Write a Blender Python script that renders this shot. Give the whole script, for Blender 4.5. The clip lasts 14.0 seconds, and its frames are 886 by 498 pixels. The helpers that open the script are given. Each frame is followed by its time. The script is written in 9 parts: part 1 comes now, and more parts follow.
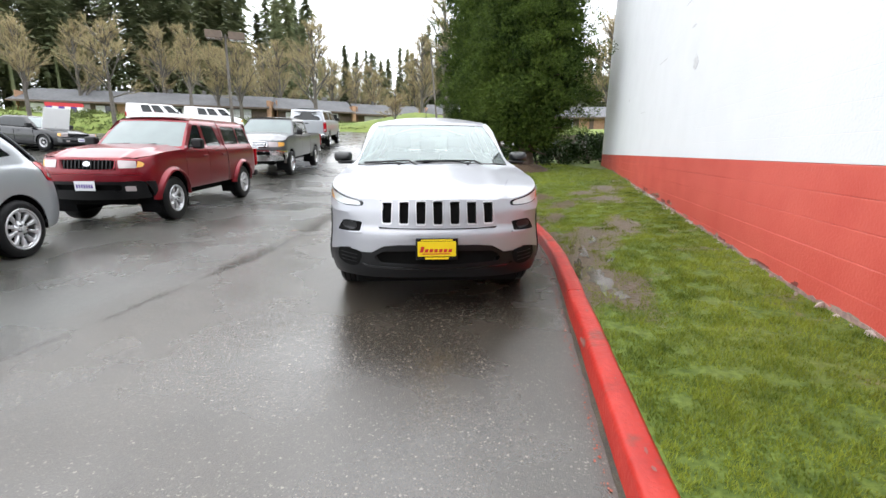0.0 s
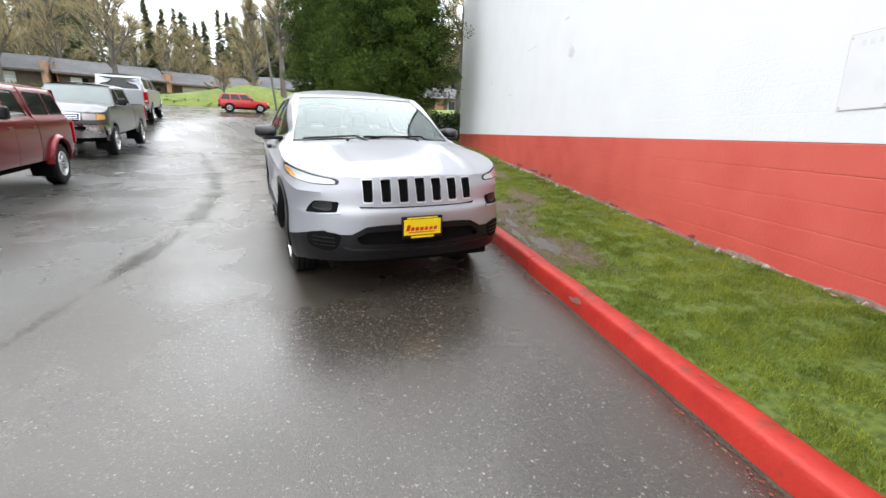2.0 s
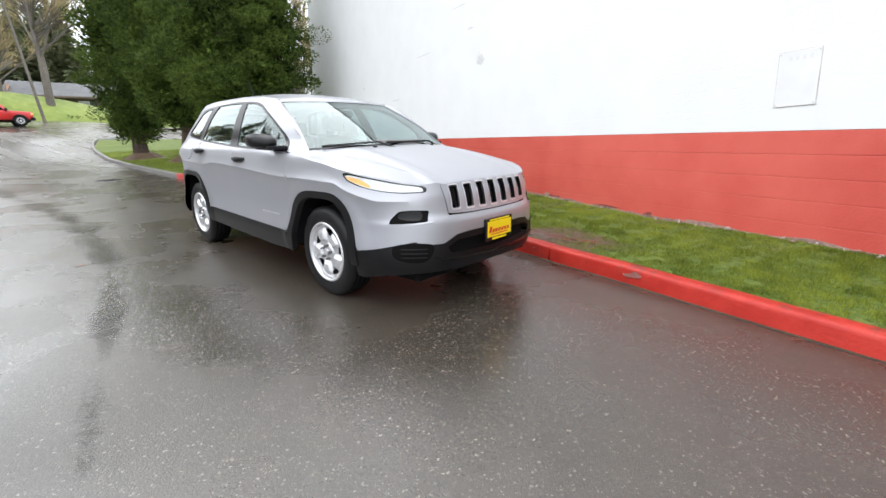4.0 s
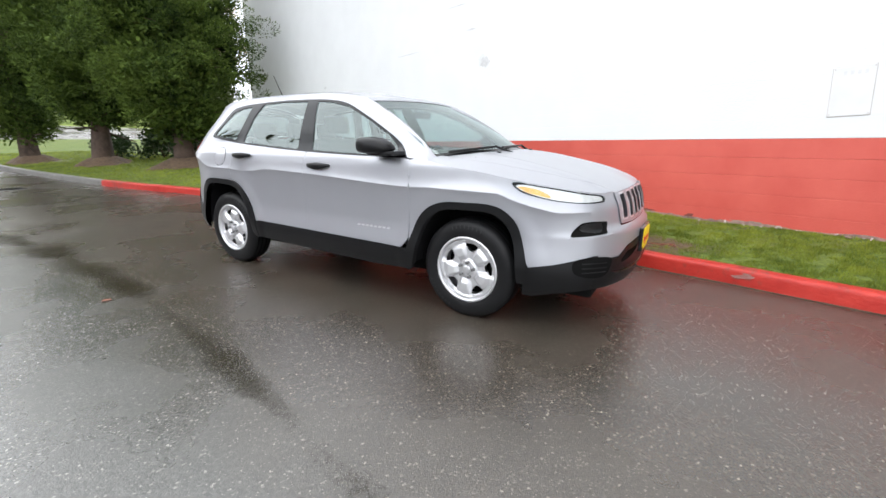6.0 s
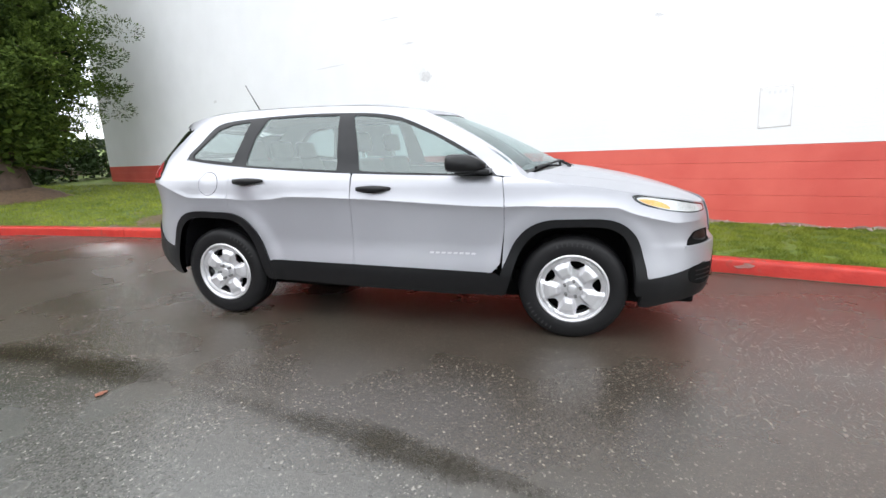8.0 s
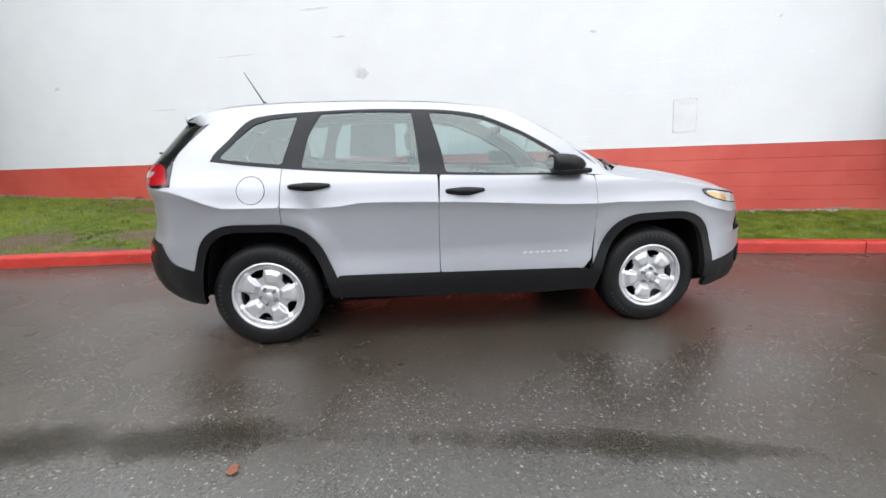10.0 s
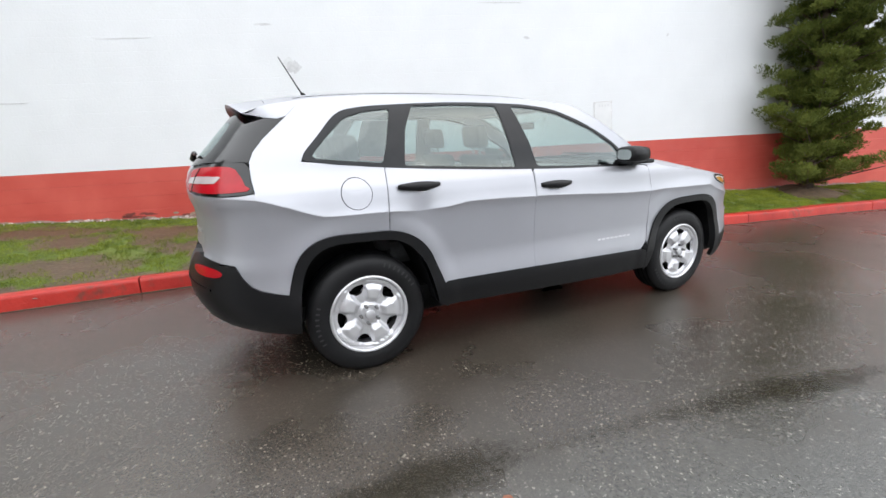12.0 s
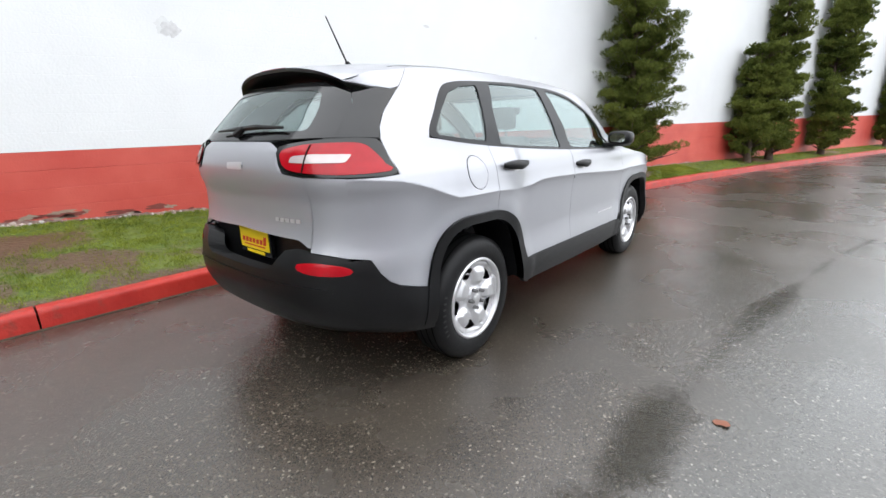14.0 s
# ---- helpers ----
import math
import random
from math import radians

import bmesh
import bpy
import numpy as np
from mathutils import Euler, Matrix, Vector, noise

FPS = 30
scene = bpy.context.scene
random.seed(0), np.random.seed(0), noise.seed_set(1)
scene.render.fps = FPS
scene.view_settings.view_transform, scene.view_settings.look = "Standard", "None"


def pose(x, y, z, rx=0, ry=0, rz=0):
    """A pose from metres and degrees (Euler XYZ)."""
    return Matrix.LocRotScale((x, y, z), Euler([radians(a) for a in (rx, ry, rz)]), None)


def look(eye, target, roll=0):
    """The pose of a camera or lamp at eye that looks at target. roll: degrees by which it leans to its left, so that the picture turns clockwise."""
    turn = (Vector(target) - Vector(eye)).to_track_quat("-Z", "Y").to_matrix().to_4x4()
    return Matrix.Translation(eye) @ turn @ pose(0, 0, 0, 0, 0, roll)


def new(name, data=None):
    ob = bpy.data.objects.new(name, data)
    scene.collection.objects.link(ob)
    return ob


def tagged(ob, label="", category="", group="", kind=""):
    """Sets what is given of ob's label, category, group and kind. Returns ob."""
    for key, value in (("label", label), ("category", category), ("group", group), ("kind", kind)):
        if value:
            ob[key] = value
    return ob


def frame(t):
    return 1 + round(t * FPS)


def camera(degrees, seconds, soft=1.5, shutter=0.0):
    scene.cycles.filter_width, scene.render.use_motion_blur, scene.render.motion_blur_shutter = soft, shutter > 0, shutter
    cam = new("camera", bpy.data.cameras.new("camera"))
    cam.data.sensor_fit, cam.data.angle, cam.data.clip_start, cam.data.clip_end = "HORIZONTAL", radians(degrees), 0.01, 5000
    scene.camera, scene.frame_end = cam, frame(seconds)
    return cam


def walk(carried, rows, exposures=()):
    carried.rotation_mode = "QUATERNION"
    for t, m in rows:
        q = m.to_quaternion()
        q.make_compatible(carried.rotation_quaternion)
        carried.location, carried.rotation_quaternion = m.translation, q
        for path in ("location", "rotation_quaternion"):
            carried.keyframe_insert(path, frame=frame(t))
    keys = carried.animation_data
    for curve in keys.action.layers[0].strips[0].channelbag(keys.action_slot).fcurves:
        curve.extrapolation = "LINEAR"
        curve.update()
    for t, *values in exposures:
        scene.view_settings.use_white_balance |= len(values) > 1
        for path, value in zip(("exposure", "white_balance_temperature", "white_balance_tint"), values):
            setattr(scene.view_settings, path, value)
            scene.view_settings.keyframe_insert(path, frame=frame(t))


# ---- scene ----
cam = camera(91.3, 14.0)
PATH = [
    (0, (0.009, -0.209, 1.277), (-0.467, 1.683, 0.833), 1.0),
    (0.5, (-0.131, -0.247, 1.267), (-0.488, 1.676, 0.852), 2.2),
    (1, (-0.4, -0.318, 1.259), (-0.547, 1.621, 0.792), 1.4),
    (1.5, (-0.67, -0.306, 1.217), (-0.627, 1.632, 0.725), 1.5),
    (2, (-1.029, -0.262, 1.22), (-0.805, 1.657, 0.705), 1.7),
    (2.2, (-1.192, -0.259, 1.218), (-0.892, 1.657, 0.729), 1.6),
    (4.3, (-2.951, 0.472, 1.172), (-1.968, 2.145, 0.686), -1.4),
    (4.5, (-3.079, 0.589, 1.179), (-2.09, 2.26, 0.696), -2.3),
    (5, (-3.426, 0.881, 1.19), (-2.312, 2.481, 0.744), -1.3),
    (5.5, (-3.72, 1.165, 1.207), (-2.512, 2.69, 0.745), -1.4),
    (6, (-3.954, 1.505, 1.21), (-2.691, 2.981, 0.733), -0.3),
    (6.5, (-4.225, 1.823, 1.215), (-2.831, 3.163, 0.704), -0.5),
    (7, (-4.42, 2.149, 1.214), (-2.95, 3.408, 0.709), -1.2),
    (7.5, (-4.571, 2.531, 1.258), (-3.048, 3.73, 0.765), -1.7),
    (7.7, (-4.634, 2.671, 1.25), (-3.053, 3.807, 0.791), -1.9),
    (9.8, (-5.226, 4.279, 1.283), (-3.327, 4.713, 0.828), -1.5),
    (10, (-5.237, 4.454, 1.294), (-3.327, 4.851, 0.853), -2.1),
    (10.5, (-5.291, 4.861, 1.304), (-3.35, 5.123, 0.899), -1.3),
    (11, (-5.299, 5.24, 1.308), (-3.351, 5.329, 0.862), -2.1),
    (11.5, (-5.221, 5.63, 1.323), (-3.279, 5.536, 0.856), -1.7),
    (12, (-5.19, 6.055, 1.318), (-3.262, 5.792, 0.858), -3.1),
    (12.5, (-5.097, 6.441, 1.324), (-3.194, 6.036, 0.863), -2.9),
    (13, (-4.956, 6.826, 1.354), (-3.093, 6.269, 0.888), -2.1),
    (13.5, (-4.819, 7.239, 1.343), (-3.083, 6.389, 0.83), -2.5),
    (14, (-4.602, 7.566, 1.316), (-2.977, 6.529, 0.783), -2.1),
]
walk(cam, [(t, look(eye, target, roll)) for t, eye, target, roll in PATH], exposures=[(0, 1.62), (2.2, 1.55), (7.5, 1.64), (10, 1.42), (11.5, 1.40), (14, 1.5)])


# ---- light ----
world = bpy.data.worlds.new("overcast_sky")
scene.world = world
world.use_nodes = True
wn, wl = world.node_tree.nodes, world.node_tree.links
sky = wn.new("ShaderNodeTexSky")
sky.sky_type = "NISHITA"
sky.sun_disc = False
sky.sun_elevation, sky.sun_rotation = radians(52), radians(200)
sky.air_density, sky.dust_density = 1.0, 4.0
cloud = wn.new("ShaderNodeMix")
cloud.data_type = "RGBA"
cloud.inputs[0].default_value = 0.88
cloud.inputs[7].default_value = (8.6, 9.0, 9.5, 1)
wl.new(sky.outputs[0], cloud.inputs[6])
wl.new(cloud.outputs[2], wn["Background"].inputs[0])
wn["Background"].inputs[1].default_value = 0.105
sun = new("sun", bpy.data.lights.new("sun", "SUN"))
sun.data.energy, sun.data.angle, sun.data.color = 0.7, radians(120), (1.0, 0.97, 0.93)
sun.matrix_world = pose(0, 0, 30, 38, 0, -160)


# ---- materials ----
def material(name, colour, rough=0.6, metal=0.0, vary=0.0, scale=8.0, colour2=None, bump=0.0, bump_scale=60.0,
             coat=0.0, spec=0.5, island=0.0, detail=6.0, span=0.28):
    """A principled material whose colour wanders between two tones at two scales, with fine relief."""
    m = bpy.data.materials.new(name)
    m.use_nodes = True
    n, l = m.node_tree.nodes, m.node_tree.links
    p = n["Principled BSDF"]
    p.inputs["Roughness"].default_value = rough
    p.inputs["Metallic"].default_value = metal
    p.inputs["Specular IOR Level"].default_value = spec
    p.inputs["Coat Weight"].default_value = coat
    p.inputs["Coat Roughness"].default_value = 0.04
    c = (*colour, 1)
    p.inputs["Base Color"].default_value = c
    geo = n.new("ShaderNodeNewGeometry")
    if vary or colour2:
        c2 = (*(colour2 or [v * (1 - vary) for v in colour]), 1)
        big, small = n.new("ShaderNodeTexNoise"), n.new("ShaderNodeTexNoise")
        big.inputs["Scale"].default_value, small.inputs["Scale"].default_value = scale * 0.16, scale
        big.inputs["Detail"].default_value = small.inputs["Detail"].default_value = detail
        add = n.new("ShaderNodeMath")
        add.operation = "ADD"
        l.new(geo.outputs["Position"], big.inputs["Vector"])
        l.new(geo.outputs["Position"], small.inputs["Vector"])
        l.new(big.outputs[0], add.inputs[0])
        l.new(small.outputs[0], add.inputs[1])
        ramp = n.new("ShaderNodeMapRange")
        ramp.inputs[1].default_value, ramp.inputs[2].default_value = 1 - span, 1 + span
        last = add.outputs[0]
        if island:
            isl = n.new("ShaderNodeMath")
            isl.operation = "MULTIPLY_ADD"
            isl.inputs[1].default_value = island
            l.new(geo.outputs["Random Per Island"], isl.inputs[0])
            l.new(last, isl.inputs[2])
            last = isl.outputs[0]
            ramp.inputs[2].default_value += island
        l.new(last, ramp.inputs[0])
        mix = n.new("ShaderNodeMix")
        mix.data_type = "RGBA"
        mix.inputs[6].default_value, mix.inputs[7].default_value = c, c2
        l.new(ramp.outputs[0], mix.inputs[0])
        l.new(mix.outputs[2], p.inputs["Base Color"])
    if bump:
        t, b = n.new("ShaderNodeTexNoise"), n.new("ShaderNodeBump")
        t.inputs["Scale"].default_value, t.inputs["Detail"].default_value = bump_scale, 5
        b.inputs["Strength"].default_value, b.inputs["Distance"].default_value = bump, 0.01
        l.new(geo.outputs["Position"], t.inputs["Vector"])
        l.new(t.outputs[0], b.inputs["Height"])
        l.new(b.outputs[0], p.inputs["Normal"])
    return m


def leafy(m, amount):
    """Let part of the light pass through the leaves of a foliage material."""
    n, l = m.node_tree.nodes, m.node_tree.links
    p = n["Principled BSDF"]
    thin, mix = n.new("ShaderNodeBsdfTranslucent"), n.new("ShaderNodeMixShader")
    source = p.inputs["Base Color"].links[0].from_socket
    l.new(source, thin.inputs["Color"])
    mix.inputs[0].default_value = amount
    l.new(p.outputs[0], mix.inputs[1])
    l.new(thin.outputs[0], mix.inputs[2])
    l.new(mix.outputs[0], n["Material Output"].inputs[0])
    return m


def asphalt_material():
    """Wet, worn asphalt: pale aggregate in dark binder, damp film of uneven gloss."""
    m = bpy.data.materials.new("wet_asphalt")
    m.use_nodes = True
    n, l = m.node_tree.nodes, m.node_tree.links
    p = n["Principled BSDF"]
    geo = n.new("ShaderNodeNewGeometry")

    def noise_node(scale, detail=4.0):
        t = n.new("ShaderNodeTexNoise")
        t.inputs["Scale"].default_value, t.inputs["Detail"].default_value = scale, detail
        l.new(geo.outputs["Position"], t.inputs["Vector"])
        return t.outputs[0]

    def remap(src, a, b, c, d):
        r = n.new("ShaderNodeMapRange")
        for i, v in enumerate((a, b, c, d)):
            r.inputs[i + 1].default_value = v
        l.new(src, r.inputs[0])
        return r.outputs[0]

    def mixed(fac, a, b):
        x = n.new("ShaderNodeMix")
        x.data_type = "RGBA"
        for i, v in ((6, a), (7, b)):
            if isinstance(v, tuple):
                x.inputs[i].default_value = (*v, 1)
            else:
                l.new(v, x.inputs[i])
        l.new(fac, x.inputs[0])
        return x.outputs[2]

    wander, shift = n.new("ShaderNodeTexNoise"), n.new("ShaderNodeVectorMath")
    wander.inputs["Scale"].default_value, wander.inputs["Detail"].default_value = 130, 3
    l.new(geo.outputs["Position"], wander.inputs["Vector"])
    shift.operation = "MULTIPLY_ADD"
    shift.inputs[1].default_value = (0.009, 0.009, 0.009)
    l.new(wander.outputs["Color"], shift.inputs[0])
    l.new(geo.outputs["Position"], shift.inputs[2])
    jag = shift.outputs[0]

    def stones(scale):
        """Stone cells: three random values a stone, and the distance from its middle."""
        c = n.new("ShaderNodeTexVoronoi")
        c.inputs["Scale"].default_value = scale
        l.new(jag, c.inputs["Vector"])
        sep = n.new("ShaderNodeSeparateColor")
        l.new(c.outputs["Color"], sep.inputs[0])
        return sep.outputs[0], sep.outputs[1], sep.outputs[2], c.outputs["Distance"]

    def calc(op, x, y):
        k = n.new("ShaderNodeMath")
        k.operation = op
        for i, v in ((0, x), (1, y)):
            if isinstance(v, (int, float)):
                k.inputs[i].default_value = v
            else:
                l.new(v, k.inputs[i])
        return k.outputs[0]

    ra, ga, ba, da = stones(105)
    rb, gb, bb, db = stones(210)
    base = mixed(remap(noise_node(0.35), 0.35, 0.65, 0, 1), (0.038, 0.031, 0.024), (0.060, 0.050, 0.039))
    base = mixed(remap(noise_node(2.6, 6), 0.45, 0.7, 0, 0.6), base, (0.026, 0.022, 0.017))
    base = mixed(remap(ga, 0.0, 1.0, 0.0, 0.55), base, (0.075, 0.062, 0.048))
    base = mixed(remap(gb, 0.3, 1.0, 0.0, 0.6), base, (0.014, 0.012, 0.010))
    worn = remap(noise_node(0.9, 4), 0.35, 0.65, 0.985, 0.955)
    pale = calc("MULTIPLY", calc("GREATER_THAN", ra, worn), remap(ba, 0, 1, 0.05, 0.85))
    tiny = calc("MULTIPLY", calc("GREATER_THAN", rb, 0.972), remap(bb, 0, 1, 0.1, 0.8))
    base = mixed(calc("MAXIMUM", pale, tiny), base, (0.23, 0.205, 0.17))
    # an older, greyer carriageway lies beyond the crease where the two surfacings meet
    place = n.new("ShaderNodeSeparateXYZ")
    l.new(geo.outputs["Position"], place.inputs[0])
    along = calc("MAXIMUM", calc("SUBTRACT", place.outputs[1], 1.8), 0.0)
    bow = calc("MINIMUM", calc("MULTIPLY", calc("MULTIPLY", along, along), 0.026), calc("ADD", calc("MULTIPLY", along, 0.10), calc("MULTIPLY", calc("MAXIMUM", calc("SUBTRACT", along, 4.0), 0.0), 0.36)))
    bow = calc("MAXIMUM", bow, 0.0)
    beyond = calc("SUBTRACT", calc("SUBTRACT", -3.30, bow), place.outputs[0])
    beyond = calc("ADD", beyond, calc("MULTIPLY", calc("SUBTRACT", noise_node(3.0, 5), 0.5), 0.5))
    grey = mixed(remap(ga, 0.0, 1.0, 0.0, 1.0), (0.040, 0.041, 0.037), (0.092, 0.092, 0.084))
    grey = mixed(calc("MAXIMUM", pale, tiny), grey, (0.30, 0.29, 0.26))
    base = mixed(remap(beyond, -0.1, 0.45, 0.0, 0.8), base, grey)
    l.new(base, p.inputs["Base Color"])
    film = noise_node(0.7, 5)
    l.new(remap(film, 0.32, 0.68, 0.21, 0.34), p.inputs["Roughness"])
    p.inputs["Specular IOR Level"].default_value = 1.0
    h = calc("ADD", remap(da, 0.0, 0.7, 1.0, 0.0), remap(db, 0.0, 0.7, 0.6, 0.0))
    h = calc("ADD", h, remap(ra, 0.0, 1.0, 0.0, 0.5))
    h = calc("ADD", h, remap(noise_node(240, 3), 0, 1, 0, 0.7))
    b = n.new("ShaderNodeBump")
    b.inputs["Distance"].default_value = 0.0038
    l.new(remap(film, 0.35, 0.65, 0.07, 0.30), b.inputs["Strength"])
    l.new(h, b.inputs["Height"])
    l.new(b.outputs[0], p.inputs["Normal"])
    return m


ASPHALT = asphalt_material()
GRASS = material("lawn", (0.070, 0.115, 0.016), 0.75, 0, 0, 14, (0.13, 0.18, 0.032), 0.8, 90)
BLADE = leafy(material("grass_blades", (0.060, 0.098, 0.008), 0.6, 0, 0, 5, (0.315, 0.360, 0.045), island=0.32, spec=0.3, span=0.17), 0.3)
WHITE_WALL = material("white_wall_paint", (0.745, 0.755, 0.775), 0.55, 0, 0.06, 2.0, bump=0.25, bump_scale=40)
RED_WALL = material("red_wall_paint", (0.47, 0.054, 0.040), 0.5, 0, 0, 1.6, (0.60, 0.108, 0.080), 0.35, 45)


def kerb_paint():
    """Red kerb paint, thick in places, scuffed with grey-brown dirt of its own shape."""
    m = material("red_kerb_paint", (0.33, 0.015, 0.010), 0.42, 0, 0, 6.0, (0.47, 0.036, 0.024), 0.5, 30, spec=0.35)
    n, l = m.node_tree.nodes, m.node_tree.links
    p = n["Principled BSDF"]
    paint = p.inputs["Base Color"].links[0].from_socket
    geo = n.new("ShaderNodeNewGeometry")
    total = None
    for scale, weight in ((2.2, 0.62), (17.0, 0.38)):
        t, k = n.new("ShaderNodeTexNoise"), n.new("ShaderNodeMath")
        t.inputs["Scale"].default_value, t.inputs["Detail"].default_value = scale, 7
        k.operation = "MULTIPLY_ADD"
        k.inputs[1].default_value = weight
        l.new(geo.outputs["Position"], t.inputs["Vector"])
        l.new(t.outputs[0], k.inputs[0])
        if total:
            l.new(total, k.inputs[2])
        else:
            k.inputs[2].default_value = 0.0
        total = k.outputs[0]
    r, x = n.new("ShaderNodeMapRange"), n.new("ShaderNodeMix")
    r.inputs[1].default_value, r.inputs[2].default_value, r.inputs[4].default_value = 0.555, 0.66, 0.8
    l.new(total, r.inputs[0])
    x.data_type = "RGBA"
    x.inputs[7].default_value = (0.13, 0.045, 0.032, 1)
    l.new(r.outputs[0], x.inputs[0])
    l.new(paint, x.inputs[6])
    l.new(x.outputs[2], p.inputs["Base Color"])
    return m


KERB_RED = kerb_paint()
KERB_WORN = material("worn_red_kerb", (0.30, 0.06, 0.045), 0.5, 0, 0, 9.0, (0.17, 0.13, 0.115), 0.5, 40)
CONCRETE = material("grey_kerb_concrete", (0.17, 0.165, 0.155), 0.5, 0, 0.4, 7.0, bump=0.4, bump_scale=50)
PLASTER = material("flaked_base", (0.40, 0.26, 0.23), 0.8, 0, 0.6, 20.0, bump=0.5, bump_scale=50)


# ---- the lie of the land ----
def smooth(a, b, v):
    v = min(1.0, max(0.0, (v - a) / (b - a)))
    return v * v * (3 - 2 * v)


def ground_z(x, y):
    """Height of the paved ground: a gentle fall towards the south-west, a rise to the north."""
    z = 0.0107 + 0.00985 * (max(-60, min(8, x)) + 1.107) + 0.0163 * (max(-40, min(60, y)) - 3.87)
    z += min(0.35, 0.085 * max(0.0, -x - 6.5) * smooth(7, 13, y))
    r = min(40.0, max(0.0, 0.9 * y - 0.45 * min(x, 4.0) - 21))
    west = (1 - smooth(-11.0, -7.5, x)) * (1 - smooth(10, 22, r))
    z += 0.85 * west * smooth(-3, 6, 0.9 * y - 0.45 * min(x, 4.0) - 21)
    return z + (0.0026 * r * r if r < 22 else 1.258 + 0.09 * (r - 22))


def spline(points, step):
    """A smooth line through points, resampled at even steps."""
    pts = [Vector(p) for p in points]
    pts = [pts[0] * 2 - pts[1]] + pts + [pts[-1] * 2 - pts[-2]]
    out = []
    for a, b, c, d in zip(pts, pts[1:], pts[2:], pts[3:]):
        k = max(2, int((c - b).length / step * 3))
        for i in range(k):
            t = i / k
            out.append(0.5 * ((2 * b) + (c - a) * t + (2 * a - 5 * b + 4 * c - d) * t * t + (3 * b - a - 3 * c + d) * t ** 3))
    out.append(pts[-2])
    even, run = [out[0]], 0.0
    for p, q in zip(out, out[1:]):
        seg = (q - p).length
        while run + seg >= step:
            f = (step - run) / seg
            p = p + (q - p) * f
            even.append(p)
            seg, run = (q - p).length, 0.0
        run += seg
    return even


def mesh_object(name, verts, faces, mat, parent=None, shade=False):
    me = bpy.data.meshes.new(name)
    me.from_pydata([tuple(v) for v in verts], [], faces)
    for mm in (mat if isinstance(mat, (list, tuple)) else [mat]):
        me.materials.append(mm)
    if shade:
        me.polygons.foreach_set("use_smooth", [True] * len(me.polygons))
    me.update()
    ob = new(name, me)
    ob.parent = parent
    return ob


def part(name, bm, mat, parent, label="", shade=False, flip=True):
    """Link a bmesh as one mesh object under a thing or a part."""
    me = bpy.data.meshes.new(name)
    if flip:
        bmesh.ops.recalc_face_normals(bm, faces=bm.faces)
    if shade:
        for f in bm.faces:
            f.smooth = True
    bm.to_mesh(me)
    bm.free()
    for mm in (mat if isinstance(mat, (list, tuple)) else [mat]):
        me.materials.append(mm)
    ob = new(name, me)
    ob.parent = parent
    if label:
        ob["label"] = label
    return ob


def box(bm, x0, x1, y0, y1, z0, z1, bevel=0.0, seg=2):
    g = bmesh.ops.create_cube(bm, size=1.0)
    for v in g["verts"]:
        v.co = Vector((x0 + (v.co.x + 0.5) * (x1 - x0), y0 + (v.co.y + 0.5) * (y1 - y0), z0 + (v.co.z + 0.5) * (z1 - z0)))
    if bevel:
        es = list({e for v in g["verts"] for e in v.link_edges})
        bmesh.ops.bevel(bm, geom=es, offset=bevel, segments=seg, affect="EDGES", profile=0.6)
    return bm


def boxed(x0, x1, y0, y1, z0, z1, bevel=0.0, seg=2):
    return box(bmesh.new(), x0, x1, y0, y1, z0, z1, bevel, seg)


def tube(bm, a, b, r0, r1=None, n=8, cap=True):
    a, b = Vector(a), Vector(b)
    r1 = r0 if r1 is None else r1
    q = (b - a).to_track_quat("Z", "Y")
    ra = [bm.verts.new(a + q @ Vector((r0 * math.cos(6.2832 * i / n), r0 * math.sin(6.2832 * i / n), 0))) for i in range(n)]
    rb = [bm.verts.new(b + q @ Vector((r1 * math.cos(6.2832 * i / n), r1 * math.sin(6.2832 * i / n), 0))) for i in range(n)]
    for i in range(n):
        bm.faces.new((ra[i], ra[(i + 1) % n], rb[(i + 1) % n], rb[i]))
    if cap:
        bm.faces.new(ra[::-1])
        bm.faces.new(rb)
    return bm


# ---- ground ----
def axis(spans):
    out = []
    for a, b, n in spans:
        out += [a + (b - a) * i / n for i in range(n)]
    return out + [spans[-1][1]]


def build_ground():
    xs = axis([(-900, -60, 6), (-60, -14, 30), (-14, 3, 34), (3, 60, 8), (60, 900, 6)])
    ys = axis([(-900, -40, 6), (-40, -6, 17), (-6, 20, 52), (20, 64, 44), (64, 900, 8)])
    verts = [(x, y, ground_z(x, y)) for y in ys for x in xs]
    n = len(xs)
    faces = [(j * n + i, j * n + i + 1, (j + 1) * n + i + 1, (j + 1) * n + i) for j in range(len(ys) - 1) for i in range(n - 1)]
    ob = mesh_object("ground", verts, faces, [ASPHALT, GRASS], shade=True)
    for f in ob.data.polygons:
        c = f.center
        f.material_index = 1 if c.y > 62 or c.x < -60 or c.x > 12 or c.y < -60 else 0
    tagged(ob, "wet dark grey asphalt of a sloping car park", "ground", kind="structure")


build_ground()

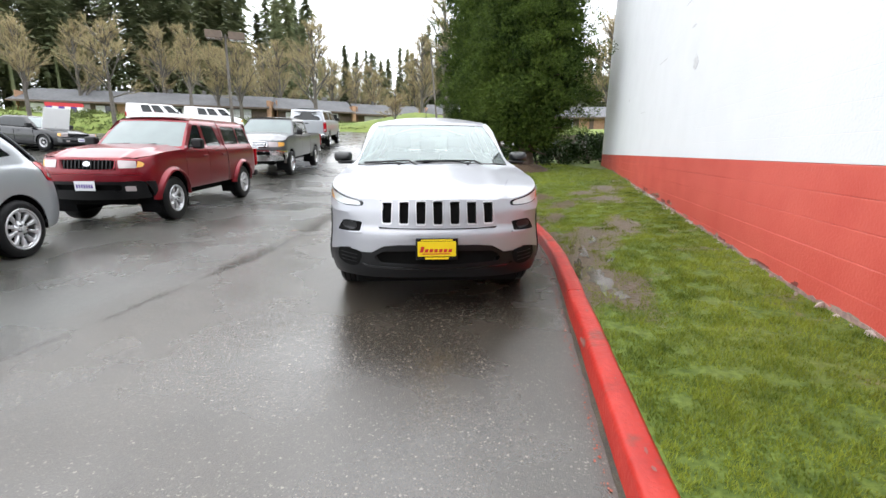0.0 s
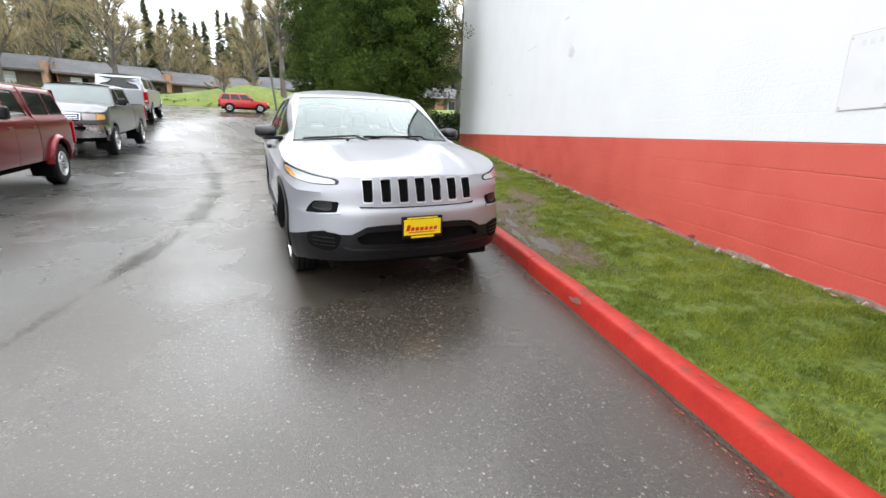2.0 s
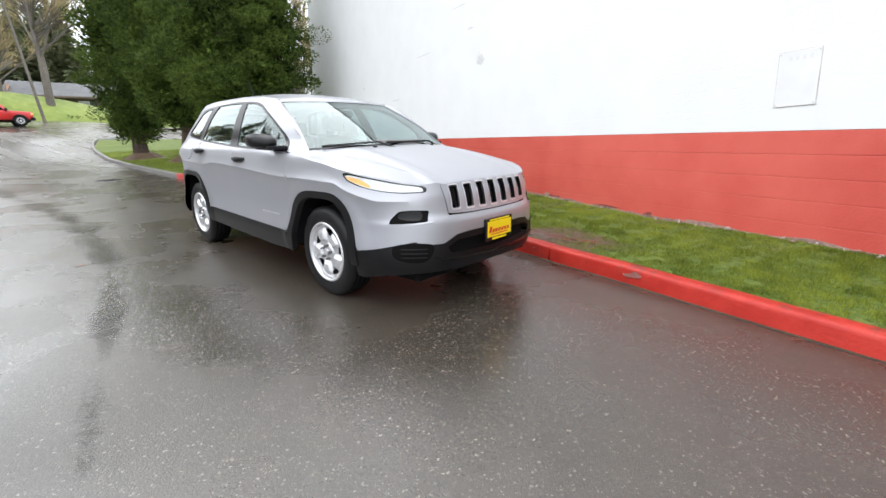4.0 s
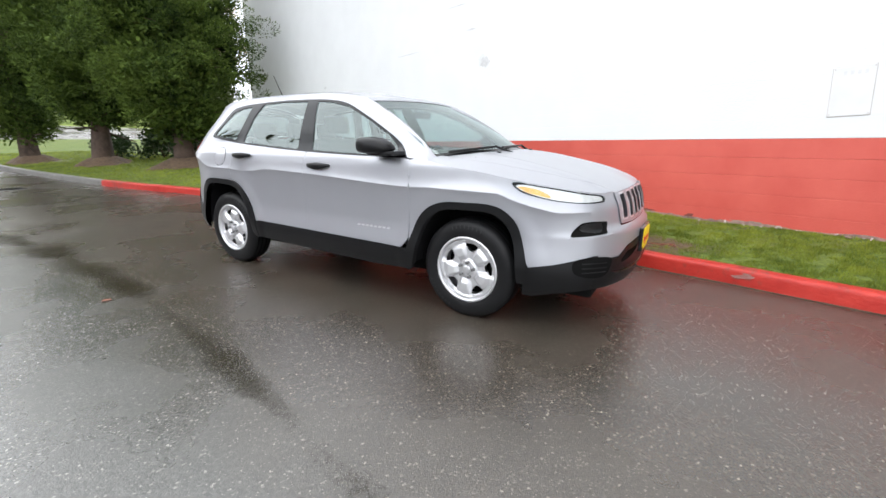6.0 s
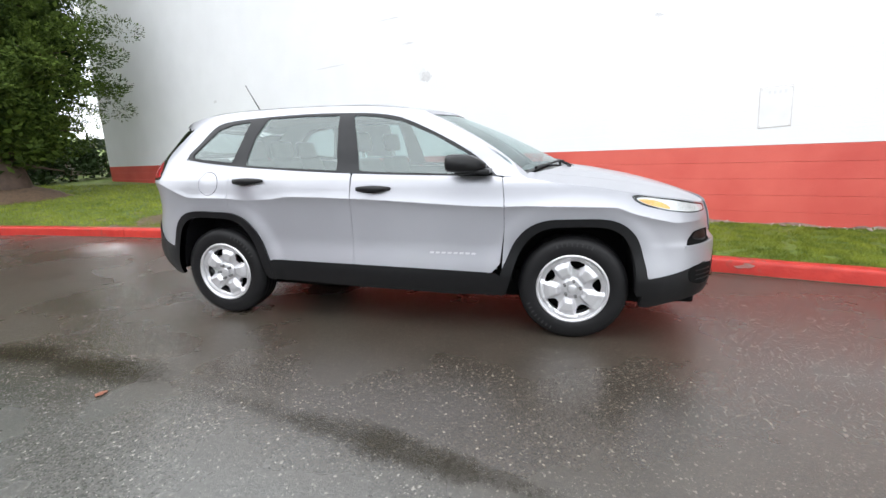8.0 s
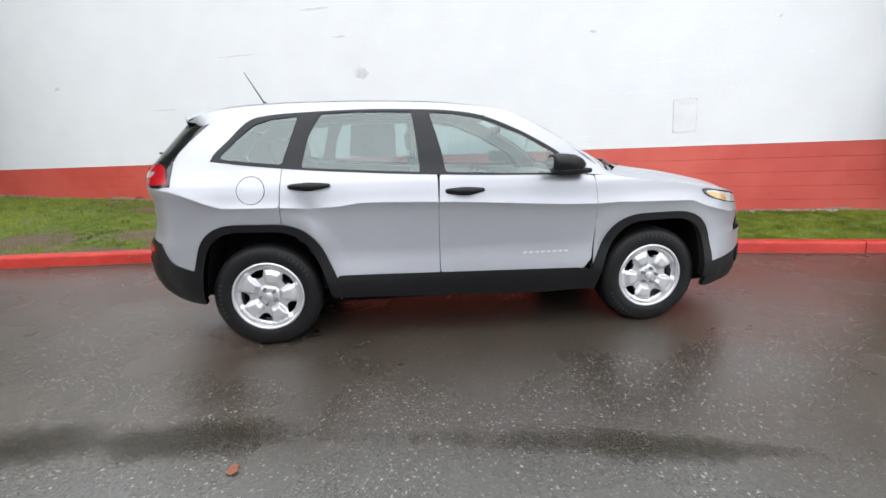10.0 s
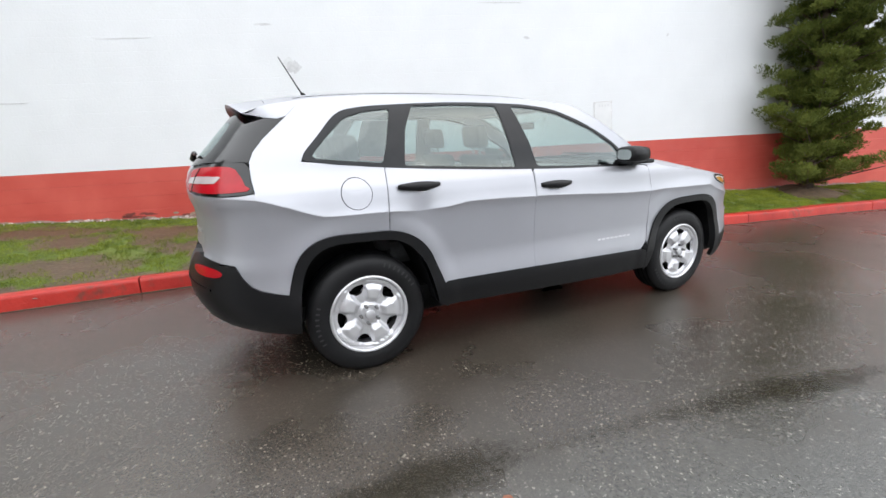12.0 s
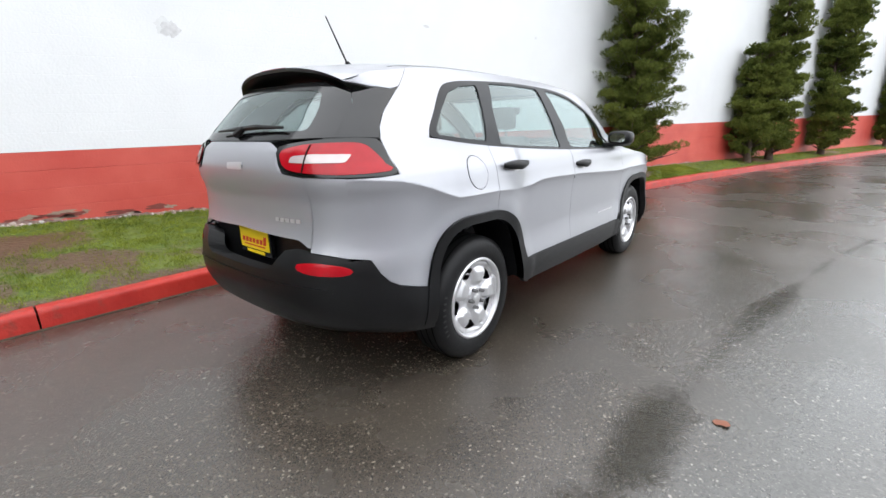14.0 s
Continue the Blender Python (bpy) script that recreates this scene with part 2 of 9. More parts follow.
# kerb line along the verge, from the far island in the north to the south
KERB_LINE = [(-5.5, 44), (-7.6, 41), (-8.4, 37.5), (-8.0, 33), (-6.7, 27.5), (-5.45, 23.2), (-4.3, 19.0), (-3.3, 15.6), (-2.08, 12.4), (-1.42, 10.5),
             (-0.92, 8.8), (-0.57, 7.5), (-0.24, 6.2), (0.03, 4.8), (0.176, 3.4), (0.282, 2.2), (0.372, 1.2), (0.51, 0.0),
             (0.70, -1.5), (0.92, -5.0), (1.0, -10.0), (1.0, -20.0), (1.0, -34.0)]
KERB_JOINTS = (18.2, 15.8, 13.4, 10.95, 8.48, 6.0, 3.52, 0.83, -1.8, -4.4, -7.0, -9.6)
WALL_X, WALL_END, WALL_SOUTH, LINE_Z, WALL_TOP = 1.868, 19.5, -36.0, 1.235, 8.5
KERB_W = 0.138


def kerb_stone(name, pts, mat, parent, gap=0.0015):
    """One length of kerb with a rounded nose, along plan points."""
    section = [(-0.004, -0.08), (0.006, 0.105), (0.010, 0.126), (0.019, 0.139), (0.034, 0.145), (0.120, 0.150), (0.136, 0.143), (0.138, -0.02)]
    verts, faces = [], []
    k = len(section)
    for i, p in enumerate(pts):
        d = (pts[min(i + 1, len(pts) - 1)] - pts[max(i - 1, 0)]).normalized()
        side = Vector((-d.y, d.x))      # the line runs south: its left is east
        q = p + d * (gap if i == 0 else -gap if i == len(pts) - 1 else 0)
        wob = 0.006 * noise.noise(Vector((p.x * 2, p.y * 2, 0)))
        for a, b in section:
            verts.append((q.x + side.x * (a + wob), q.y + side.y * (a + wob), ground_z(q.x, q.y) + b + wob))
    for i in range(len(pts) - 1):
        for j in range(k - 1):
            faces.append((i * k + j, i * k + j + 1, (i + 1) * k + j + 1, (i + 1) * k + j))
    n = len(verts)
    verts += verts[:k] + verts[n - k:n]
    faces += [tuple(range(n, n + k)), tuple(range(n + 2 * k - 1, n + k - 1, -1))]
    ob = mesh_object(name, verts, faces, mat, parent)
    ob.data.polygons.foreach_set("use_smooth", [len(f.vertices) == 4 for f in ob.data.polygons])
    return ob


def build_kerb():
    line = spline(KERB_LINE, 0.16)
    kerb = tagged(new("kerb"), "red-painted concrete kerb edging the grass verge", "kerb", kind="structure")
    i = 0
    while i < len(line) - 2:
        n = 1
        while i + n < len(line) - 1 and n < 26 and not any(line[i + n - 1].y > j >= line[i + n].y for j in KERB_JOINTS):
            n += 1
        pts = line[i:i + n + 1]
        mat = CONCRETE if pts[len(pts) // 2].y > 16.4 else KERB_RED
        kerb_stone("kerb_stone", pts, mat, kerb, 0.006)
        i += n


build_kerb()


def kerb_x(y):
    """x of the kerb's back edge at y, on the near side of the island."""
    pts = KERB_LINE[2:]
    for (xa, ya), (xb, yb) in zip(pts, pts[1:]):
        if ya >= y >= yb:
            return xa + (xb - xa) * (ya - y) / (ya - yb) + KERB_W
    return pts[-1][0] + KERB_W


def verge_z(x, y):
    """Grass height: from the kerb's top up to the foot of the wall."""
    kx = kerb_x(y)
    low = ground_z(kx, y) + 0.135
    foot = 0.27 + (0.0 if y < 3.5 else 0.036 * (y - 3.5) if y < 15 else 0.42 + 0.02 * (y - 15)) + (0.018 * y if y < 0 else 0)
    foot = max(foot, low + 0.02)
    f = (x - kx) / max(0.3, WALL_X - kx)
    return low + (foot - low) * (min(f, 3) ** 0.8 if f > 0 else 0) + 0.012 * noise.noise(Vector((x * 3, y * 3, 1)))


MUD_SPOTS = [(0.36, 4.7, 0.34, 1.6), (0.55, 5.6, 0.40, 0.9), (0.95, 6.3, 0.3, 0.9), (0.9, 8.9, 0.6, 0.8), (1.2, 10.6, 0.5, 1.0), (-0.35, 9.3, 0.45, 1.0), (0.2, 8.3, 0.4, 0.45), (-0.8, 10.9, 0.5, 0.9),
             (0.6, 9.9, 0.5, 0.5), (-1.0, 16.8, 0.7, 0.7), (-2.8, 20.6, 0.7, 0.7), (-4.2, 24.4, 0.7, 0.7), (1.5, -1.9, 0.45, 0.9),
             (1.5, -7.9, 0.4, 0.7), (1.5, -14, 0.4, 0.7), (0.05, 7.0, 0.2, 0.8), (0.52, 3.75, 0.42, 0.95)]


def mud_at(x, y):
    m = 0.0
    for cx, cy, rx, ry in MUD_SPOTS:
        d = math.hypot((x - cx) / rx, (y - cy) / ry)
        m = max(m, 1.0 - d)
    if y > 3:
        m = max(m, (0.62 if 6.5 < y < 11.5 else 0.45 if y < 6.5 else 0.2) - (x - kerb_x(y)) / 0.42)
    if -6 < y < 2.6 or y > 12.5:
        m -= 0.25
    return m + 0.45 * noise.noise(Vector((x * 2.2, y * 2.2, 7))) + 0.3 * noise.noise(Vector((x * 7, y * 7, 3)))


def verge_material():
    """Lawn and bare mud, mixed by a painted mask with a ragged edge."""
    m = bpy.data.materials.new("verge_turf")
    m.use_nodes = True
    n, l = m.node_tree.nodes, m.node_tree.links
    p = n["Principled BSDF"]
    geo = n.new("ShaderNodeNewGeometry")
    mask = n.new("ShaderNodeAttribute")
    mask.attribute_name = "mud"
    t1, t2 = n.new("ShaderNodeTexNoise"), n.new("ShaderNodeTexNoise")
    t1.inputs["Scale"].default_value, t2.inputs["Scale"].default_value = 26, 1.3
    for t in (t1, t2):
        t.inputs["Detail"].default_value = 6
        l.new(geo.outputs["Position"], t.inputs["Vector"])

    def mixed(a, b, fac):
        x = n.new("ShaderNodeMix")
        x.data_type = "RGBA"
        for i, v in ((6, a), (7, b)):
            if isinstance(v, tuple):
                x.inputs[i].default_value = (*v, 1)
            else:
                l.new(v, x.inputs[i])
        l.new(fac, x.inputs[0])
        return x.outputs[2]

    def remap(src, a, b, c=0.0, d=1.0):
        r = n.new("ShaderNodeMapRange")
        for i, v in enumerate((a, b, c, d)):
            r.inputs[i + 1].default_value = v
        l.new(src, r.inputs[0])
        return r.outputs[0]

    green = mixed((0.050, 0.078, 0.012), (0.115, 0.155, 0.028), remap(t1.outputs[0], 0.35, 0.65))
    green = mixed(green, (0.150, 0.165, 0.040), remap(t2.outputs[0], 0.5, 0.75, 0, 0.6))
    brown = mixed((0.060, 0.040, 0.023), (0.130, 0.092, 0.057), remap(t1.outputs[0], 0.35, 0.7))
    add = n.new("ShaderNodeMath")
    add.operation = "MULTIPLY_ADD"
    add.inputs[1].default_value = 0.5
    l.new(t1.outputs[0], add.inputs[0])
    l.new(mask.outputs["Fac"], add.inputs[2])
    edge = remap(add.outputs[0], 0.38, 0.56)
    l.new(mixed(green, brown, edge), p.inputs["Base Color"])
    l.new(remap(edge, 0, 1, 0.8, 0.42), p.inputs["Roughness"])
    b = n.new("ShaderNodeBump")
    p.inputs["Specular IOR Level"].default_value = 0.25
    b.inputs["Strength"].default_value, b.inputs["Distance"].default_value = 0.7, 0.02
    l.new(t1.outputs[0], b.inputs["Height"])
    l.new(b.outputs[0], p.inputs["Normal"])
    return m


def build_verge():
    ys = axis([(-34, -6, 56), (-6, 13, 190), (13, 37.4, 98)])
    nx = 26
    verts, mud = [], []
    for y in ys:
        kx = kerb_x(y) - 0.004
        east = WALL_X + 0.1 if y < WALL_END - 0.3 else WALL_X + 14
        for i in range(nx + 1):
            x = kx + (east - kx) * i / nx
            verts.append((x, y, verge_z(x, y)))
            mud.append(mud_at(x, y))
    n = nx + 1
    faces = [(j * n + i, j * n + i + 1, (j + 1) * n + i + 1, (j + 1) * n + i) for j in range(len(ys) - 1) for i in range(nx)]
    ob = mesh_object("verge", verts, faces, verge_material(), shade=True)
    at = ob.data.attributes.new("mud", "FLOAT", "POINT")
    at.data.foreach_set("value", mud)
    tagged(ob, "grass verge with bare muddy patches beside the wall", "lawn", kind="structure")


build_verge()


def build_blades():
    """Short mown grass, thinner where the ground is bare."""
    rng = random.Random(4)
    verts, faces = [], []
    zones = [(-4.0, 11.5, 300000, 0.025), (-20.0, -4.0, 9000, 0.04), (11.5, 30.0, 90000, 0.045)]
    for y0, y1, count, size in zones:
        for _ in range(count):
            y = y0 + (y1 - y0) * rng.random()
            kx = kerb_x(y)
            x = kx + 0.01 + (min(WALL_X, kx + 5) - kx - 0.03) * rng.random()
            if mud_at(x, y) > 0.95 * rng.random() ** 1.5 - 0.10:
                continue
            z = verge_z(x, y) - 0.004
            tuft = noise.noise(Vector((x * 5.5, y * 5.5, 11))) + 0.6 * noise.noise(Vector((x * 14, y * 14, 4)))
            if tuft < -0.10 - 0.45 * rng.random():
                continue
            a, h, w = rng.random() * 6.283, size * (0.55 + 0.8 * rng.random()) * max(0.5, 1.0 + 0.9 * tuft), size * 0.085 + 0.001
            dx, dy = math.cos(a) * w, math.sin(a) * w
            lx, ly = (rng.random() - 0.5) * h * 1.3, (rng.random() - 0.5) * h * 1.3
            k = len(verts)
            verts += [(x - dx, y - dy, z), (x + dx, y + dy, z), (x + lx, y + ly, z + h)]
            faces.append((k, k + 1, k + 2))
    ob = mesh_object("grass_blades", verts, faces, BLADE)
    tagged(ob, "short bright green blades of mown grass", "grass", kind="stuff")


build_blades()


# ---- the long painted wall ----
def build_wall():
    wall = tagged(new("wall_east"), "long block wall painted white over a red band", "wall", kind="structure")
    bm = boxed(WALL_X + 0.02, WALL_X + 0.5, WALL_SOUTH, WALL_END, -1.2, WALL_TOP)
    part("wall_core", bm, WHITE_WALL, wall)
    bm = boxed(WALL_X + 0.5, WALL_X + 16, WALL_END - 0.45, WALL_END, -1.2, WALL_TOP)
    part("end_wall", bm, WHITE_WALL, wall)
    bm = boxed(WALL_X - 0.06, WALL_X + 16, WALL_SOUTH, WALL_END + 0.06, WALL_TOP, WALL_TOP + 0.12, 0.01)
    part("coping", bm, CONCRETE, wall)
    return wall


WALL = build_wall()

from mathutils.geometry import delaunay_2d_cdt


# ---- vehicle surfaces ----
def curve(points):
    """A smooth function through points, with no overshoot."""
    xs, ys = [p[0] for p in points], [p[1] for p in points]
    d = [(ys[i + 1] - ys[i]) / (xs[i + 1] - xs[i]) for i in range(len(xs) - 1)]
    s = [d[0]] + [0.0 if a * b <= 0 else 2 * a * b / (a + b) for a, b in zip(d, d[1:])] + [d[-1]]

    def at(x):
        if x <= xs[0]:
            return ys[0]
        if x >= xs[-1]:
            return ys[-1]
        i = 0
        while x > xs[i + 1]:
            i += 1
        h = xs[i + 1] - xs[i]
        t = (x - xs[i]) / h
        return (ys[i] * (1 + 2 * t) * (1 - t) ** 2 + h * s[i] * t * (1 - t) ** 2 + ys[i + 1] * t * t * (3 - 2 * t) - h * s[i + 1] * t * t * (1 - t))
    return at


class Shell:
    """The skin of a vehicle: half width by height, nose and tail by height, corners rounded in plan. x forward, y left, z up."""

    def __init__(self, width, nose, tail, x_front, x_rear, n_front, n_rear, swell=None):
        self.width, self.nose, self.tail = width, nose, tail
        self.x_front, self.x_rear, self.n_front, self.n_rear = x_front, x_rear, n_front, n_rear
        self.swell = swell or (lambda x, z: 0.0)

    def half(self, x, z):
        w = self.width(z) + self.swell(x, z)
        if x > self.x_front:
            u, n = min(0.9995, (x - self.x_front) / (self.nose(z) - self.x_front)), self.n_front
            w *= (1 - u ** n) ** (1 / n)
        elif x < self.x_rear:
            u, n = min(0.9995, (self.x_rear - x) / (self.x_rear - self.tail(z))), self.n_rear
            w *= (1 - u ** n) ** (1 / n)
        return w

    def front(self, y, z):
        x, n = self.nose(z), self.n_front
        for _ in range(3):
            v = min(0.999, abs(y) / (self.width(z) + self.swell(x, z)))
            x = self.x_front + (self.nose(z) - self.x_front) * (1 - v ** n) ** (1 / n)
        return x

    def back(self, y, z):
        x, n = self.tail(z), self.n_rear
        for _ in range(3):
            v = min(0.999, abs(y) / (self.width(z) + self.swell(x, z)))
            x = self.x_rear + (self.tail(z) - self.x_rear) * (1 - v ** n) ** (1 / n)
        return x


def rounded(poly, r=0.02, n=4):
    """A polygon with its corners rounded off."""
    out = []
    k = len(poly)
    for i in range(k):
        a, b, c = Vector(poly[i - 1]), Vector(poly[i]), Vector(poly[(i + 1) % k])
        la, lc = (a - b).length, (c - b).length
        rr = min(r, la * 0.45, lc * 0.45)
        p, q = b + (a - b).normalized() * rr, b + (c - b).normalized() * rr
        for j in range(n + 1):
            t = j / n
            out.append(tuple(p * (1 - t) ** 2 + b * 2 * t * (1 - t) + q * t * t))
    return out


def smoothed(poly, step=0.05):
    """A closed polygon drawn as a smooth loop."""
    k = len(poly)
    pts = [Vector(p) for p in poly]
    out = []
    for i in range(k):
        a, b, c, d = pts[i - 1], pts[i], pts[(i + 1) % k], pts[(i + 2) % k]
        m = max(2, int((c - b).length / step))
        for j in range(m):
            t = j / m
            out.append(tuple(0.5 * ((2 * b) + (c - a) * t + (2 * a - 5 * b + 4 * c - d) * t * t + (3 * b - a - 3 * c + d) * t ** 3)))
    return out


def sheet(name, outer, place, mat, parent, holes=(), step=0.05, depth=0.012, label="", flip=False, fold=None):
    """A curved panel: a flat outline with holes, cut on a grid and laid on the surface place(u, v), with a returned edge of that depth."""
    pts, edges = [], []
    loops = []
    for loop in (outer, *holes):
        dense = []
        for a, b in zip(loop, list(loop[1:]) + list(loop[:1])):
            m = max(1, math.ceil(math.hypot(b[0] - a[0], b[1] - a[1]) / step))
            dense += [(a[0] + (b[0] - a[0]) * i / m, a[1] + (b[1] - a[1]) * i / m) for i in range(m)]
        loops.append(dense)
    for loop in loops:
        k0, n = len(pts), len(loop)
        pts += [Vector((p[0], p[1])) for p in loop]
        edges += [(k0 + i, k0 + (i + 1) % n) for i in range(n)]

    def inside(u, v):
        hit = False
        for loop in loops:
            for (xa, ya), (xb, yb) in zip(loop, loop[1:] + loop[:1]):
                if (ya > v) != (yb > v) and u < xa + (v - ya) / (yb - ya) * (xb - xa):
                    hit = not hit
        return hit
    us, vs = [p[0] for p in outer], [p[1] for p in outer]
    i = math.floor(min(us) / step) + 1
    while i * step < max(us):
        j = math.floor(min(vs) / step) + 1
        while j * step < max(vs):
            u, v = i * step, j * step
            m = step * 0.3
            if inside(u, v) and inside(u - m, v) and inside(u + m, v) and inside(u, v - m) and inside(u, v + m):
                pts.append(Vector((u, v)))
            j += 1
        i += 1
    if fold:
        u = min(us) + 0.01
        while u < max(us):
            for dv in (-0.009, -0.0045, 0.0045, 0.009):
                if inside(u, fold(u) + dv) and inside(u - 0.006, fold(u) + dv) and inside(u + 0.006, fold(u) + dv):
                    pts.append(Vector((u, fold(u) + dv)))
            u += 0.02
    got = delaunay_2d_cdt(pts, edges, [], 0, 1e-6)
    flat = [(p.x, p.y) for p in got[0]]
    faces = []
    for f in got[2]:
        a, b, c = (got[0][i] for i in f)
        if inside((a.x + b.x + c.x) / 3, (a.y + b.y + c.y) / 3):
            faces.append(tuple(f))
    seen = {}
    for f in faces:
        for a, b in zip(f, f[1:] + f[:1]):
            seen[min(a, b), max(a, b)] = seen.get((min(a, b), max(a, b)), 0) + 1
    rim = [e for e, n in seen.items() if n == 1]
    co = [place(u, v) for u, v in flat]
    normals = []
    e = 0.004
    for (u, v), p in zip(flat, co):
        du, dv = place(u + e, v) - place(u - e, v), place(u, v + e) - place(u, v - e)
        n = du.cross(dv)
        n = n.normalized() if n.length > 1e-12 else Vector((0, 0, 1))
        normals.append(-n if flip else n)
    fixed = []
    for a, b, c in faces:
        n = (co[b] - co[a]).cross(co[c] - co[a])
        fixed.append((a, b, c) if n.dot(normals[a] + normals[b] + normals[c]) >= 0 else (a, c, b))
    k = len(co)
    back = {}
    for i in {i for pair in rim for i in pair}:
        back[i] = len(co)
        co += [co[i].copy(), co[i] - normals[i] * depth]
        normals += [normals[i], normals[i]]
    for a, b in rim:
        fixed.append((back[a], back[b], back[b] + 1, back[a] + 1))
    ob = mesh_object(name, co, fixed, mat, parent, True)
    ob.data.normals_split_custom_set_from_vertices([tuple(n) for n in normals])
    if label:
        ob["label"] = label
    return ob


def side_of(shell, sign, off=0.0):
    return lambda u, v: Vector((u, sign * (shell.half(u, v) + off), v))


def front_of(shell, off=0.0):
    return lambda u, v: Vector((shell.front(u, v) + off, u, v))


def back_of(shell, off=0.0):
    return lambda u, v: Vector((shell.back(u, v) - off, u, v))


def lathe(bm, profile, centre, axis_sign=1, n=40):
    """Turn a profile of (radius, y) about the y axis through centre."""
    rings = []
    for r, y in profile:
        rings.append([bm.verts.new((centre[0] + r * math.cos(6.28318 * i / n), centre[1] + axis_sign * y, centre[2] + r * math.sin(6.28318 * i / n))) for i in range(n)])
    for a, b in zip(rings, rings[1:]):
        for i in range(n):
            bm.faces.new((a[i], a[(i + 1) % n], b[(i + 1) % n], b[i]))
    return bm


# ---- vehicle materials ----
def paint_material(name, colour, metal=0.55, rough=0.32):
    """Metallic car paint with a clear coat and a fine flake."""
    m = material(name, colour, rough, metal, 0.05, 3.0, coat=0.55)
    return m


def glass_material(name, tint, gloss=0.075):
    """A thin tinted pane: clear straight on, mirror-like at a slant."""
    m = bpy.data.materials.new(name)
    m.use_nodes = True
    n, l = m.node_tree.nodes, m.node_tree.links
    n.remove(n["Principled BSDF"])
    clear, shine, mix = n.new("ShaderNodeBsdfTransparent"), n.new("ShaderNodeBsdfGlossy"), n.new("ShaderNodeMixShader")
    slant, power, scale = n.new("ShaderNodeLayerWeight"), n.new("ShaderNodeMath"), n.new("ShaderNodeMapRange")
    clear.inputs[0].default_value = (*tint, 1)
    shine.inputs["Roughness"].default_value = 0.02
    shine.inputs["Color"].default_value = (0.90, 1.0, 0.99, 1)
    slant.inputs[0].default_value = 0.5
    power.operation = "POWER"
    power.inputs[1].default_value = 4.2
    scale.inputs[3].default_value, scale.inputs[4].default_value = gloss, 0.9
    l.new(slant.outputs["Facing"], power.inputs[0])
    l.new(power.outputs[0], scale.inputs[0])
    l.new(scale.outputs[0], mix.inputs[0])
    l.new(clear.outputs[0], mix.inputs[1])
    l.new(shine.outputs[0], mix.inputs[2])
    l.new(mix.outputs[0], n["Material Output"].inputs[0])
    return m


SILVER = paint_material("silver_metallic_paint", (0.40, 0.405, 0.436), 0.60, 0.45)
TRIM = material("black_textured_plastic", (0.0065, 0.0066, 0.0075), 0.36, 0, 0.25, 20, bump=0.08, bump_scale=400, spec=0.30)
GLOSS_BLACK = material("gloss_black_trim", (0.008, 0.008, 0.009), 0.12, 0, 0.2, 6)
RUBBER = material("tyre_rubber", (0.010, 0.010, 0.011), 0.48, 0, 0.35, 12, bump=0.15, bump_scale=120, spec=0.24)
SIDEWALL = material("raised_tyre_lettering", (0.020, 0.020, 0.021), 0.6, 0, 0.2, 20)
WHEEL_SILVER = material("silver_wheel_paint", (0.64, 0.64, 0.66), 0.33, 0.6, 0.06, 8, coat=0.3)
PILLAR = material("satin_black_pillar", (0.016, 0.017, 0.019), 0.35, 0, 0.2, 20, spec=0.25)
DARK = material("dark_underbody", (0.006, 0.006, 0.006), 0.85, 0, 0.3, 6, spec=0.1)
WELL = material("wheel_well_liner", (0.007, 0.007, 0.008), 0.85, 0, 0.3, 8, spec=0.1)
CHROME = material("chrome", (0.78, 0.78, 0.80), 0.08, 1.0, 0.05, 6)
CABIN = material("charcoal_cloth", (0.05, 0.051, 0.053), 0.85, 0, 0.3, 30, bump=0.3, bump_scale=300)
CABIN_GREY = material("grey_cabin_plastic", (0.14, 0.14, 0.142), 0.6, 0, 0.2, 10)
HEADLINER = material("pale_headliner", (0.50, 0.49, 0.46), 0.9, 0, 0.08, 10)
GLASS_CLEAR = glass_material("window_glass", (0.43, 0.53, 0.52), 0.12)
SCREEN_GLASS = glass_material("windscreen_glass", (0.64, 0.76, 0.745), 0.18)
GLASS_REAR = glass_material("tinted_rear_glass", (0.39, 0.46, 0.455), 0.13)
LENS = glass_material("lamp_lens", (0.94, 0.95, 0.96), 0.02)
LAMP_BRIGHT = material("bright_lamp_reflector", (0.74, 0.74, 0.73), 0.3, 0.2, 0.25, 60, coat=0.5)
AMBER = material("amber_lens", (0.90, 0.46, 0.10), 0.2, 0, 0.15, 30, coat=0.8)
LAMP_RED = material("red_lamp_lens", (0.40, 0.004, 0.012), 0.22, 0, 0.3, 14, coat=0.2, spec=0.3)
LAMP_CLEAR = material("clear_reverse_lens", (0.52, 0.45, 0.45), 0.12, 0.1, 0.15, 20, coat=1.0)
YELLOW = material("yellow_plate", (0.85, 0.62, 0.01), 0.45, 0, 0.08, 10)
PLATE_RED = material("red_lettering", (0.55, 0.02, 0.02), 0.5, 0, 0.1, 10)
PAPER = material("printed_paper", (0.55, 0.56, 0.54), 0.8, 0, 0.12, 30)
BADGE = material("badge_silver", (0.60, 0.60, 0.62), 0.34, 0.6, 0.05, 10)


# ---- the silver five-door parked at the kerb ----
SUV_CREASE = curve([(-3.4, 1.075), (-3.25, 1.065), (-3.12, 1.03), (-3.0, 0.985), (-2.9, 0.957), (-2.55, 0.950), (-2.38, 0.94), (-2.2, 0.945), (-2.02, 0.965), (-1.45, 0.950), (-0.47, 0.905),
                    (-0.30, 0.910), (0.22, 0.905), (0.36, 0.86), (0.6, 0.80)])


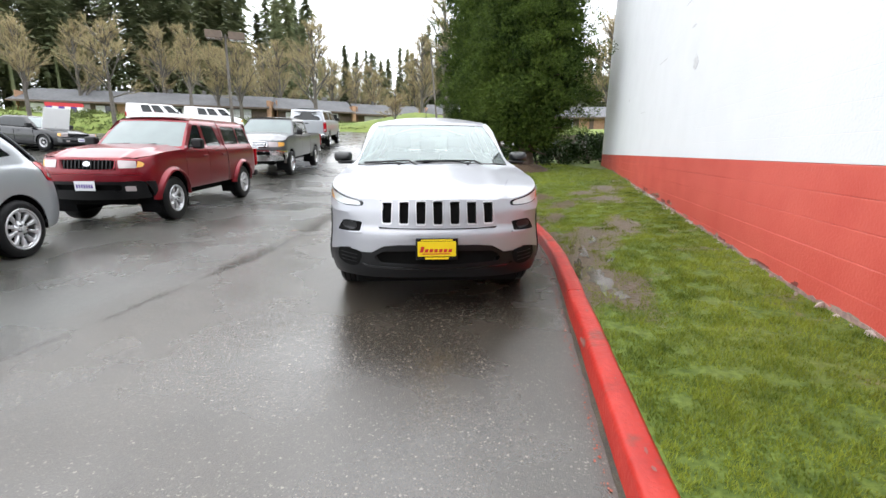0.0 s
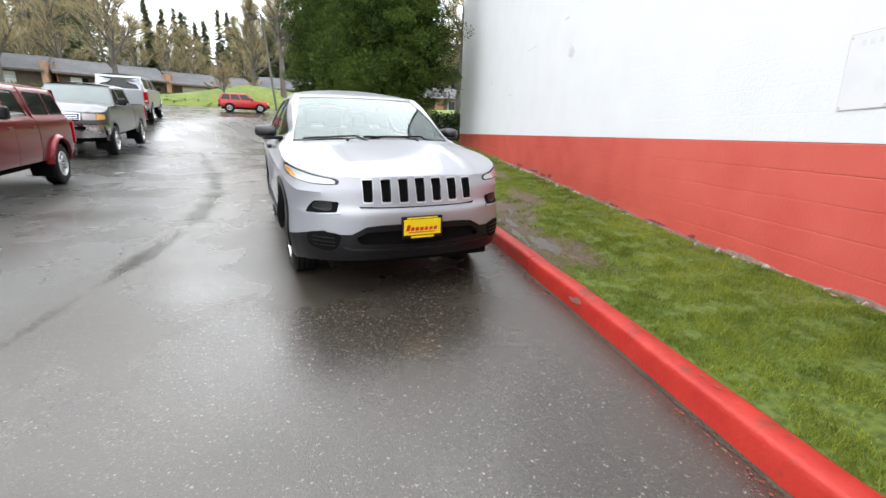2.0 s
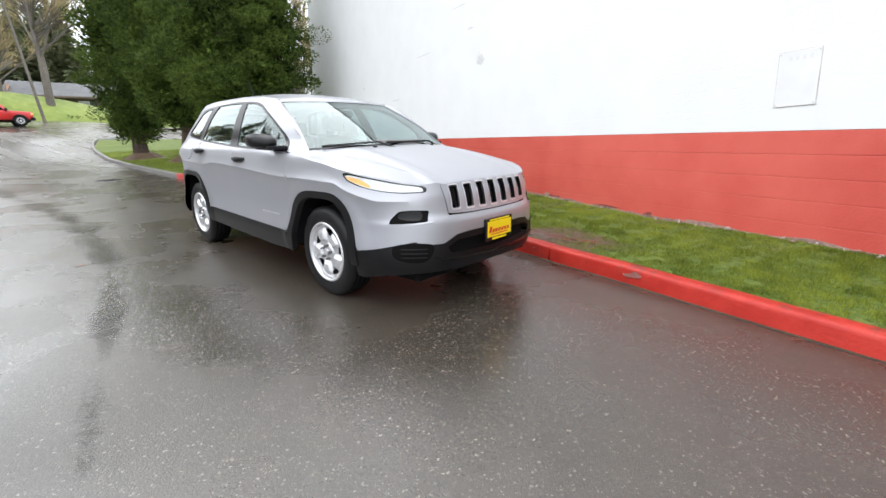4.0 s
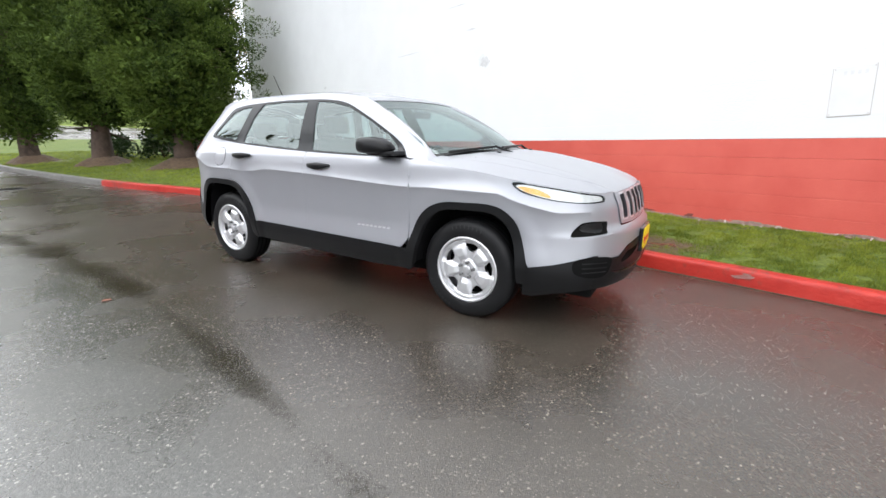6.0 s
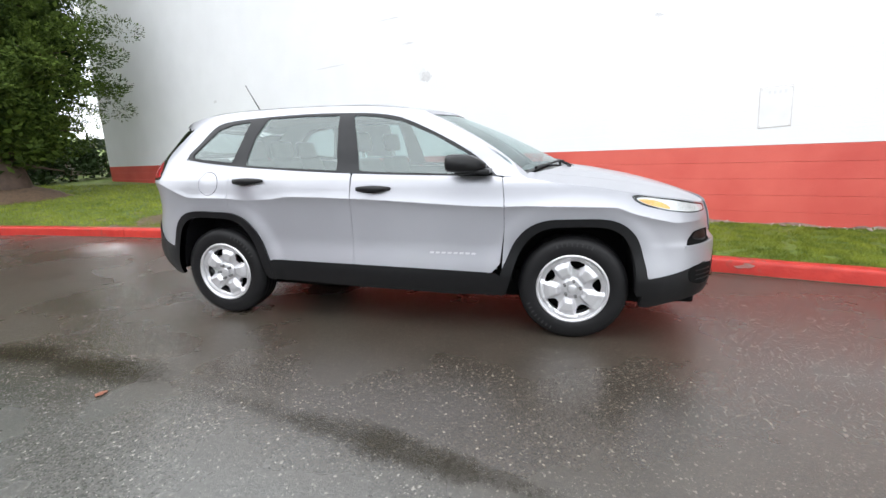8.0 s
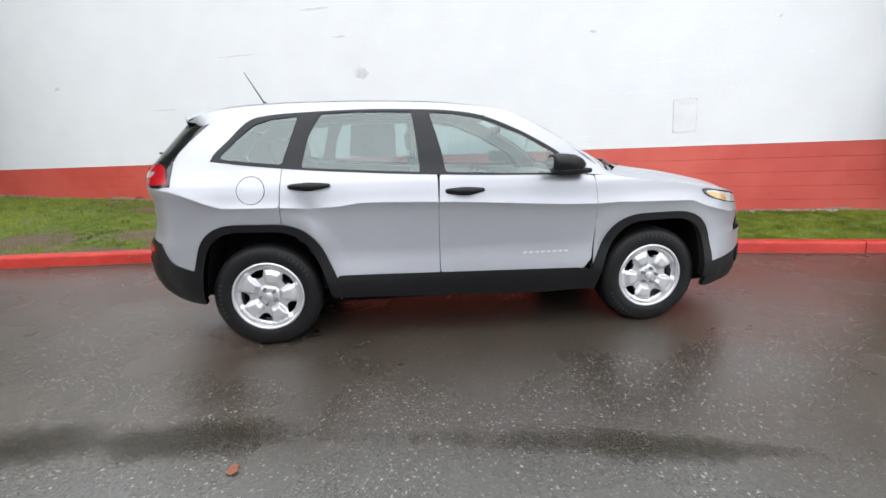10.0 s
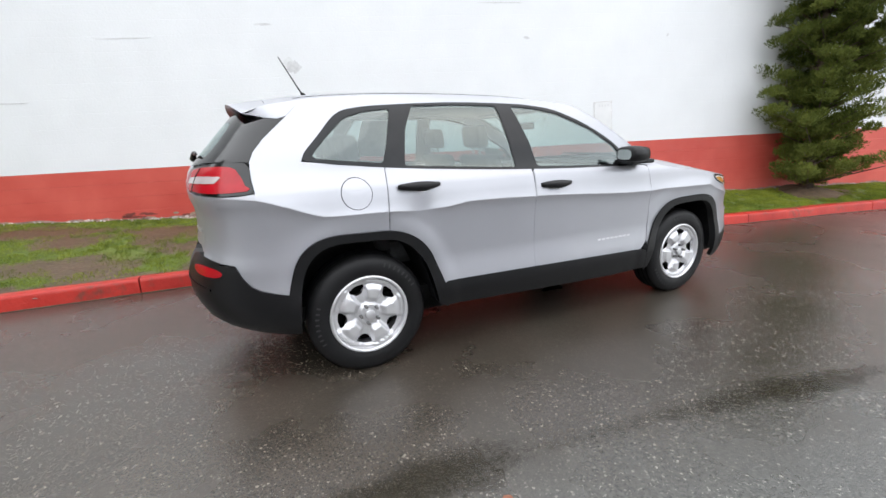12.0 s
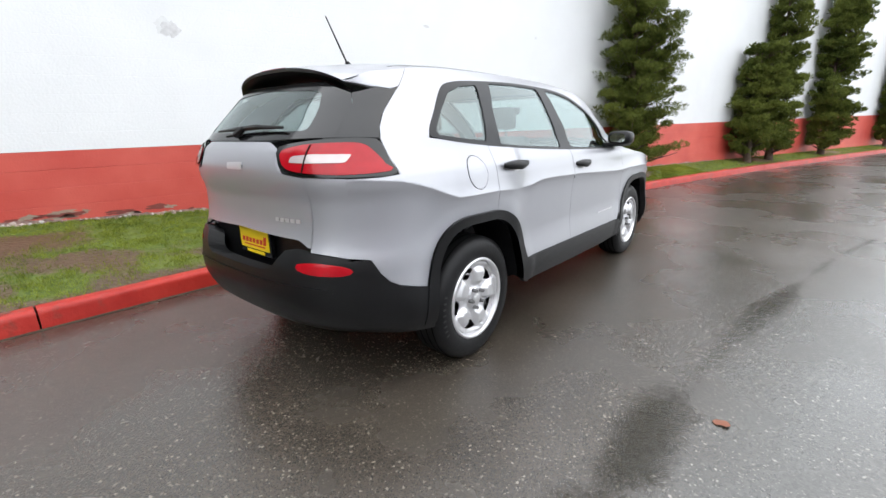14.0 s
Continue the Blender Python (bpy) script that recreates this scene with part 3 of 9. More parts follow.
def suv_swell(x, z):
    """Crease of the flank with a lean above it, fuller arches, cabin narrowing towards the scuttle."""
    c = SUV_CREASE(x)
    if z > c:
        d = -0.036 * (1 - math.exp((c - z) / 0.085)) * (1 - smooth(1.10, 1.3, z))
    else:
        d = (-0.009 * (1 - math.exp((z - c) / 0.03)) - 0.013 * (1 - math.exp((z - c) / 0.12))) * smooth(0.42, 0.66, z)
    d *= (0.75 + 0.25 * smooth(-3.35, -3.0, x)) * (1 - 0.75 * math.exp(-((x + 2.36) / 0.10) ** 2))
    if z > 1.05:
        d -= 0.09 * smooth(1.05, 1.2, z) * smooth(-1.05, -0.35, x)
        d -= 0.05 * smooth(1.1, 1.5, z) * (1 - smooth(-3.2, -2.5, x))
    for ax in (0.0, -2.70):
        r = math.hypot(x - ax, z - 0.40)
        d += 0.008 * (1 - smooth(0.50, 0.60, r))
    return d


SUV_SHELL = Shell(
    curve([(0.16, 0.84), (0.24, 0.885), (0.34, 0.915), (0.45, 0.928), (0.60, 0.926), (0.80, 0.928), (0.93, 0.930), (1.02, 0.932), (1.08, 0.925),
           (1.12, 0.905), (1.2, 0.848), (1.35, 0.772), (1.48, 0.705), (1.55, 0.655), (1.60, 0.60), (1.66, 0.50)]),
    curve([(0.14, 0.74), (0.20, 0.88), (0.28, 0.955), (0.40, 0.985), (0.52, 0.988), (0.60, 0.989), (0.645, 0.985), (0.665, 0.970), (0.682, 0.950), (0.73, 0.937), (0.82, 0.918), (0.90, 0.888), (1.0, 0.86)]),
    curve([(0.26, -3.36), (0.32, -3.47), (0.40, -3.575), (0.55, -3.63), (0.68, -3.615), (0.735, -3.592), (0.78, -3.570), (0.87, -3.552), (0.96, -3.549), (1.01, -3.557), (1.04, -3.570), (1.10, -3.576), (1.19, -3.56),
           (1.24, -3.53), (1.35, -3.435), (1.45, -3.345), (1.55, -3.245), (1.64, -3.16)]),
    0.10, -2.72, 2.9, 3.0, suv_swell)

SUV_BELT = curve([(-2.96, 1.236), (-2.54, 1.19), (-2.18, 1.162), (-1.66, 1.132), (-1.1, 1.112), (-0.45, 1.100)])
SUV_SHOULDER = curve([(-0.50, 1.098), (-0.30, 1.085), (-0.1, 1.052), (0.1, 1.030), (0.35, 0.989), (0.6, 0.950), (0.82, 0.899), (0.9, 0.884)])
SUV_HOOD = curve([(-0.4, 1.175), (-0.1, 1.145), (0.15, 1.105), (0.4, 1.055), (0.63, 1.0), (0.8, 0.943), (0.885, 0.905), (0.93, 0.87)])
SUV_RAIL = curve([(-3.25, 1.515), (-3.1, 1.55), (-2.8, 1.588), (-2.4, 1.607), (-2.0, 1.612), (-1.64, 1.605), (-1.3, 1.582), (-1.05, 1.545)])
SUV_ROOF = curve([(-3.3, 1.588), (-3.1, 1.617), (-2.8, 1.648), (-2.2, 1.666), (-1.6, 1.654), (-1.3, 1.620), (-1.15, 1.588), (-1.03, 1.544)])


def suv_top(x, y):
    """Bonnet and wing tops."""
    zs, zc = SUV_SHOULDER(x), SUV_HOOD(x)
    v = min(1.0, abs(y) / max(0.05, SUV_SHELL.half(x, zs)))
    ridge = 0.010 * math.exp(-((abs(y) - 0.50) / 0.05) ** 2) * smooth(-0.2, 0.2, x)
    return zs + (zc - zs) * (1 - v ** 2.6) + ridge


ARCH = [(0.475, 0.455), (0.43, 0.58), (0.375, 0.70), (0.29, 0.79), (0.17, 0.838), (0.0, 0.848), (-0.19, 0.848), (-0.30, 0.81), (-0.375, 0.73), (-0.42, 0.60), (-0.445, 0.50)]
ARCH_IN = [(0.425, 0.36), (0.375, 0.55), (0.325, 0.66), (0.25, 0.745), (0.15, 0.79), (0.0, 0.80), (-0.17, 0.80), (-0.265, 0.765), (-0.33, 0.69), (-0.37, 0.56), (-0.39, 0.36)]


def open_spline(pts, step=0.03):
    return [tuple(p) for p in spline(pts, step)] + [tuple(pts[-1])]


def build_wheel(parent, x, side, radius=0.356, rim=0.232, width=0.225, y_out=0.905, centre_z=0.352, style="steel", turn=0.0, wheel_mat=None, n=44):
    """A wheel with tyre and rim; side is +1 for the left."""
    w = new("wheel")
    w.parent = parent
    c = (x, side * (y_out - 0.02), centre_z)
    inn = -width
    bm = lathe(bmesh.new(), [(rim - 0.012, inn), (rim + 0.02, inn + 0.004), (radius - 0.03, inn + 0.006), (radius - 0.006, inn + 0.03), (radius, inn + 0.06), (radius, -0.05),
                             (radius - 0.006, -0.022), (radius - 0.03, -0.003), (radius - 0.055, 0.005), (rim + 0.035, 0.006), (rim + 0.012, 0.0), (rim - 0.006, -0.010)], c, side, n)
    part("tyre", bm, RUBBER, w, shade=True)
    for dy in (0.045, 0.09, 0.135, 0.18):
        bm = lathe(bmesh.new(), [(radius + 0.0015, -dy - 0.004), (radius + 0.0015, -dy + 0.004)], c, side, n)
        part("tread_groove", bm, DARK, w)
    if style == "steel":
        for k in range(16):
            a = turn + 0.4 + 0.105 * k + (1.5 if k > 7 else 0.0)
            r0_, r1_, h = radius - 0.062, radius - 0.040, 0.035
            bm = bmesh.new()
            bm.faces.new([bm.verts.new((c[0] + r * math.cos(t), c[1] + side * (0.0075 - 0.0015 * (r > r0_)), c[2] + r * math.sin(t))) for r, t in ((r0_, a), (r1_, a), (r1_, a + h), (r0_, a + h))])
            part("sidewall_mark", bm, SIDEWALL, w)
    wm = wheel_mat or WHEEL_SILVER
    bm = lathe(bmesh.new(), [(rim + 0.004, -0.004), (rim, 0.004), (rim - 0.010, 0.004), (rim - 0.016, -0.006), (rim - 0.022, -0.040), (rim - 0.03, -0.15)], c, side, n)
    part("rim", bm, wm, w, shade=True)
    bm = lathe(bmesh.new(), [(0.02, -0.12), (0.14, -0.12), (rim - 0.03, -0.13)], c, side, n)
    part("brake_disc", bm, DARK, w)
    r1 = rim - 0.020
    if style == "steel":
        def face_y(r, a):
            w = smooth(-0.55, 0.35, math.cos(5 * (a - turn)))
            y = -0.034 + 0.032 * w * smooth(0.066, 0.105, r) * (1 - 0.6 * smooth(0.150, 0.192, r))
            y += 0.017 * (1 - smooth(0.058, 0.074, r)) + 0.010 * smooth(0.186, 0.196, r) 
            return y
        holes = []
        for k in range(5):
            m_ = turn + 6.28318 * (k + 0.5) / 5
            loop = [(r * math.cos(m_ + d), r * math.sin(m_ + d)) for r, d in ((0.134, -0.13), (0.130, 0.0), (0.134, 0.13), (0.166, 0.26), (0.184, 0.27), (0.188, 0.0), (0.184, -0.27), (0.166, -0.26))]
            holes.append(rounded(loop, 0.012, 3))
        disc = [(r1 * math.cos(6.28318 * i / 60), r1 * math.sin(6.28318 * i / 60)) for i in range(60)]
        sheet("wheel_disc", disc, lambda u, v: Vector((c[0] + u, c[1] + side * face_y(math.hypot(u, v), math.atan2(v, u)), c[2] + v)), wm, w, holes=holes, step=0.012, depth=0.028, flip=side > 0)
    else:
        bm = bmesh.new()
        nr, nt = 14, 100
        grid = {}
        spokes = {"truck": 6}.get(style, 10)
        r0 = 0.0
        for i in range(nr + 1):
            r = r0 + (r1 - r0) * i / nr
            for j in range(nt):
                a = 6.28318 * j / nt
                s = math.cos(spokes * (a - turn))
                y = -0.030
                if r < 0.062:
                    y = -0.012
                else:
                    y += 0.016 * math.exp(-((r - 0.15) / 0.05) ** 2) * (0.4 + 0.6 * max(0.0, s))
                    y -= 0.014 * math.exp(-((r - 0.10) / 0.03) ** 2) * (0.5 - 0.5 * s)
                    y += 0.018 * smooth(r1 - 0.035, r1, r)
                grid[i, j] = bm.verts.new((c[0] + r * math.cos(a), c[1] + side * y, c[2] + r * math.sin(a)))
        for i in range(nr):
            for j in range(nt):
                r, a = r0 + (r1 - r0) * (i + 0.5) / nr, 6.28318 * (j + 0.5) / nt
                s = math.cos(spokes * (a - turn))
                gone = 0.085 < r < r1 - 0.012 and s < 0.15
                if not gone:
                    bm.faces.new((grid[i, j], grid[i, (j + 1) % nt], grid[i + 1, (j + 1) % nt], grid[i + 1, j]))
        bmesh.ops.remove_doubles(bm, verts=bm.verts[:], dist=0.0004)
        bm.faces.ensure_lookup_table()
        edges = [e for e in bm.edges if len(e.link_faces) == 1]
        got = bmesh.ops.extrude_edge_only(bm, edges=edges)
        for v in got["geom"]:
            if isinstance(v, bmesh.types.BMVert):
                v.co.y -= side * 0.03
        part("wheel_disc", bm, wm, w, shade=True)
    cap = part("hub_cap", lathe(bmesh.new(), [(0.030, -0.012), (0.030, -0.002), (0.024, 0.001), (0.001, 0.002)], c, side, 24), wm, w, shade=True)
    for k in range(5):
        a = turn + 6.28318 * (k + 0.5) / 5
        p = Vector((c[0] + 0.054 * math.cos(a), c[1], c[2] + 0.054 * math.sin(a)))
        bm = tube(bmesh.new(), p + Vector((0, side * -0.02, 0)), p + Vector((0, side * 0.012, 0)), 0.0115, 0.0095, 6)
        part("wheel_nut", bm, CABIN_GREY, w)
    return w


def build_suv():
    S = SUV_SHELL
    car = tagged(new("suv"), "silver five-door SUV with black plastic cladding parked along a red kerb", "car")
    f, l, u, o = Vector((0.30105, -0.95352, -0.01259)), Vector((0.95356, 0.30088, 0.01430)), Vector((-0.00985, -0.01631, 0.99982)), Vector((-1.1074, 3.8705, 0.0107))
    car.matrix_world = Matrix(((f.x, l.x, u.x, o.x), (f.y, l.y, u.y, o.y), (f.z, l.z, u.z, o.z), (0, 0, 0, 1)))

    sill = lambda x: 0.488 - 0.033 * (x + 2.23) / 1.75
    corner_y = 0.70
    fx = lambda z: S.front(corner_y, z)
    bx = lambda z: S.back(corner_y, z)
    g = 0.003

    window = [(-0.50, SUV_BELT(-0.5)), (-0.69, 1.255), (-0.94, 1.395), (-1.2, 1.505), (-1.42, 1.545), (-1.64, 1.557), (-2.0, 1.562), (-2.4, 1.547),
              (-2.64, 1.527), (-2.76, 1.49), (-2.88, 1.37), (-2.965, 1.285), (-2.975, 1.25), (-2.93, SUV_BELT(-2.93))]
    top = open_spline(window[:-1], 0.04)
    belt = [(x / 100.0, SUV_BELT(x / 100.0)) for x in range(-293, -50, 9)]

    for sign, word in ((-1, "right"), (1, "left")):
        side = side_of(S, sign)
        flip = sign > 0
        # front wing
        wing_top = [(x / 100.0, SUV_SHOULDER(x / 100.0)) for x in range(-45, 80, 6)]
        nose_edge = [(fx(z / 100.0), z / 100.0) for z in range(88, 52, -1)]
        lower = [(0.60, 0.475), (0.46, 0.452)]
        fa = [p for p in open_spline([(-x, z - 0.022) for x, z in ARCH][::-1], 0.03)]          # front to rear of the wheel
        wing = [(-0.463, 1.09)] + wing_top + nose_edge + lower + fa + [(-0.462, 0.47), (-0.447, 0.75), (-0.448, 0.95)]
        sheet("front_wing", wing, side, SILVER, car, step=0.03, flip=flip, fold=SUV_CREASE)
        # doors
        fd = [(-0.453, 0.95), (-0.452, 0.75), (-0.475, 0.52), (-0.53, sill(-0.5))] + [(x / 10.0, sill(x / 10.0)) for x in (-8, -12)] + \
             [(-1.54 + g, sill(-1.54)), (-1.542 + g, 0.9), (-1.53 + g, SUV_BELT(-1.53))] + [(x / 100.0, SUV_BELT(x / 100.0)) for x in (-130, -110, -90, -70, -55)] + [(-0.468, 1.092)]
        door = sheet("front_door", rounded(fd, 0.012), side, SILVER, car, step=0.03, flip=flip, fold=SUV_CREASE)
        ra = open_spline([(x - 2.70, z) for x, z in ARCH], 0.03)
        meet = next(a[1] + (b[1] - a[1]) * (a[0] + 2.556) / (a[0] - b[0]) for a, b in zip(ra, ra[1:]) if a[0] > -2.556 >= b[0])
        front_half = [p for p in ra if p[0] > -2.55] + [(-2.5535, meet)]
        rear_half = [(-2.5600, meet)] + [p for p in ra if p[0] < -2.565]
        rd = [(-1.543, SUV_BELT(-1.55)), (-1.543, 0.9), (-1.543, sill(-1.55)), (-1.9, sill(-1.9)), (-2.215, sill(-2.2))] + front_half + \
             [(-2.553, 0.95), (-2.545, 1.08), (-2.535, SUV_BELT(-2.535)), (-2.3, SUV_BELT(-2.3)), (-2.0, SUV_BELT(-2.0)), (-1.75, SUV_BELT(-1.75))]
        rdoor = sheet("rear_door", rounded(rd, 0.006, 2), side, SILVER, car, step=0.03, flip=flip, fold=SUV_CREASE)
        # quarter panel behind the rear door
        q = [(-2.541, SUV_BELT(-2.541)), (-2.551, 1.08), (-2.560, 0.95)] + rear_half + [(-3.155, 0.560), (-3.265, 0.588), (-3.31, 0.615), (-3.345, 0.66), (-3.372, 0.722)] + \
            [(bx(z / 100.0), z / 100.0) for z in (73, 77, 80, 86, 92, 98, 104, 108)] + [(-3.31, 1.084), (-3.228, 1.094), (-3.235, 1.16), (-3.234, 1.225), (-3.231, 1.25), (-3.12, 1.245), (-2.99, 1.243), (-2.8, SUV_BELT(-2.8) + 0.001)]
        quarter = sheet("quarter_panel", q, side, SILVER, car, step=0.03, flip=flip, fold=SUV_CREASE)
        if sign < 0:
            ring = [(-2.726 + 0.083 * math.cos(a / 32 * 6.28318), 1.062 + 0.083 * math.sin(a / 32 * 6.28318)) for a in range(32)]
            ring2 = [(-2.726 + 0.087 * math.cos(a / 32 * 6.28318), 1.062 + 0.087 * math.sin(a / 32 * 6.28318)) for a in range(32)]
            cap = sheet("fuel_flap", ring2, side_of(S, sign, 0.0008), GLOSS_BLACK, quarter, depth=0.003, flip=flip)
            sheet("flap_cover", ring, side_of(S, sign, 0.0022), SILVER, cap, depth=0.003, flip=flip)
        # the pillars as three panels
        a_pillar = [(-0.30, 1.084), (-0.345, 1.105), (-0.42, 1.17), (-0.62, 1.315), (-0.84, 1.45), (-1.05, 1.548), (-1.18, 1.568), (-1.2, 1.507), (-0.94, 1.397), (-0.69, 1.257), (-0.505, 1.104)]
        sheet("front_pillar", rounded(a_pillar, 0.01, 2), side, SILVER, car, step=0.04, flip=flip)
        upper = [(-1.18, 1.5685)] + [(x / 100.0, SUV_RAIL(x / 100.0)) for x in range(-130, -264, -10)] + [(-2.66, SUV_RAIL(-2.66)), (-2.66, 1.5235)] + \
                [p for p in top[::-1] if -2.645 < p[0] < -1.205] + [(-1.2, 1.508)]
        sheet("roof_rail", upper, side, SILVER, car, step=0.04, flip=flip)
        d_pillar = [(-2.66, SUV_RAIL(-2.66))] + [(x / 100.0, SUV_RAIL(x / 100.0)) for x in range(-270, -292, -7)] + [(-2.915, SUV_RAIL(-2.915)), (-2.965, 1.53)] + [(-3.012, 1.485), (-3.065, 1.440), (-3.105, 1.405), (-3.15, 1.365), (-3.207, 1.30), (-3.231, 1.25), (-3.12, 1.245), (-2.985, 1.243), (-2.972, 1.27)] + \
                   [p for p in top[::-1] if p[0] < -2.665 and p[1] > 1.275] + [(-2.66, 1.5235)]
        sheet("rear_pillar", d_pillar, side, SILVER, car, step=0.04, flip=flip)
        # black window surround with three openings
        pane_f = [(-0.58, 1.118), (-0.72, 1.255), (-0.94, 1.378), (-1.2, 1.486), (-1.40, 1.526), (-1.575, 1.538), (-1.51, 1.30), (-1.482, 1.142), (-1.1, 1.126), (-0.8, 1.117)]
        pane_r = [(-1.69, 1.542), (-2.0, 1.546), (-2.29, 1.540), (-2.37, 1.40), (-2.42, 1.194), (-2.1, 1.172), (-1.652, 1.146), (-1.665, 1.3)]
        pane_q = [(-2.437, 1.522), (-2.60, 1.506), (-2.72, 1.468), (-2.84, 1.362), (-2.922, 1.278), (-2.915, 1.256), (-2.8, 1.241), (-2.540, 1.214), (-2.487, 1.36)]
        panes = [rounded(p, 0.02, 3) for p in (pane_f, pane_r, pane_q)]
        surround = [p for p in top] + [(x, z) for x, z in belt[1:]]
        sheet("window_surround", surround, side_of(S, sign, 0.001), PILLAR, car, holes=panes, step=0.06, depth=0.025, label="black window frames and pillars", flip=flip)
        for pane, nm, gm in ((pane_f, "front_side_window", GLASS_CLEAR), (pane_r, "rear_side_window", GLASS_CLEAR), (pane_q, "quarter_window", GLASS_REAR)):
            gl = sheet(nm, rounded(pane, 0.02, 3), side_of(S, sign, -0.006), gm, car, step=0.08, depth=0.002, flip=flip)
        # cladding: sill, arches, bumper ends
        sl = [(-0.50, sill(-0.5) - 0.004), (-0.47, 0.42), (-0.43, 0.30), (-0.8, 0.285), (-1.5, 0.305), (-2.26, 0.335), (-2.27, 0.42), (-2.222, sill(-2.22) - 0.004), (-1.9, sill(-1.9) - 0.004), (-1.2, sill(-1.2) - 0.004)]
        sheet("sill_cladding", rounded(sl, 0.006, 2), side_of(S, sign, 0.012), TRIM, car, label="black plastic sill cladding", flip=flip, depth=0.03)
        for ax, dz, nm in ((0.0, -0.022, "front_arch_trim"), (-2.70, 0.0, "rear_arch_trim")):
            mir = -1 if ax == 0.0 else 1
            out = open_spline([(ax + mir * a, b + dz) for a, b in ([(0.49, 0.32)] if ax else [(0.47, 0.30)]) + ARCH + ([(-0.455, 0.36)])], 0.03)
            inn = open_spline([(ax + mir * a, b + dz) for a, b in ARCH_IN], 0.03)
            sheet(nm, out + inn[::-1], side_of(S, sign, 0.014), TRIM, car, step=0.03, depth=0.05, label="black plastic wheel arch trim", flip=flip)
            # liner behind the arch
            bm = bmesh.new()
            ring_o = [bm.verts.new((x, sign * 0.90, z)) for x, z in [(ax + mir * a, b + dz + 0.01) for a, b in ARCH_IN]]
            ring_i = [bm.verts.new((x, sign * 0.55, z)) for x, z in [(ax + mir * a, b + dz + 0.01) for a, b in ARCH_IN]]
            for i in range(len(ring_o) - 1):
                bm.faces.new((ring_o[i], ring_o[i + 1], ring_i[i + 1], ring_i[i]))
            bm.faces.new(ring_i)
            part("wheel_well", bm, WELL, car)
        fb = [(0.445, 0.448), (0.60, 0.472)] + [(fx(z / 100.0) + 0.012, z / 100.0) for z in (53, 47, 41, 35, 30)] + [(0.62, 0.28), (0.47, 0.25), (0.415, 0.255)]
        sheet("front_bumper_end", fb, side_of(S, sign, 0.004), TRIM, car, depth=0.03, flip=flip)
        rb = [(-3.125, 0.555), (-3.265, 0.586), (-3.31, 0.613), (-3.345, 0.658), (-3.372, 0.722)] + [(bx(z / 100.0) - 0.012, z / 100.0) for z in (72, 68, 62, 55, 48, 42, 36)] + [(-3.25, 0.335), (-3.09, 0.325), (-3.09, 0.40)]
        sheet("rear_bumper_end", rb, side_of(S, sign, 0.010), TRIM, car, depth=0.03, flip=flip)
        # wing top
        zline = [(x / 100.0, sign * (S.half(x / 100.0, SUV_SHOULDER(x / 100.0)))) for x in range(-40, 80, 6)]
        hood_y = curve([(-0.35, 0.735), (0.0, 0.70), (0.3, 0.655), (0.6, 0.575), (0.80, 0.47), (0.9, 0.40)])
        inner = [(x / 100.0, sign * (hood_y(x / 100.0) + 0.002)) for x in range(85, -40, -8)]
        tip = []
        for k in range(9):
            y = 0.70 - (0.70 - hood_y(0.855)) * k / 8
            z = 0.9
            for _ in range(12):
                z = 0.5 * z + 0.5 * suv_top(S.front(y, z), y)
            tip.append((S.front(y, z) - 0.001, sign * y))
        sheet("wing_top", zline[:-1] + tip + inner, lambda a, b: Vector((a, b, suv_top(a, b))), SILVER, car, step=0.05)
        # lamps at the front
        sh = SUV_SHOULDER
        head = [(0.325, 0.968), (0.36, sh(0.36) - 0.008), (0.48, sh(0.48) - 0.008), (0.60, sh(0.60) - 0.008), (0.72, sh(0.72) - 0.008), (0.790, sh(0.790) - 0.008), (0.803, 0.892), (0.815, 0.880), (0.820, 0.860), (0.808, 0.852), (0.72, 0.853), (0.60, 0.868), (0.49, 0.890), (0.38, 0.922)]
        hl = sheet("headlight", smoothed(head, 0.02), side_of(S, sign, 0.003), GLOSS_BLACK, car, step=0.03, depth=0.01, label="slim headlight with amber corner in a black bezel", flip=flip)
        inner_l = [(0.352, 0.957), (0.40, sh(0.40) - 0.017), (0.50, sh(0.50) - 0.017), (0.60, sh(0.60) - 0.017), (0.71, sh(0.71) - 0.017), (0.782, sh(0.782) - 0.015), (0.797, 0.885), (0.806, 0.876), (0.809, 0.864), (0.80, 0.859), (0.71, 0.860), (0.60, 0.874), (0.50, 0.895), (0.395, 0.928)]
        sheet("reflector", smoothed(inner_l, 0.02), side_of(S, sign, 0.006), LAMP_BRIGHT, hl, step=0.03, depth=0.002, flip=flip)
        amber = [(0.362, 0.952), (0.41, 0.952), (0.48, 0.938), (0.535, 0.915), (0.56, 0.888), (0.50, 0.900), (0.43, 0.917), (0.395, 0.932)]
        sheet("turn_signal", smoothed(amber, 0.02), side_of(S, sign, 0.009), AMBER, hl, step=0.03, depth=0.002, flip=flip)
        sheet("lamp_lens", smoothed(head, 0.02), side_of(S, sign, 0.013), LENS, hl, step=0.04, depth=0.004, flip=flip)
        # fog lamp pocket
        fog = rounded([(0.588, 0.734), (0.70, 0.741), (0.752, 0.735), (0.785, 0.690), (0.808, 0.650), (0.72, 0.655), (0.610, 0.665)], 0.014, 3)
        fog = [(sign * a, b) for a, b in fog]
        pocket = sheet("fog_lamp", fog, front_of(S, 0.003), DARK, car, step=0.03, depth=0.01, label="smoked lamp pocket in the bumper")
        lampf = [(sign * a, b) for a, b in [(0.64, 0.728), (0.735, 0.730), (0.762, 0.70), (0.74, 0.678), (0.65, 0.676)]]
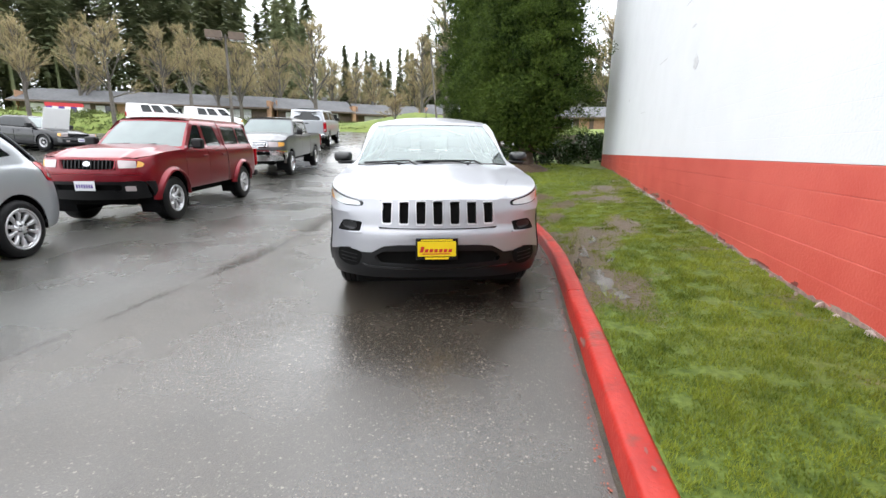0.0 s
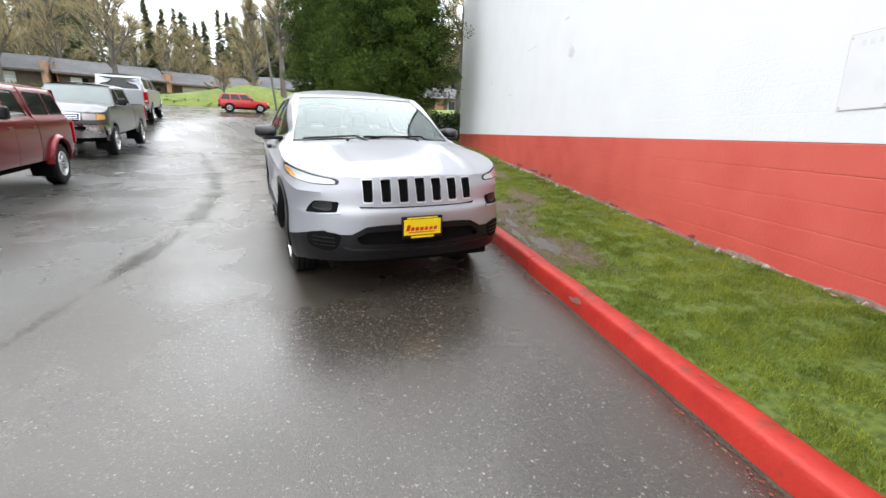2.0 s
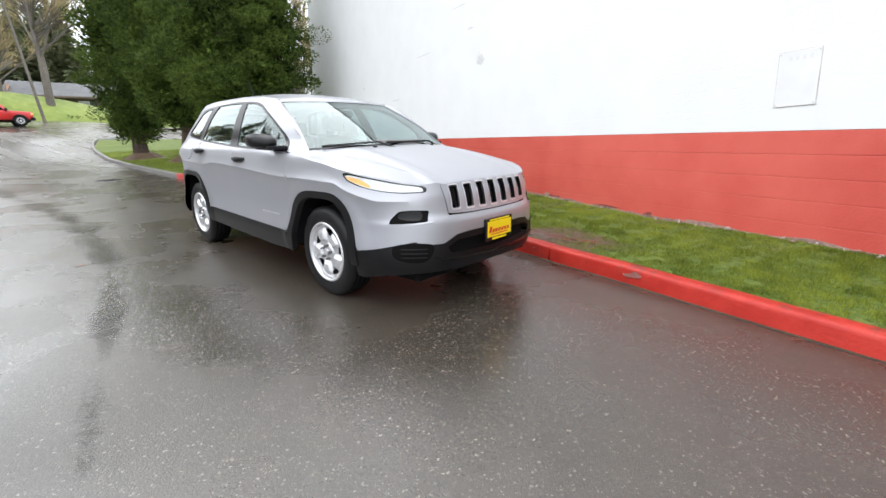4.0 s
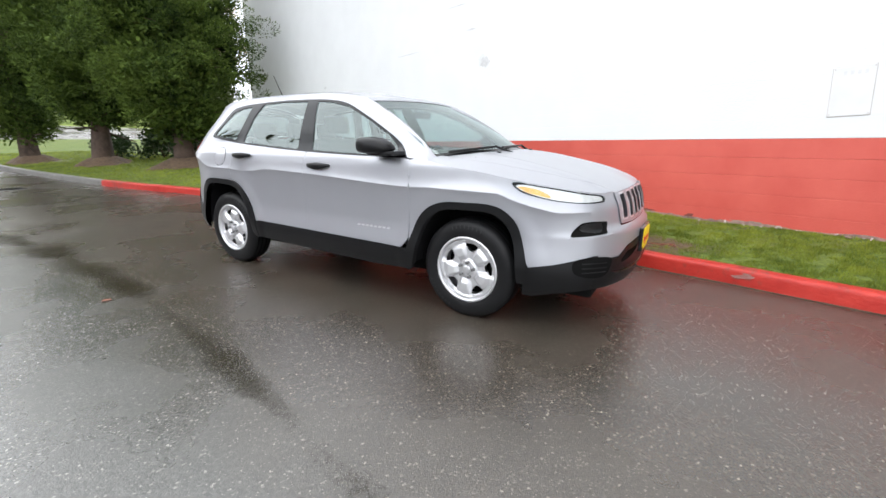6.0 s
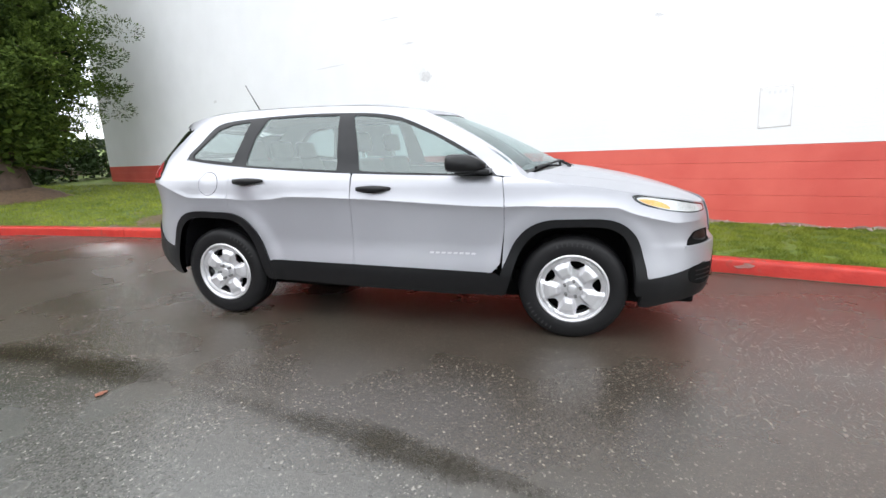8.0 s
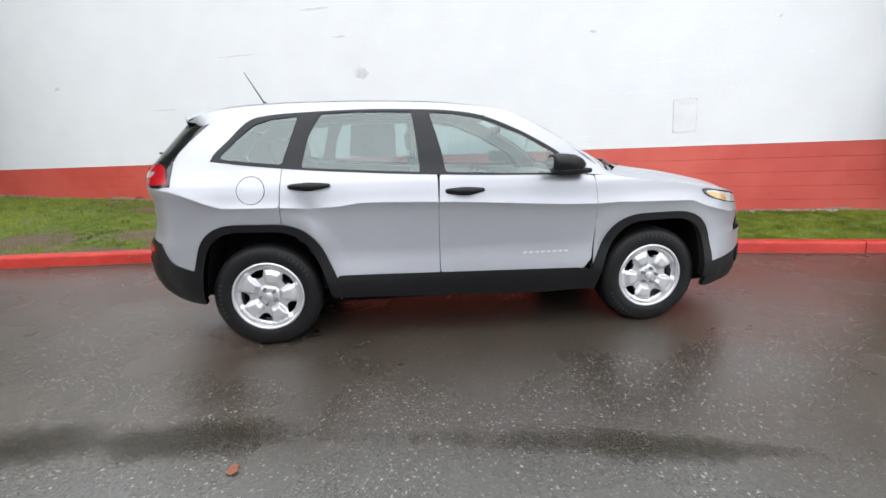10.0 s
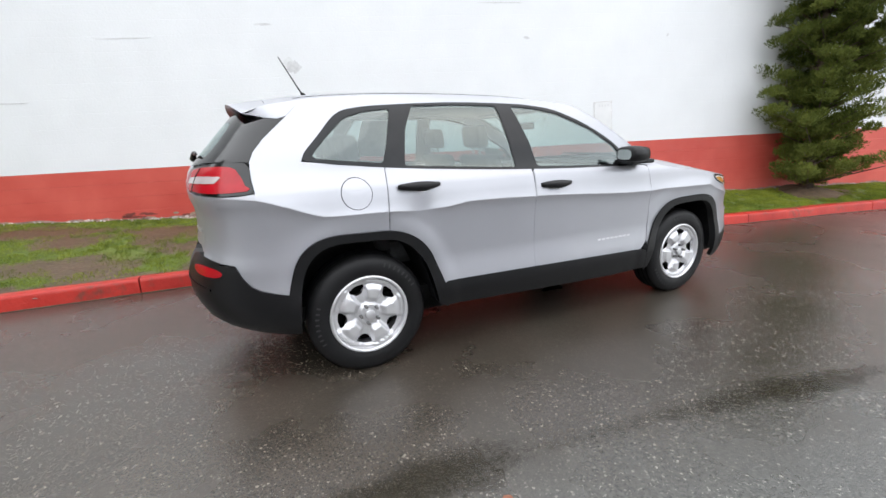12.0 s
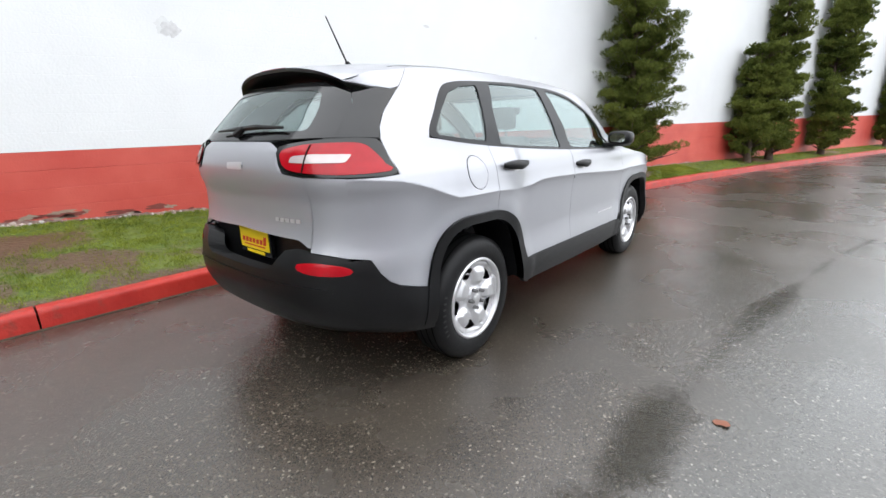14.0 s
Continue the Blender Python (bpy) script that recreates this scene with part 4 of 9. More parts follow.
        sheet("fog_lens", smoothed(lampf, 0.02), front_of(S, 0.006), TRIM, pocket, step=0.03, depth=0.003)
        ledge = [(0.592, 0.667), (0.72, 0.655), (0.812, 0.648), (0.815, 0.640), (0.72, 0.645), (0.592, 0.656)]
        sheet("bumper_ledge", [(sign * a, b) for a, b in ledge], front_of(S, 0.010), SILVER, pocket, step=0.02, depth=0.012)
        scoop = [(sign * a, b) for a, b in [(0.60, 0.50), (0.72, 0.52), (0.80, 0.50), (0.80, 0.42), (0.72, 0.385), (0.63, 0.40)]]
        sc = sheet("bumper_scoop", smoothed(scoop, 0.02), front_of(S, 0.007), DARK, car, step=0.03, depth=0.004)
        for k in range(3):
            z0 = 0.415 + 0.03 * k
            sheet("scoop_slat", [(sign * a, b) for a, b in [(0.64, z0), (0.775, z0 + 0.004), (0.775, z0 + 0.012), (0.64, z0 + 0.008)]], front_of(S, 0.012), TRIM, sc, step=0.05, depth=0.006)
        # lamps at the rear
        ye = lambda x, z: S.half(x, z) - 0.001
        tail = [(0.375, 1.215), (0.50, 1.240), (0.60, 1.248), (ye(-3.28, 1.249), 1.249), (ye(-3.238, 1.235), 1.235), (ye(-3.236, 1.16), 1.16), (ye(-3.232, 1.104), 1.104), (ye(-3.31, 1.092), 1.092), (0.70, 1.088), (0.52, 1.094), (0.42, 1.115), (0.385, 1.16)]
        tail = [(sign * a, b) for a, b in tail]
        tl = sheet("tail_light", smoothed(tail, 0.02), back_of(S, 0.004), GLOSS_BLACK, car, step=0.02, depth=0.02, label="red tail light with clear reversing strip", flip=True)
        tin = [(0.405, 1.20), (0.50, 1.225), (0.60, 1.232), (ye(-3.31, 1.228), 1.228), (ye(-3.275, 1.19), 1.19), (ye(-3.258, 1.14), 1.14), (ye(-3.252, 1.112), 1.112), (0.70, 1.101), (0.53, 1.108), (0.445, 1.125), (0.41, 1.16)]
        sheet("red_lens", smoothed([(sign * a, b) for a, b in tin], 0.02), back_of(S, 0.010), LAMP_RED, tl, step=0.02, depth=0.012, flip=True)
        strip = [(0.46, 1.150), (0.56, 1.148), (0.690, 1.150), (0.695, 1.184), (0.56, 1.186), (0.47, 1.178)]
        sheet("reversing_lens", rounded([(sign * a, b) for a, b in strip], 0.01, 3), back_of(S, 0.014), LAMP_CLEAR, tl, step=0.03, depth=0.004, flip=True)
        sheet("lens_joint", [(sign * a, b) for a, b in [(0.533, 1.104), (0.538, 1.104), (0.538, 1.226), (0.533, 1.226)]], back_of(S, 0.0155), DARK, tl, step=0.03, depth=0.002, flip=True)
        refl = [(0.49, 0.70), (0.58, 0.710), (0.68, 0.700), (0.72, 0.684), (0.722, 0.668), (0.69, 0.655), (0.58, 0.655), (0.50, 0.672)]
        sheet("rear_reflector", smoothed([(sign * a, b) for a, b in refl], 0.02), back_of(S, 0.010), LAMP_RED, car, step=0.03, depth=0.008, flip=True)
        # corner panel of the back
        corner = [(0.535, 1.085), (corner_y, 1.082)] + [(corner_y, z / 100.0) for z in (104, 98, 92, 86, 80, 77, 73)] + [(0.63, 0.742), (0.535, 0.752)]
        sheet("rear_corner", [(sign * a, b) for a, b in corner], back_of(S), SILVER, car, step=0.05, flip=True)
        # black glass wrapping the rear side
        edge_d = [(-3.012, 1.485), (-3.065, 1.440), (-3.105, 1.405), (-3.15, 1.365), (-3.207, 1.30), (-3.231, 1.25)]
        wrap = [(x - 0.004, z) for x, z in edge_d] + [(S.back(y, z) + 0.001, z) for y, z in ((0.60, 1.255), (0.585, 1.32), (0.565, 1.40), (0.53, 1.45))] + [(-3.115, 1.478), (-3.06, 1.470)]
        sheet("rear_side_glass", wrap, side_of(S, sign, 0.001), GLOSS_BLACK, car, step=0.03, flip=flip)
        # silver fin joining the spoiler to the body side
        fin = [(-2.919, SUV_RAIL(-2.919)), (-2.968, 1.529), (-3.016, 1.486), (-3.06, 1.474), (-3.115, 1.482), (-3.16, 1.496), (-3.195, 1.503), (-3.222, 1.507), (-3.20, 1.521), (-3.15, 1.537), (-3.10, SUV_RAIL(-3.10) + 0.002), (-3.0, SUV_RAIL(-3.0))]

        def fin_at(a, b):
            y = S.half(max(a, -3.06), b)
            end = S.half(-3.1, SUV_RAIL(-3.1)) - 0.045
            return Vector((a, sign * (y + (end - y) * smooth(-3.04, -3.23, a) + 0.001), b))
        sheet("spoiler_side", fin, fin_at, SILVER, car, step=0.03, depth=0.03, flip=flip)
        # door handles and mirror
        for hx, hz, owner in ((-2.36, 1.077, rdoor), (-1.36, 1.018, door)):
            yb = S.half(hx, hz)
            bm = bmesh.new()
            rows = [(-0.135, 0.004, 0.012, 0.002), (-0.115, 0.026, 0.018, 0.003), (-0.07, 0.040, 0.023, 0.003), (-0.02, 0.046, 0.029, 0.001), (0.02, 0.046, 0.029, 0.001), (0.07, 0.040, 0.021, 0.004), (0.115, 0.022, 0.014, 0.006), (0.13, 0.003, 0.008, 0.004)]
            rings = []
            for dx, out, hh, dz in rows:
                rings.append([bm.verts.new((hx + dx, sign * (yb - 0.004 + out * k), hz + dz + hh * m)) for k, m in ((0, -0.8), (0.8, -0.9), (1, -0.4), (1, 0.4), (0.8, 0.9), (0, 0.9))])
            for a, b in zip(rings, rings[1:]):
                for i in range(6):
                    bm.faces.new((a[i], a[(i + 1) % 6], b[(i + 1) % 6], b[i]))
            bm.faces.new(rings[0])
            bm.faces.new(rings[-1])
            part("door_handle", bm, TRIM, owner, "black door handle", shade=True)
            cup = [(hx + 0.06 * math.cos(t / 16 * 6.28318), hz - 0.006 + 0.028 * math.sin(t / 16 * 6.28318)) for t in range(16)]
            sheet("handle_cup", cup, side_of(S, sign, 0.0015), BADGE, owner, step=0.05, depth=0.002, flip=flip)
        bm = bmesh.new()
        rings = []
        for dx, w, h in ((-0.130, 0.080, 0.044), (-0.115, 0.092, 0.054), (-0.05, 0.096, 0.058), (0.02, 0.090, 0.053), (0.08, 0.062, 0.036), (0.115, 0.024, 0.014)):
            ring = []
            for t in range(20):
                a = 6.28318 * t / 20
                ca, sa = math.cos(a), math.sin(a)
                ring.append(bm.verts.new((-0.68 + dx, sign * (0.975 - 0.30 * max(0, dx) + w * math.copysign(abs(ca) ** 0.62, ca)), 1.189 - 0.16 * max(0, dx) + h * math.copysign(abs(sa) ** 0.62, sa))))
            rings.append(ring)
        for a, b in zip(rings, rings[1:]):
            for i in range(20):
                bm.faces.new((a[i], a[(i + 1) % 20], b[(i + 1) % 20], b[i]))
        bm.faces.new(rings[0])
        bm.faces.new(rings[-1])
        mir_ob = part("door_mirror", bm, TRIM, car, "black plastic door mirror", shade=True)
        bm = bmesh.new()
        vs = [bm.verts.new((-0.812, sign * (0.967 + 0.062 * math.copysign(abs(math.cos(t / 20 * 6.28318)) ** 0.6, math.cos(t / 20 * 6.28318))), 1.189 + 0.036 * math.copysign(abs(math.sin(t / 20 * 6.28318)) ** 0.6, math.sin(t / 20 * 6.28318)))) for t in range(20)]
        bm.faces.new(vs)
        part("mirror_glass", bm, CHROME, mir_ob)
        bm = boxed(-0.76, -0.535, min(sign * 0.83, sign * 1.0), max(sign * 0.83, sign * 1.0), 1.118, 1.150, 0.012, 2)
        part("mirror_foot", bm, TRIM, mir_ob)
        sailp = [(-0.515, 1.108), (-0.60, 1.172), (-0.625, 1.185), (-0.625, 1.112)]
        sheet("mirror_sail", sailp, side_of(S, sign, 0.004), GLOSS_BLACK, car, step=0.05, flip=flip)
        # name badge as plain bars
        for k in range(8):
            x0 = -0.965 + 0.042 * k
            sheet("door_badge", [(x0, 0.574), (x0 + 0.028, 0.574), (x0 + 0.032, 0.587), (x0 + 0.004, 0.587)], side_of(S, sign, 0.003), BADGE, door, step=0.06, depth=0.003, flip=flip)
        # inner trim
        trim_in = [(-0.50, 1.09), (-0.50, 0.46), (-2.14, 0.46), (-2.28, 0.90), (-3.0, 0.90), (-3.0, 1.215), (-2.5, 1.165), (-1.5, 1.10)]
        sheet("inner_trim", trim_in, side_of(S, sign, -0.075), CABIN_GREY, car, step=0.15, depth=0.002, flip=not flip)

    # price sheet stuck inside the rear window on the kerb side
    sheet("window_sheet", [(-1.80, 1.20), (-2.27, 1.225), (-2.22, 1.525), (-1.80, 1.53)], side_of(S, 1, -0.012), PAPER, car, step=0.1, depth=0.001, flip=True, label="printed paper sheet behind the window")
    # bonnet
    hood_y = curve([(-0.35, 0.735), (0.0, 0.70), (0.3, 0.655), (0.6, 0.575), (0.80, 0.47), (0.9, 0.40)])
    right = [(x / 100.0, -hood_y(x / 100.0)) for x in range(-26, 84, 6)]
    lead = []
    for k in range(-10, 11):
        y = (hood_y(0.855) - 0.004) * k / 10
        z = 0.9
        for _ in range(12):
            z = 0.5 * z + 0.5 * suv_top(S.front(y, z), y)
        lead.append((S.front(y, z) - 0.002, y))
    left = [(x, -y) for x, y in right[::-1]]
    cowl = [(-0.15, 0.55), (-0.07, 0.30), (-0.05, 0.0), (-0.07, -0.30), (-0.15, -0.55)]
    hood = sheet("bonnet", right + lead + left + cowl, lambda a, b: Vector((a, b, suv_top(a, b))), SILVER, car, step=0.05)
    for sy in (-0.33, 0.33):
        x = -0.03
        part("washer_jet", boxed(x - 0.015, x + 0.015, sy - 0.012, sy + 0.012, suv_top(x, sy) - 0.004, suv_top(x, sy) + 0.009, 0.004), TRIM, hood)
    # scuttle and windscreen
    part("scuttle", boxed(-0.40, -0.06, -0.64, 0.64, 1.05, 1.105, 0.01), TRIM, car)

    def screen(a, b):
        """a across, -1 to 1; b up, 0 to 1."""
        s = abs(a)
        bot = Vector((-0.045 - 0.285 * s ** 1.8, a * 0.80, 1.132 - 0.03 * s ** 2))
        top_ = Vector((-0.940 - 0.115 * s ** 2.2, a * 0.625, 1.546 - 0.010 * s ** 2.0))
        p = bot.lerp(top_, b)
        arc = math.sin(math.pi * min(1, max(0, b)))
        p.z += 0.022 * arc * (1 - 0.6 * s * s)
        p.x += 0.060 * arc * s ** 3
        return p
    sheet("windscreen", [(-1, 0), (-0.5, 0), (0, 0), (0.5, 0), (1, 0), (1, 0.5), (1, 1), (0.5, 1), (0, 1), (-0.5, 1), (-1, 1), (-1, 0.5)], screen, SCREEN_GLASS, car, step=0.1, depth=0.003)
    for a0, a1, b0, b1 in ((-0.96, 0.96, -0.02, 0.045),):
        sheet("screen_border", [(a0, b0), (a1, b0), (a1, b1), (a0, b1)], lambda a, b: screen(a, b) + Vector((0.001, 0, 0.002)), GLOSS_BLACK, car, step=0.1, depth=0.003)
    pillar_x = curve([(1.084, -0.30), (1.105, -0.345), (1.17, -0.42), (1.315, -0.62), (1.45, -0.84), (1.548, -1.05)])
    for way in (-1, 1):
        def pillar(u, b):
            """u from the glass to the body side, b up."""
            p, z = screen(way * 0.962, b) + Vector((0.002, 0, 0.003)), 1.088 + 0.460 * b
            e = Vector((pillar_x(z), way * (S.half(pillar_x(z), z) + 0.0015), z))
            mid = (p + e) / 2 + Vector((0.012, way * 0.014, 0.012)) * smooth(0.0, 0.25, b)
            return p * (1 - u) ** 2 + mid * 2 * u * (1 - u) + e * u * u
        sheet("screen_pillar", [(0, 0), (0.5, 0), (1, 0), (1, 0.5), (1, 1), (0.5, 1), (0, 1), (0, 0.5)], pillar, SILVER, car, step=0.05, depth=0.004, flip=way < 0)
    # roof
    def roof(x, v):
        zr, zc = SUV_RAIL(x), SUV_ROOF(x)
        yr = S.half(x, zr)
        lead_x = x + (0.0 if x < -1.2 else 0.115 * (1 - abs(v) ** 2.2) * smooth(-1.25, -1.05, x))
        return Vector((lead_x, v * yr, zr + (zc - zr) * (1 - abs(v) ** 2.3)))
    roof_out = [(-1.05, v / 10) for v in range(-10, 11)] + [(-3.10, v / 10) for v in range(10, -11, -1)]
    rf = sheet("roof", [(u, v) for u, v in roof_out], roof, SILVER, car, step=0.1)
    def header(a, t):
        p, e = screen(0.985 * a, 0.962) + Vector((0.002, 0, 0.003)), roof(-1.085, a * 0.97) + Vector((0, 0, 0.002))
        return p.lerp(e, t) + Vector((0.004, 0, 0.006)) * math.sin(math.pi * t)
    sheet("roof_header", [(v / 10, 0) for v in range(-10, 11)] + [(v / 10, 1) for v in range(10, -11, -1)], header, SILVER, rf, step=0.1, depth=0.003)
    for sy in (-0.86, 0.86):
        sheet("roof_channel", [(-1.2, sy - 0.008), (-1.2, sy + 0.008), (-2.95, sy + 0.008), (-2.95, sy - 0.008)], lambda x, v: roof(x, v) + Vector((0, 0, 0.0015)), TRIM, rf, step=0.1, depth=0.002)
    sheet("headliner", [(-1.15, -0.96), (-1.15, 0.96), (-3.05, 0.96), (-3.05, -0.96)], lambda x, v: roof(x, v) - Vector((0, 0, 0.03)), HEADLINER, car, step=0.2, depth=0.002, flip=True)
    # spoiler over the back window
    def spoil(x, v):
        t = (-3.10 - x) / 0.20
        zr, zc = SUV_RAIL(-3.1), SUV_ROOF(-3.1)
        y = v * (S.half(-3.1, zr) - 0.045 * t * t * abs(v) ** 3)
        return Vector((x + 0.075 * abs(v) ** 3 * t, y, zr + (zc - zr) * (1 - abs(v) ** 2.3) - 0.022 * t - 0.006 * t * t - 0.012 * abs(v) ** 4 * t))
    sp_out = [(-3.103, v / 10) for v in range(-10, 11)] + [(-3.30, v / 10) for v in range(10, -11, -1)]
    sp = sheet("rear_spoiler", sp_out, spoil, SILVER, car, step=0.05, depth=0.016, label="silver roof spoiler with black underside")
    sheet("underside", [(-3.105, -0.985), (-3.105, 0.985), (-3.296, 0.985), (-3.296, -0.985)], lambda x, v: spoil(x, v) - Vector((0, 0, 0.017 + 0.10 * max(0.0, (x + 3.296) / 0.19) ** 0.7)), TRIM, sp, step=0.05, depth=0.002, flip=True)
    sheet("brake_light", [(-3.297, -0.2), (-3.297, 0.2), (-3.278, 0.2), (-3.278, -0.2)], lambda x, v: spoil(x, v) + Vector((-0.001, 0, 0.002)), LAMP_RED, sp, step=0.05, depth=0.01)
    # back: window, tailgate, bumper
    bg = [(0.60, 1.255), (0.585, 1.32), (0.565, 1.40), (0.53, 1.45), (0.44, 1.482), (0.36, 1.51)]
    win_out = bg + [(-y, z) for y, z in bg[::-1]] + [(-0.3, 1.245), (0.0, 1.243), (0.3, 1.245)]
    hole = [(0.47, 1.285), (0.45, 1.38), (0.40, 1.465), (0, 1.485), (-0.40, 1.465), (-0.45, 1.38), (-0.47, 1.285), (0, 1.275)]
    sheet("back_window_frame", win_out, back_of(S, 0.0), GLOSS_BLACK, car, holes=[rounded(hole, 0.03)], step=0.05, flip=True)
    sheet("back_window", rounded(hole, 0.03), back_of(S, -0.003), GLASS_REAR, car, step=0.06, depth=0.002, flip=True)
    tg = [(0.53, 1.082), (0.40, 1.10), (0.37, 1.15), (0.365, 1.205), (0.30, 1.236), (0.0, 1.236), (-0.30, 1.236), (-0.365, 1.205), (-0.37, 1.15), (-0.40, 1.10), (-0.53, 1.082), (-0.53, 0.9), (-0.525, 0.765), (-0.46, 0.80), (0.0, 0.815), (0.46, 0.80), (0.525, 0.765), (0.53, 0.9)]
    gate = sheet("tailgate", rounded(tg, 0.012, 3), back_of(S), SILVER, car, step=0.05, flip=True)
    sheet("tailgate_badge", rounded([(-0.11, 1.108), (0.035, 1.108), (0.035, 1.140), (-0.11, 1.146)], 0.012, 3), back_of(S, 0.005), BADGE, gate, step=0.04, depth=0.005, flip=True)
    for k in range(5):
        y0 = -0.47 + 0.034 * k
        sheet("trim_badge", [(y0, 0.875), (y0 + 0.026, 0.875), (y0 + 0.026, 0.893), (y0, 0.893)], back_of(S, 0.003), BADGE, gate, step=0.06, depth=0.003, flip=True)
    bump = [(0.70, 0.730), (0.62, 0.742), (0.53, 0.750), (0.47, 0.765), (0.40, 0.75), (0.33, 0.665), (0.27, 0.648), (0.0, 0.645), (-0.27, 0.648), (-0.33, 0.665), (-0.40, 0.75), (-0.47, 0.765), (-0.53, 0.750), (-0.62, 0.742), (-0.70, 0.730)] + \
           [(-0.70, z / 100.0) for z in (60, 52, 44, 36)] + [(-0.5, 0.355), (-0.3, 0.37), (0.3, 0.37), (0.5, 0.355)] + [(0.70, z / 100.0) for z in (36, 44, 52, 60)]
    rbump = sheet("rear_bumper", bump, back_of(S, 0.008), TRIM, car, step=0.05, depth=0.09, label="black plastic rear bumper", flip=True)
    sheet("plate_recess", [(0.50, 0.83), (0.50, 0.58), (-0.50, 0.58), (-0.50, 0.83)], lambda a, b: Vector((-3.47, a, b)), TRIM, rbump, step=0.2, depth=0.002, flip=True)
    sheet("step_pad", [(0.50, 0.60), (0.66, 0.59), (0.66, 0.575), (0.50, 0.585), (0, 0.59), (-0.50, 0.585), (-0.66, 0.575), (-0.66, 0.59), (-0.50, 0.60), (0, 0.605)], back_of(S, 0.014), TRIM, rbump, step=0.1, depth=0.01, flip=True)
    dealer_plate(car, (-3.50, 0.0, 0.735), -1)
    # rear wiper
    bm = bmesh.new()
    on = lambda y, z, d: Vector((S.back(y, z) - d, y, z + d * 0.6))
    tube(bm, on(0.0, 1.262, 0.012), on(-0.06, 1.285, 0.022), 0.020, 0.014, 8)
    for y0, y1, z0, z1, r0, r1 in ((0.20, 0.0, 1.275, 1.285, 0.006, 0.010), (0.0, -0.18, 1.285, 1.292, 0.012, 0.014), (-0.18, -0.36, 1.292, 1.288, 0.012, 0.007)):
        tube(bm, on(y0, z0, 0.02), on(y1, z1, 0.02), r0, r1, 6)
    part("rear_wiper", bm, TRIM, car)

    # front: fascia with seven slots, black lower bumper, plate
    topz = []
    for k in range(14, -15, -1):
        y = corner_y * k / 14
        z = 0.9
        for _ in range(14):
            z = 0.5 * z + 0.5 * suv_top(S.front(y, z), y)
        topz.append((y, z))
    low = [(-0.70, 0.525), (-0.60, 0.505), (-0.52, 0.505), (-0.42, 0.56), (-0.30, 0.572), (0.0, 0.575), (0.30, 0.572), (0.42, 0.56), (0.52, 0.505), (0.60, 0.505), (0.70, 0.525)]
    slots = []
    for k in range(-3, 4):
        y = k * 0.131
        sl_ = 0.006 * k
        slots.append(rounded([(y - 0.037 - sl_ * 0.2, 0.897 - 0.003 * abs(k)), (y + 0.037 - sl_ * 0.2, 0.897 - 0.003 * abs(k)), (y + 0.033, 0.725 + 0.003 * abs(k)), (y - 0.033, 0.725 + 0.003 * abs(k))], 0.012, 3))
    fascia = topz + low
    face = sheet("front_fascia", fascia, front_of(S), SILVER, car, holes=slots, step=0.04, depth=0.03)
    frame_out = [(0.480, 0.899), (0.30, 0.907), (0.0, 0.910), (-0.30, 0.907), (-0.480, 0.899), (-0.470, 0.80), (-0.458, 0.704), (-0.30, 0.697), (0.0, 0.694), (0.30, 0.697), (0.458, 0.704), (0.470, 0.80)]
    sheet("grille_frame", rounded(frame_out, 0.012, 2), front_of(S, 0.010), SILVER, face, holes=slots, step=0.04, depth=0.02)
    for s_ in slots:
        c = sum((Vector(p) for p in s_), Vector((0, 0))) / len(s_)
        big = [tuple(c + (Vector(p) - c) * 1.0 + (Vector(p) - c).normalized() * 0.012) for p in s_]
        sheet("grille_surround", big, front_of(S, 0.014), WHEEL_SILVER, face, holes=[s_], step=0.05, depth=0.03)
        sheet("grille_mesh", s_, front_of(S, -0.022), DARK, face, step=0.08, depth=0.002)
    sheet("grille_lip", [(0.46, 0.705), (0.45, 0.692), (0.0, 0.688), (-0.45, 0.692), (-0.46, 0.705), (0.0, 0.700)], front_of(S, 0.006), GLOSS_BLACK, face, step=0.05, depth=0.01)
    lowb = [(0.70, 0.522), (0.60, 0.502), (0.52, 0.502), (0.42, 0.557), (0.30, 0.569), (0.0, 0.572), (-0.30, 0.569), (-0.42, 0.557), (-0.52, 0.502), (-0.60, 0.502), (-0.70, 0.522)] + \
           [(-0.70, z / 100.0) for z in (45, 38, 33, 30)] + [(-0.45, 0.305), (0.0, 0.31), (0.45, 0.305)] + [(0.70, z / 100.0) for z in (30, 33, 38, 45)]
    intake = rounded([(0.50, 0.475), (0.42, 0.52), (0.0, 0.53), (-0.42, 0.52), (-0.50, 0.475), (-0.46, 0.418), (0.0, 0.40), (0.46, 0.418)], 0.02)
    fbump = sheet("front_bumper", lowb, front_of(S, 0.004), TRIM, car, holes=[intake], step=0.05, depth=0.05, label="black plastic front bumper")
    sheet("intake_mesh", intake, front_of(S, -0.045), DARK, fbump, step=0.1, depth=0.002)
    sheet("bumper_lip", [(0.60, 0.415), (0.54, 0.388), (0.0, 0.372), (-0.54, 0.388), (-0.60, 0.415), (-0.52, 0.402), (0.0, 0.386), (0.52, 0.402)], front_of(S, 0.016), GLOSS_BLACK, fbump, step=0.05, depth=0.02)
    dealer_plate(car, (1.008, -0.012, 0.545), 1)
    # wipers on the windscreen
    for a0, a1, b in ((-0.86, -0.30, 0.028), (-0.22, 0.52, 0.03)):
        bm = bmesh.new()
        p, q = screen(a0, b) + Vector((0.02, 0, 0.018)), screen(a1, b + 0.02) + Vector((0.02, 0, 0.018))
        tube(bm, p, q, 0.011, 0.008, 6)
        tube(bm, q, screen(a1 + 0.12, -0.03) + Vector((0.04, 0, 0.0)), 0.009, 0.012, 6)
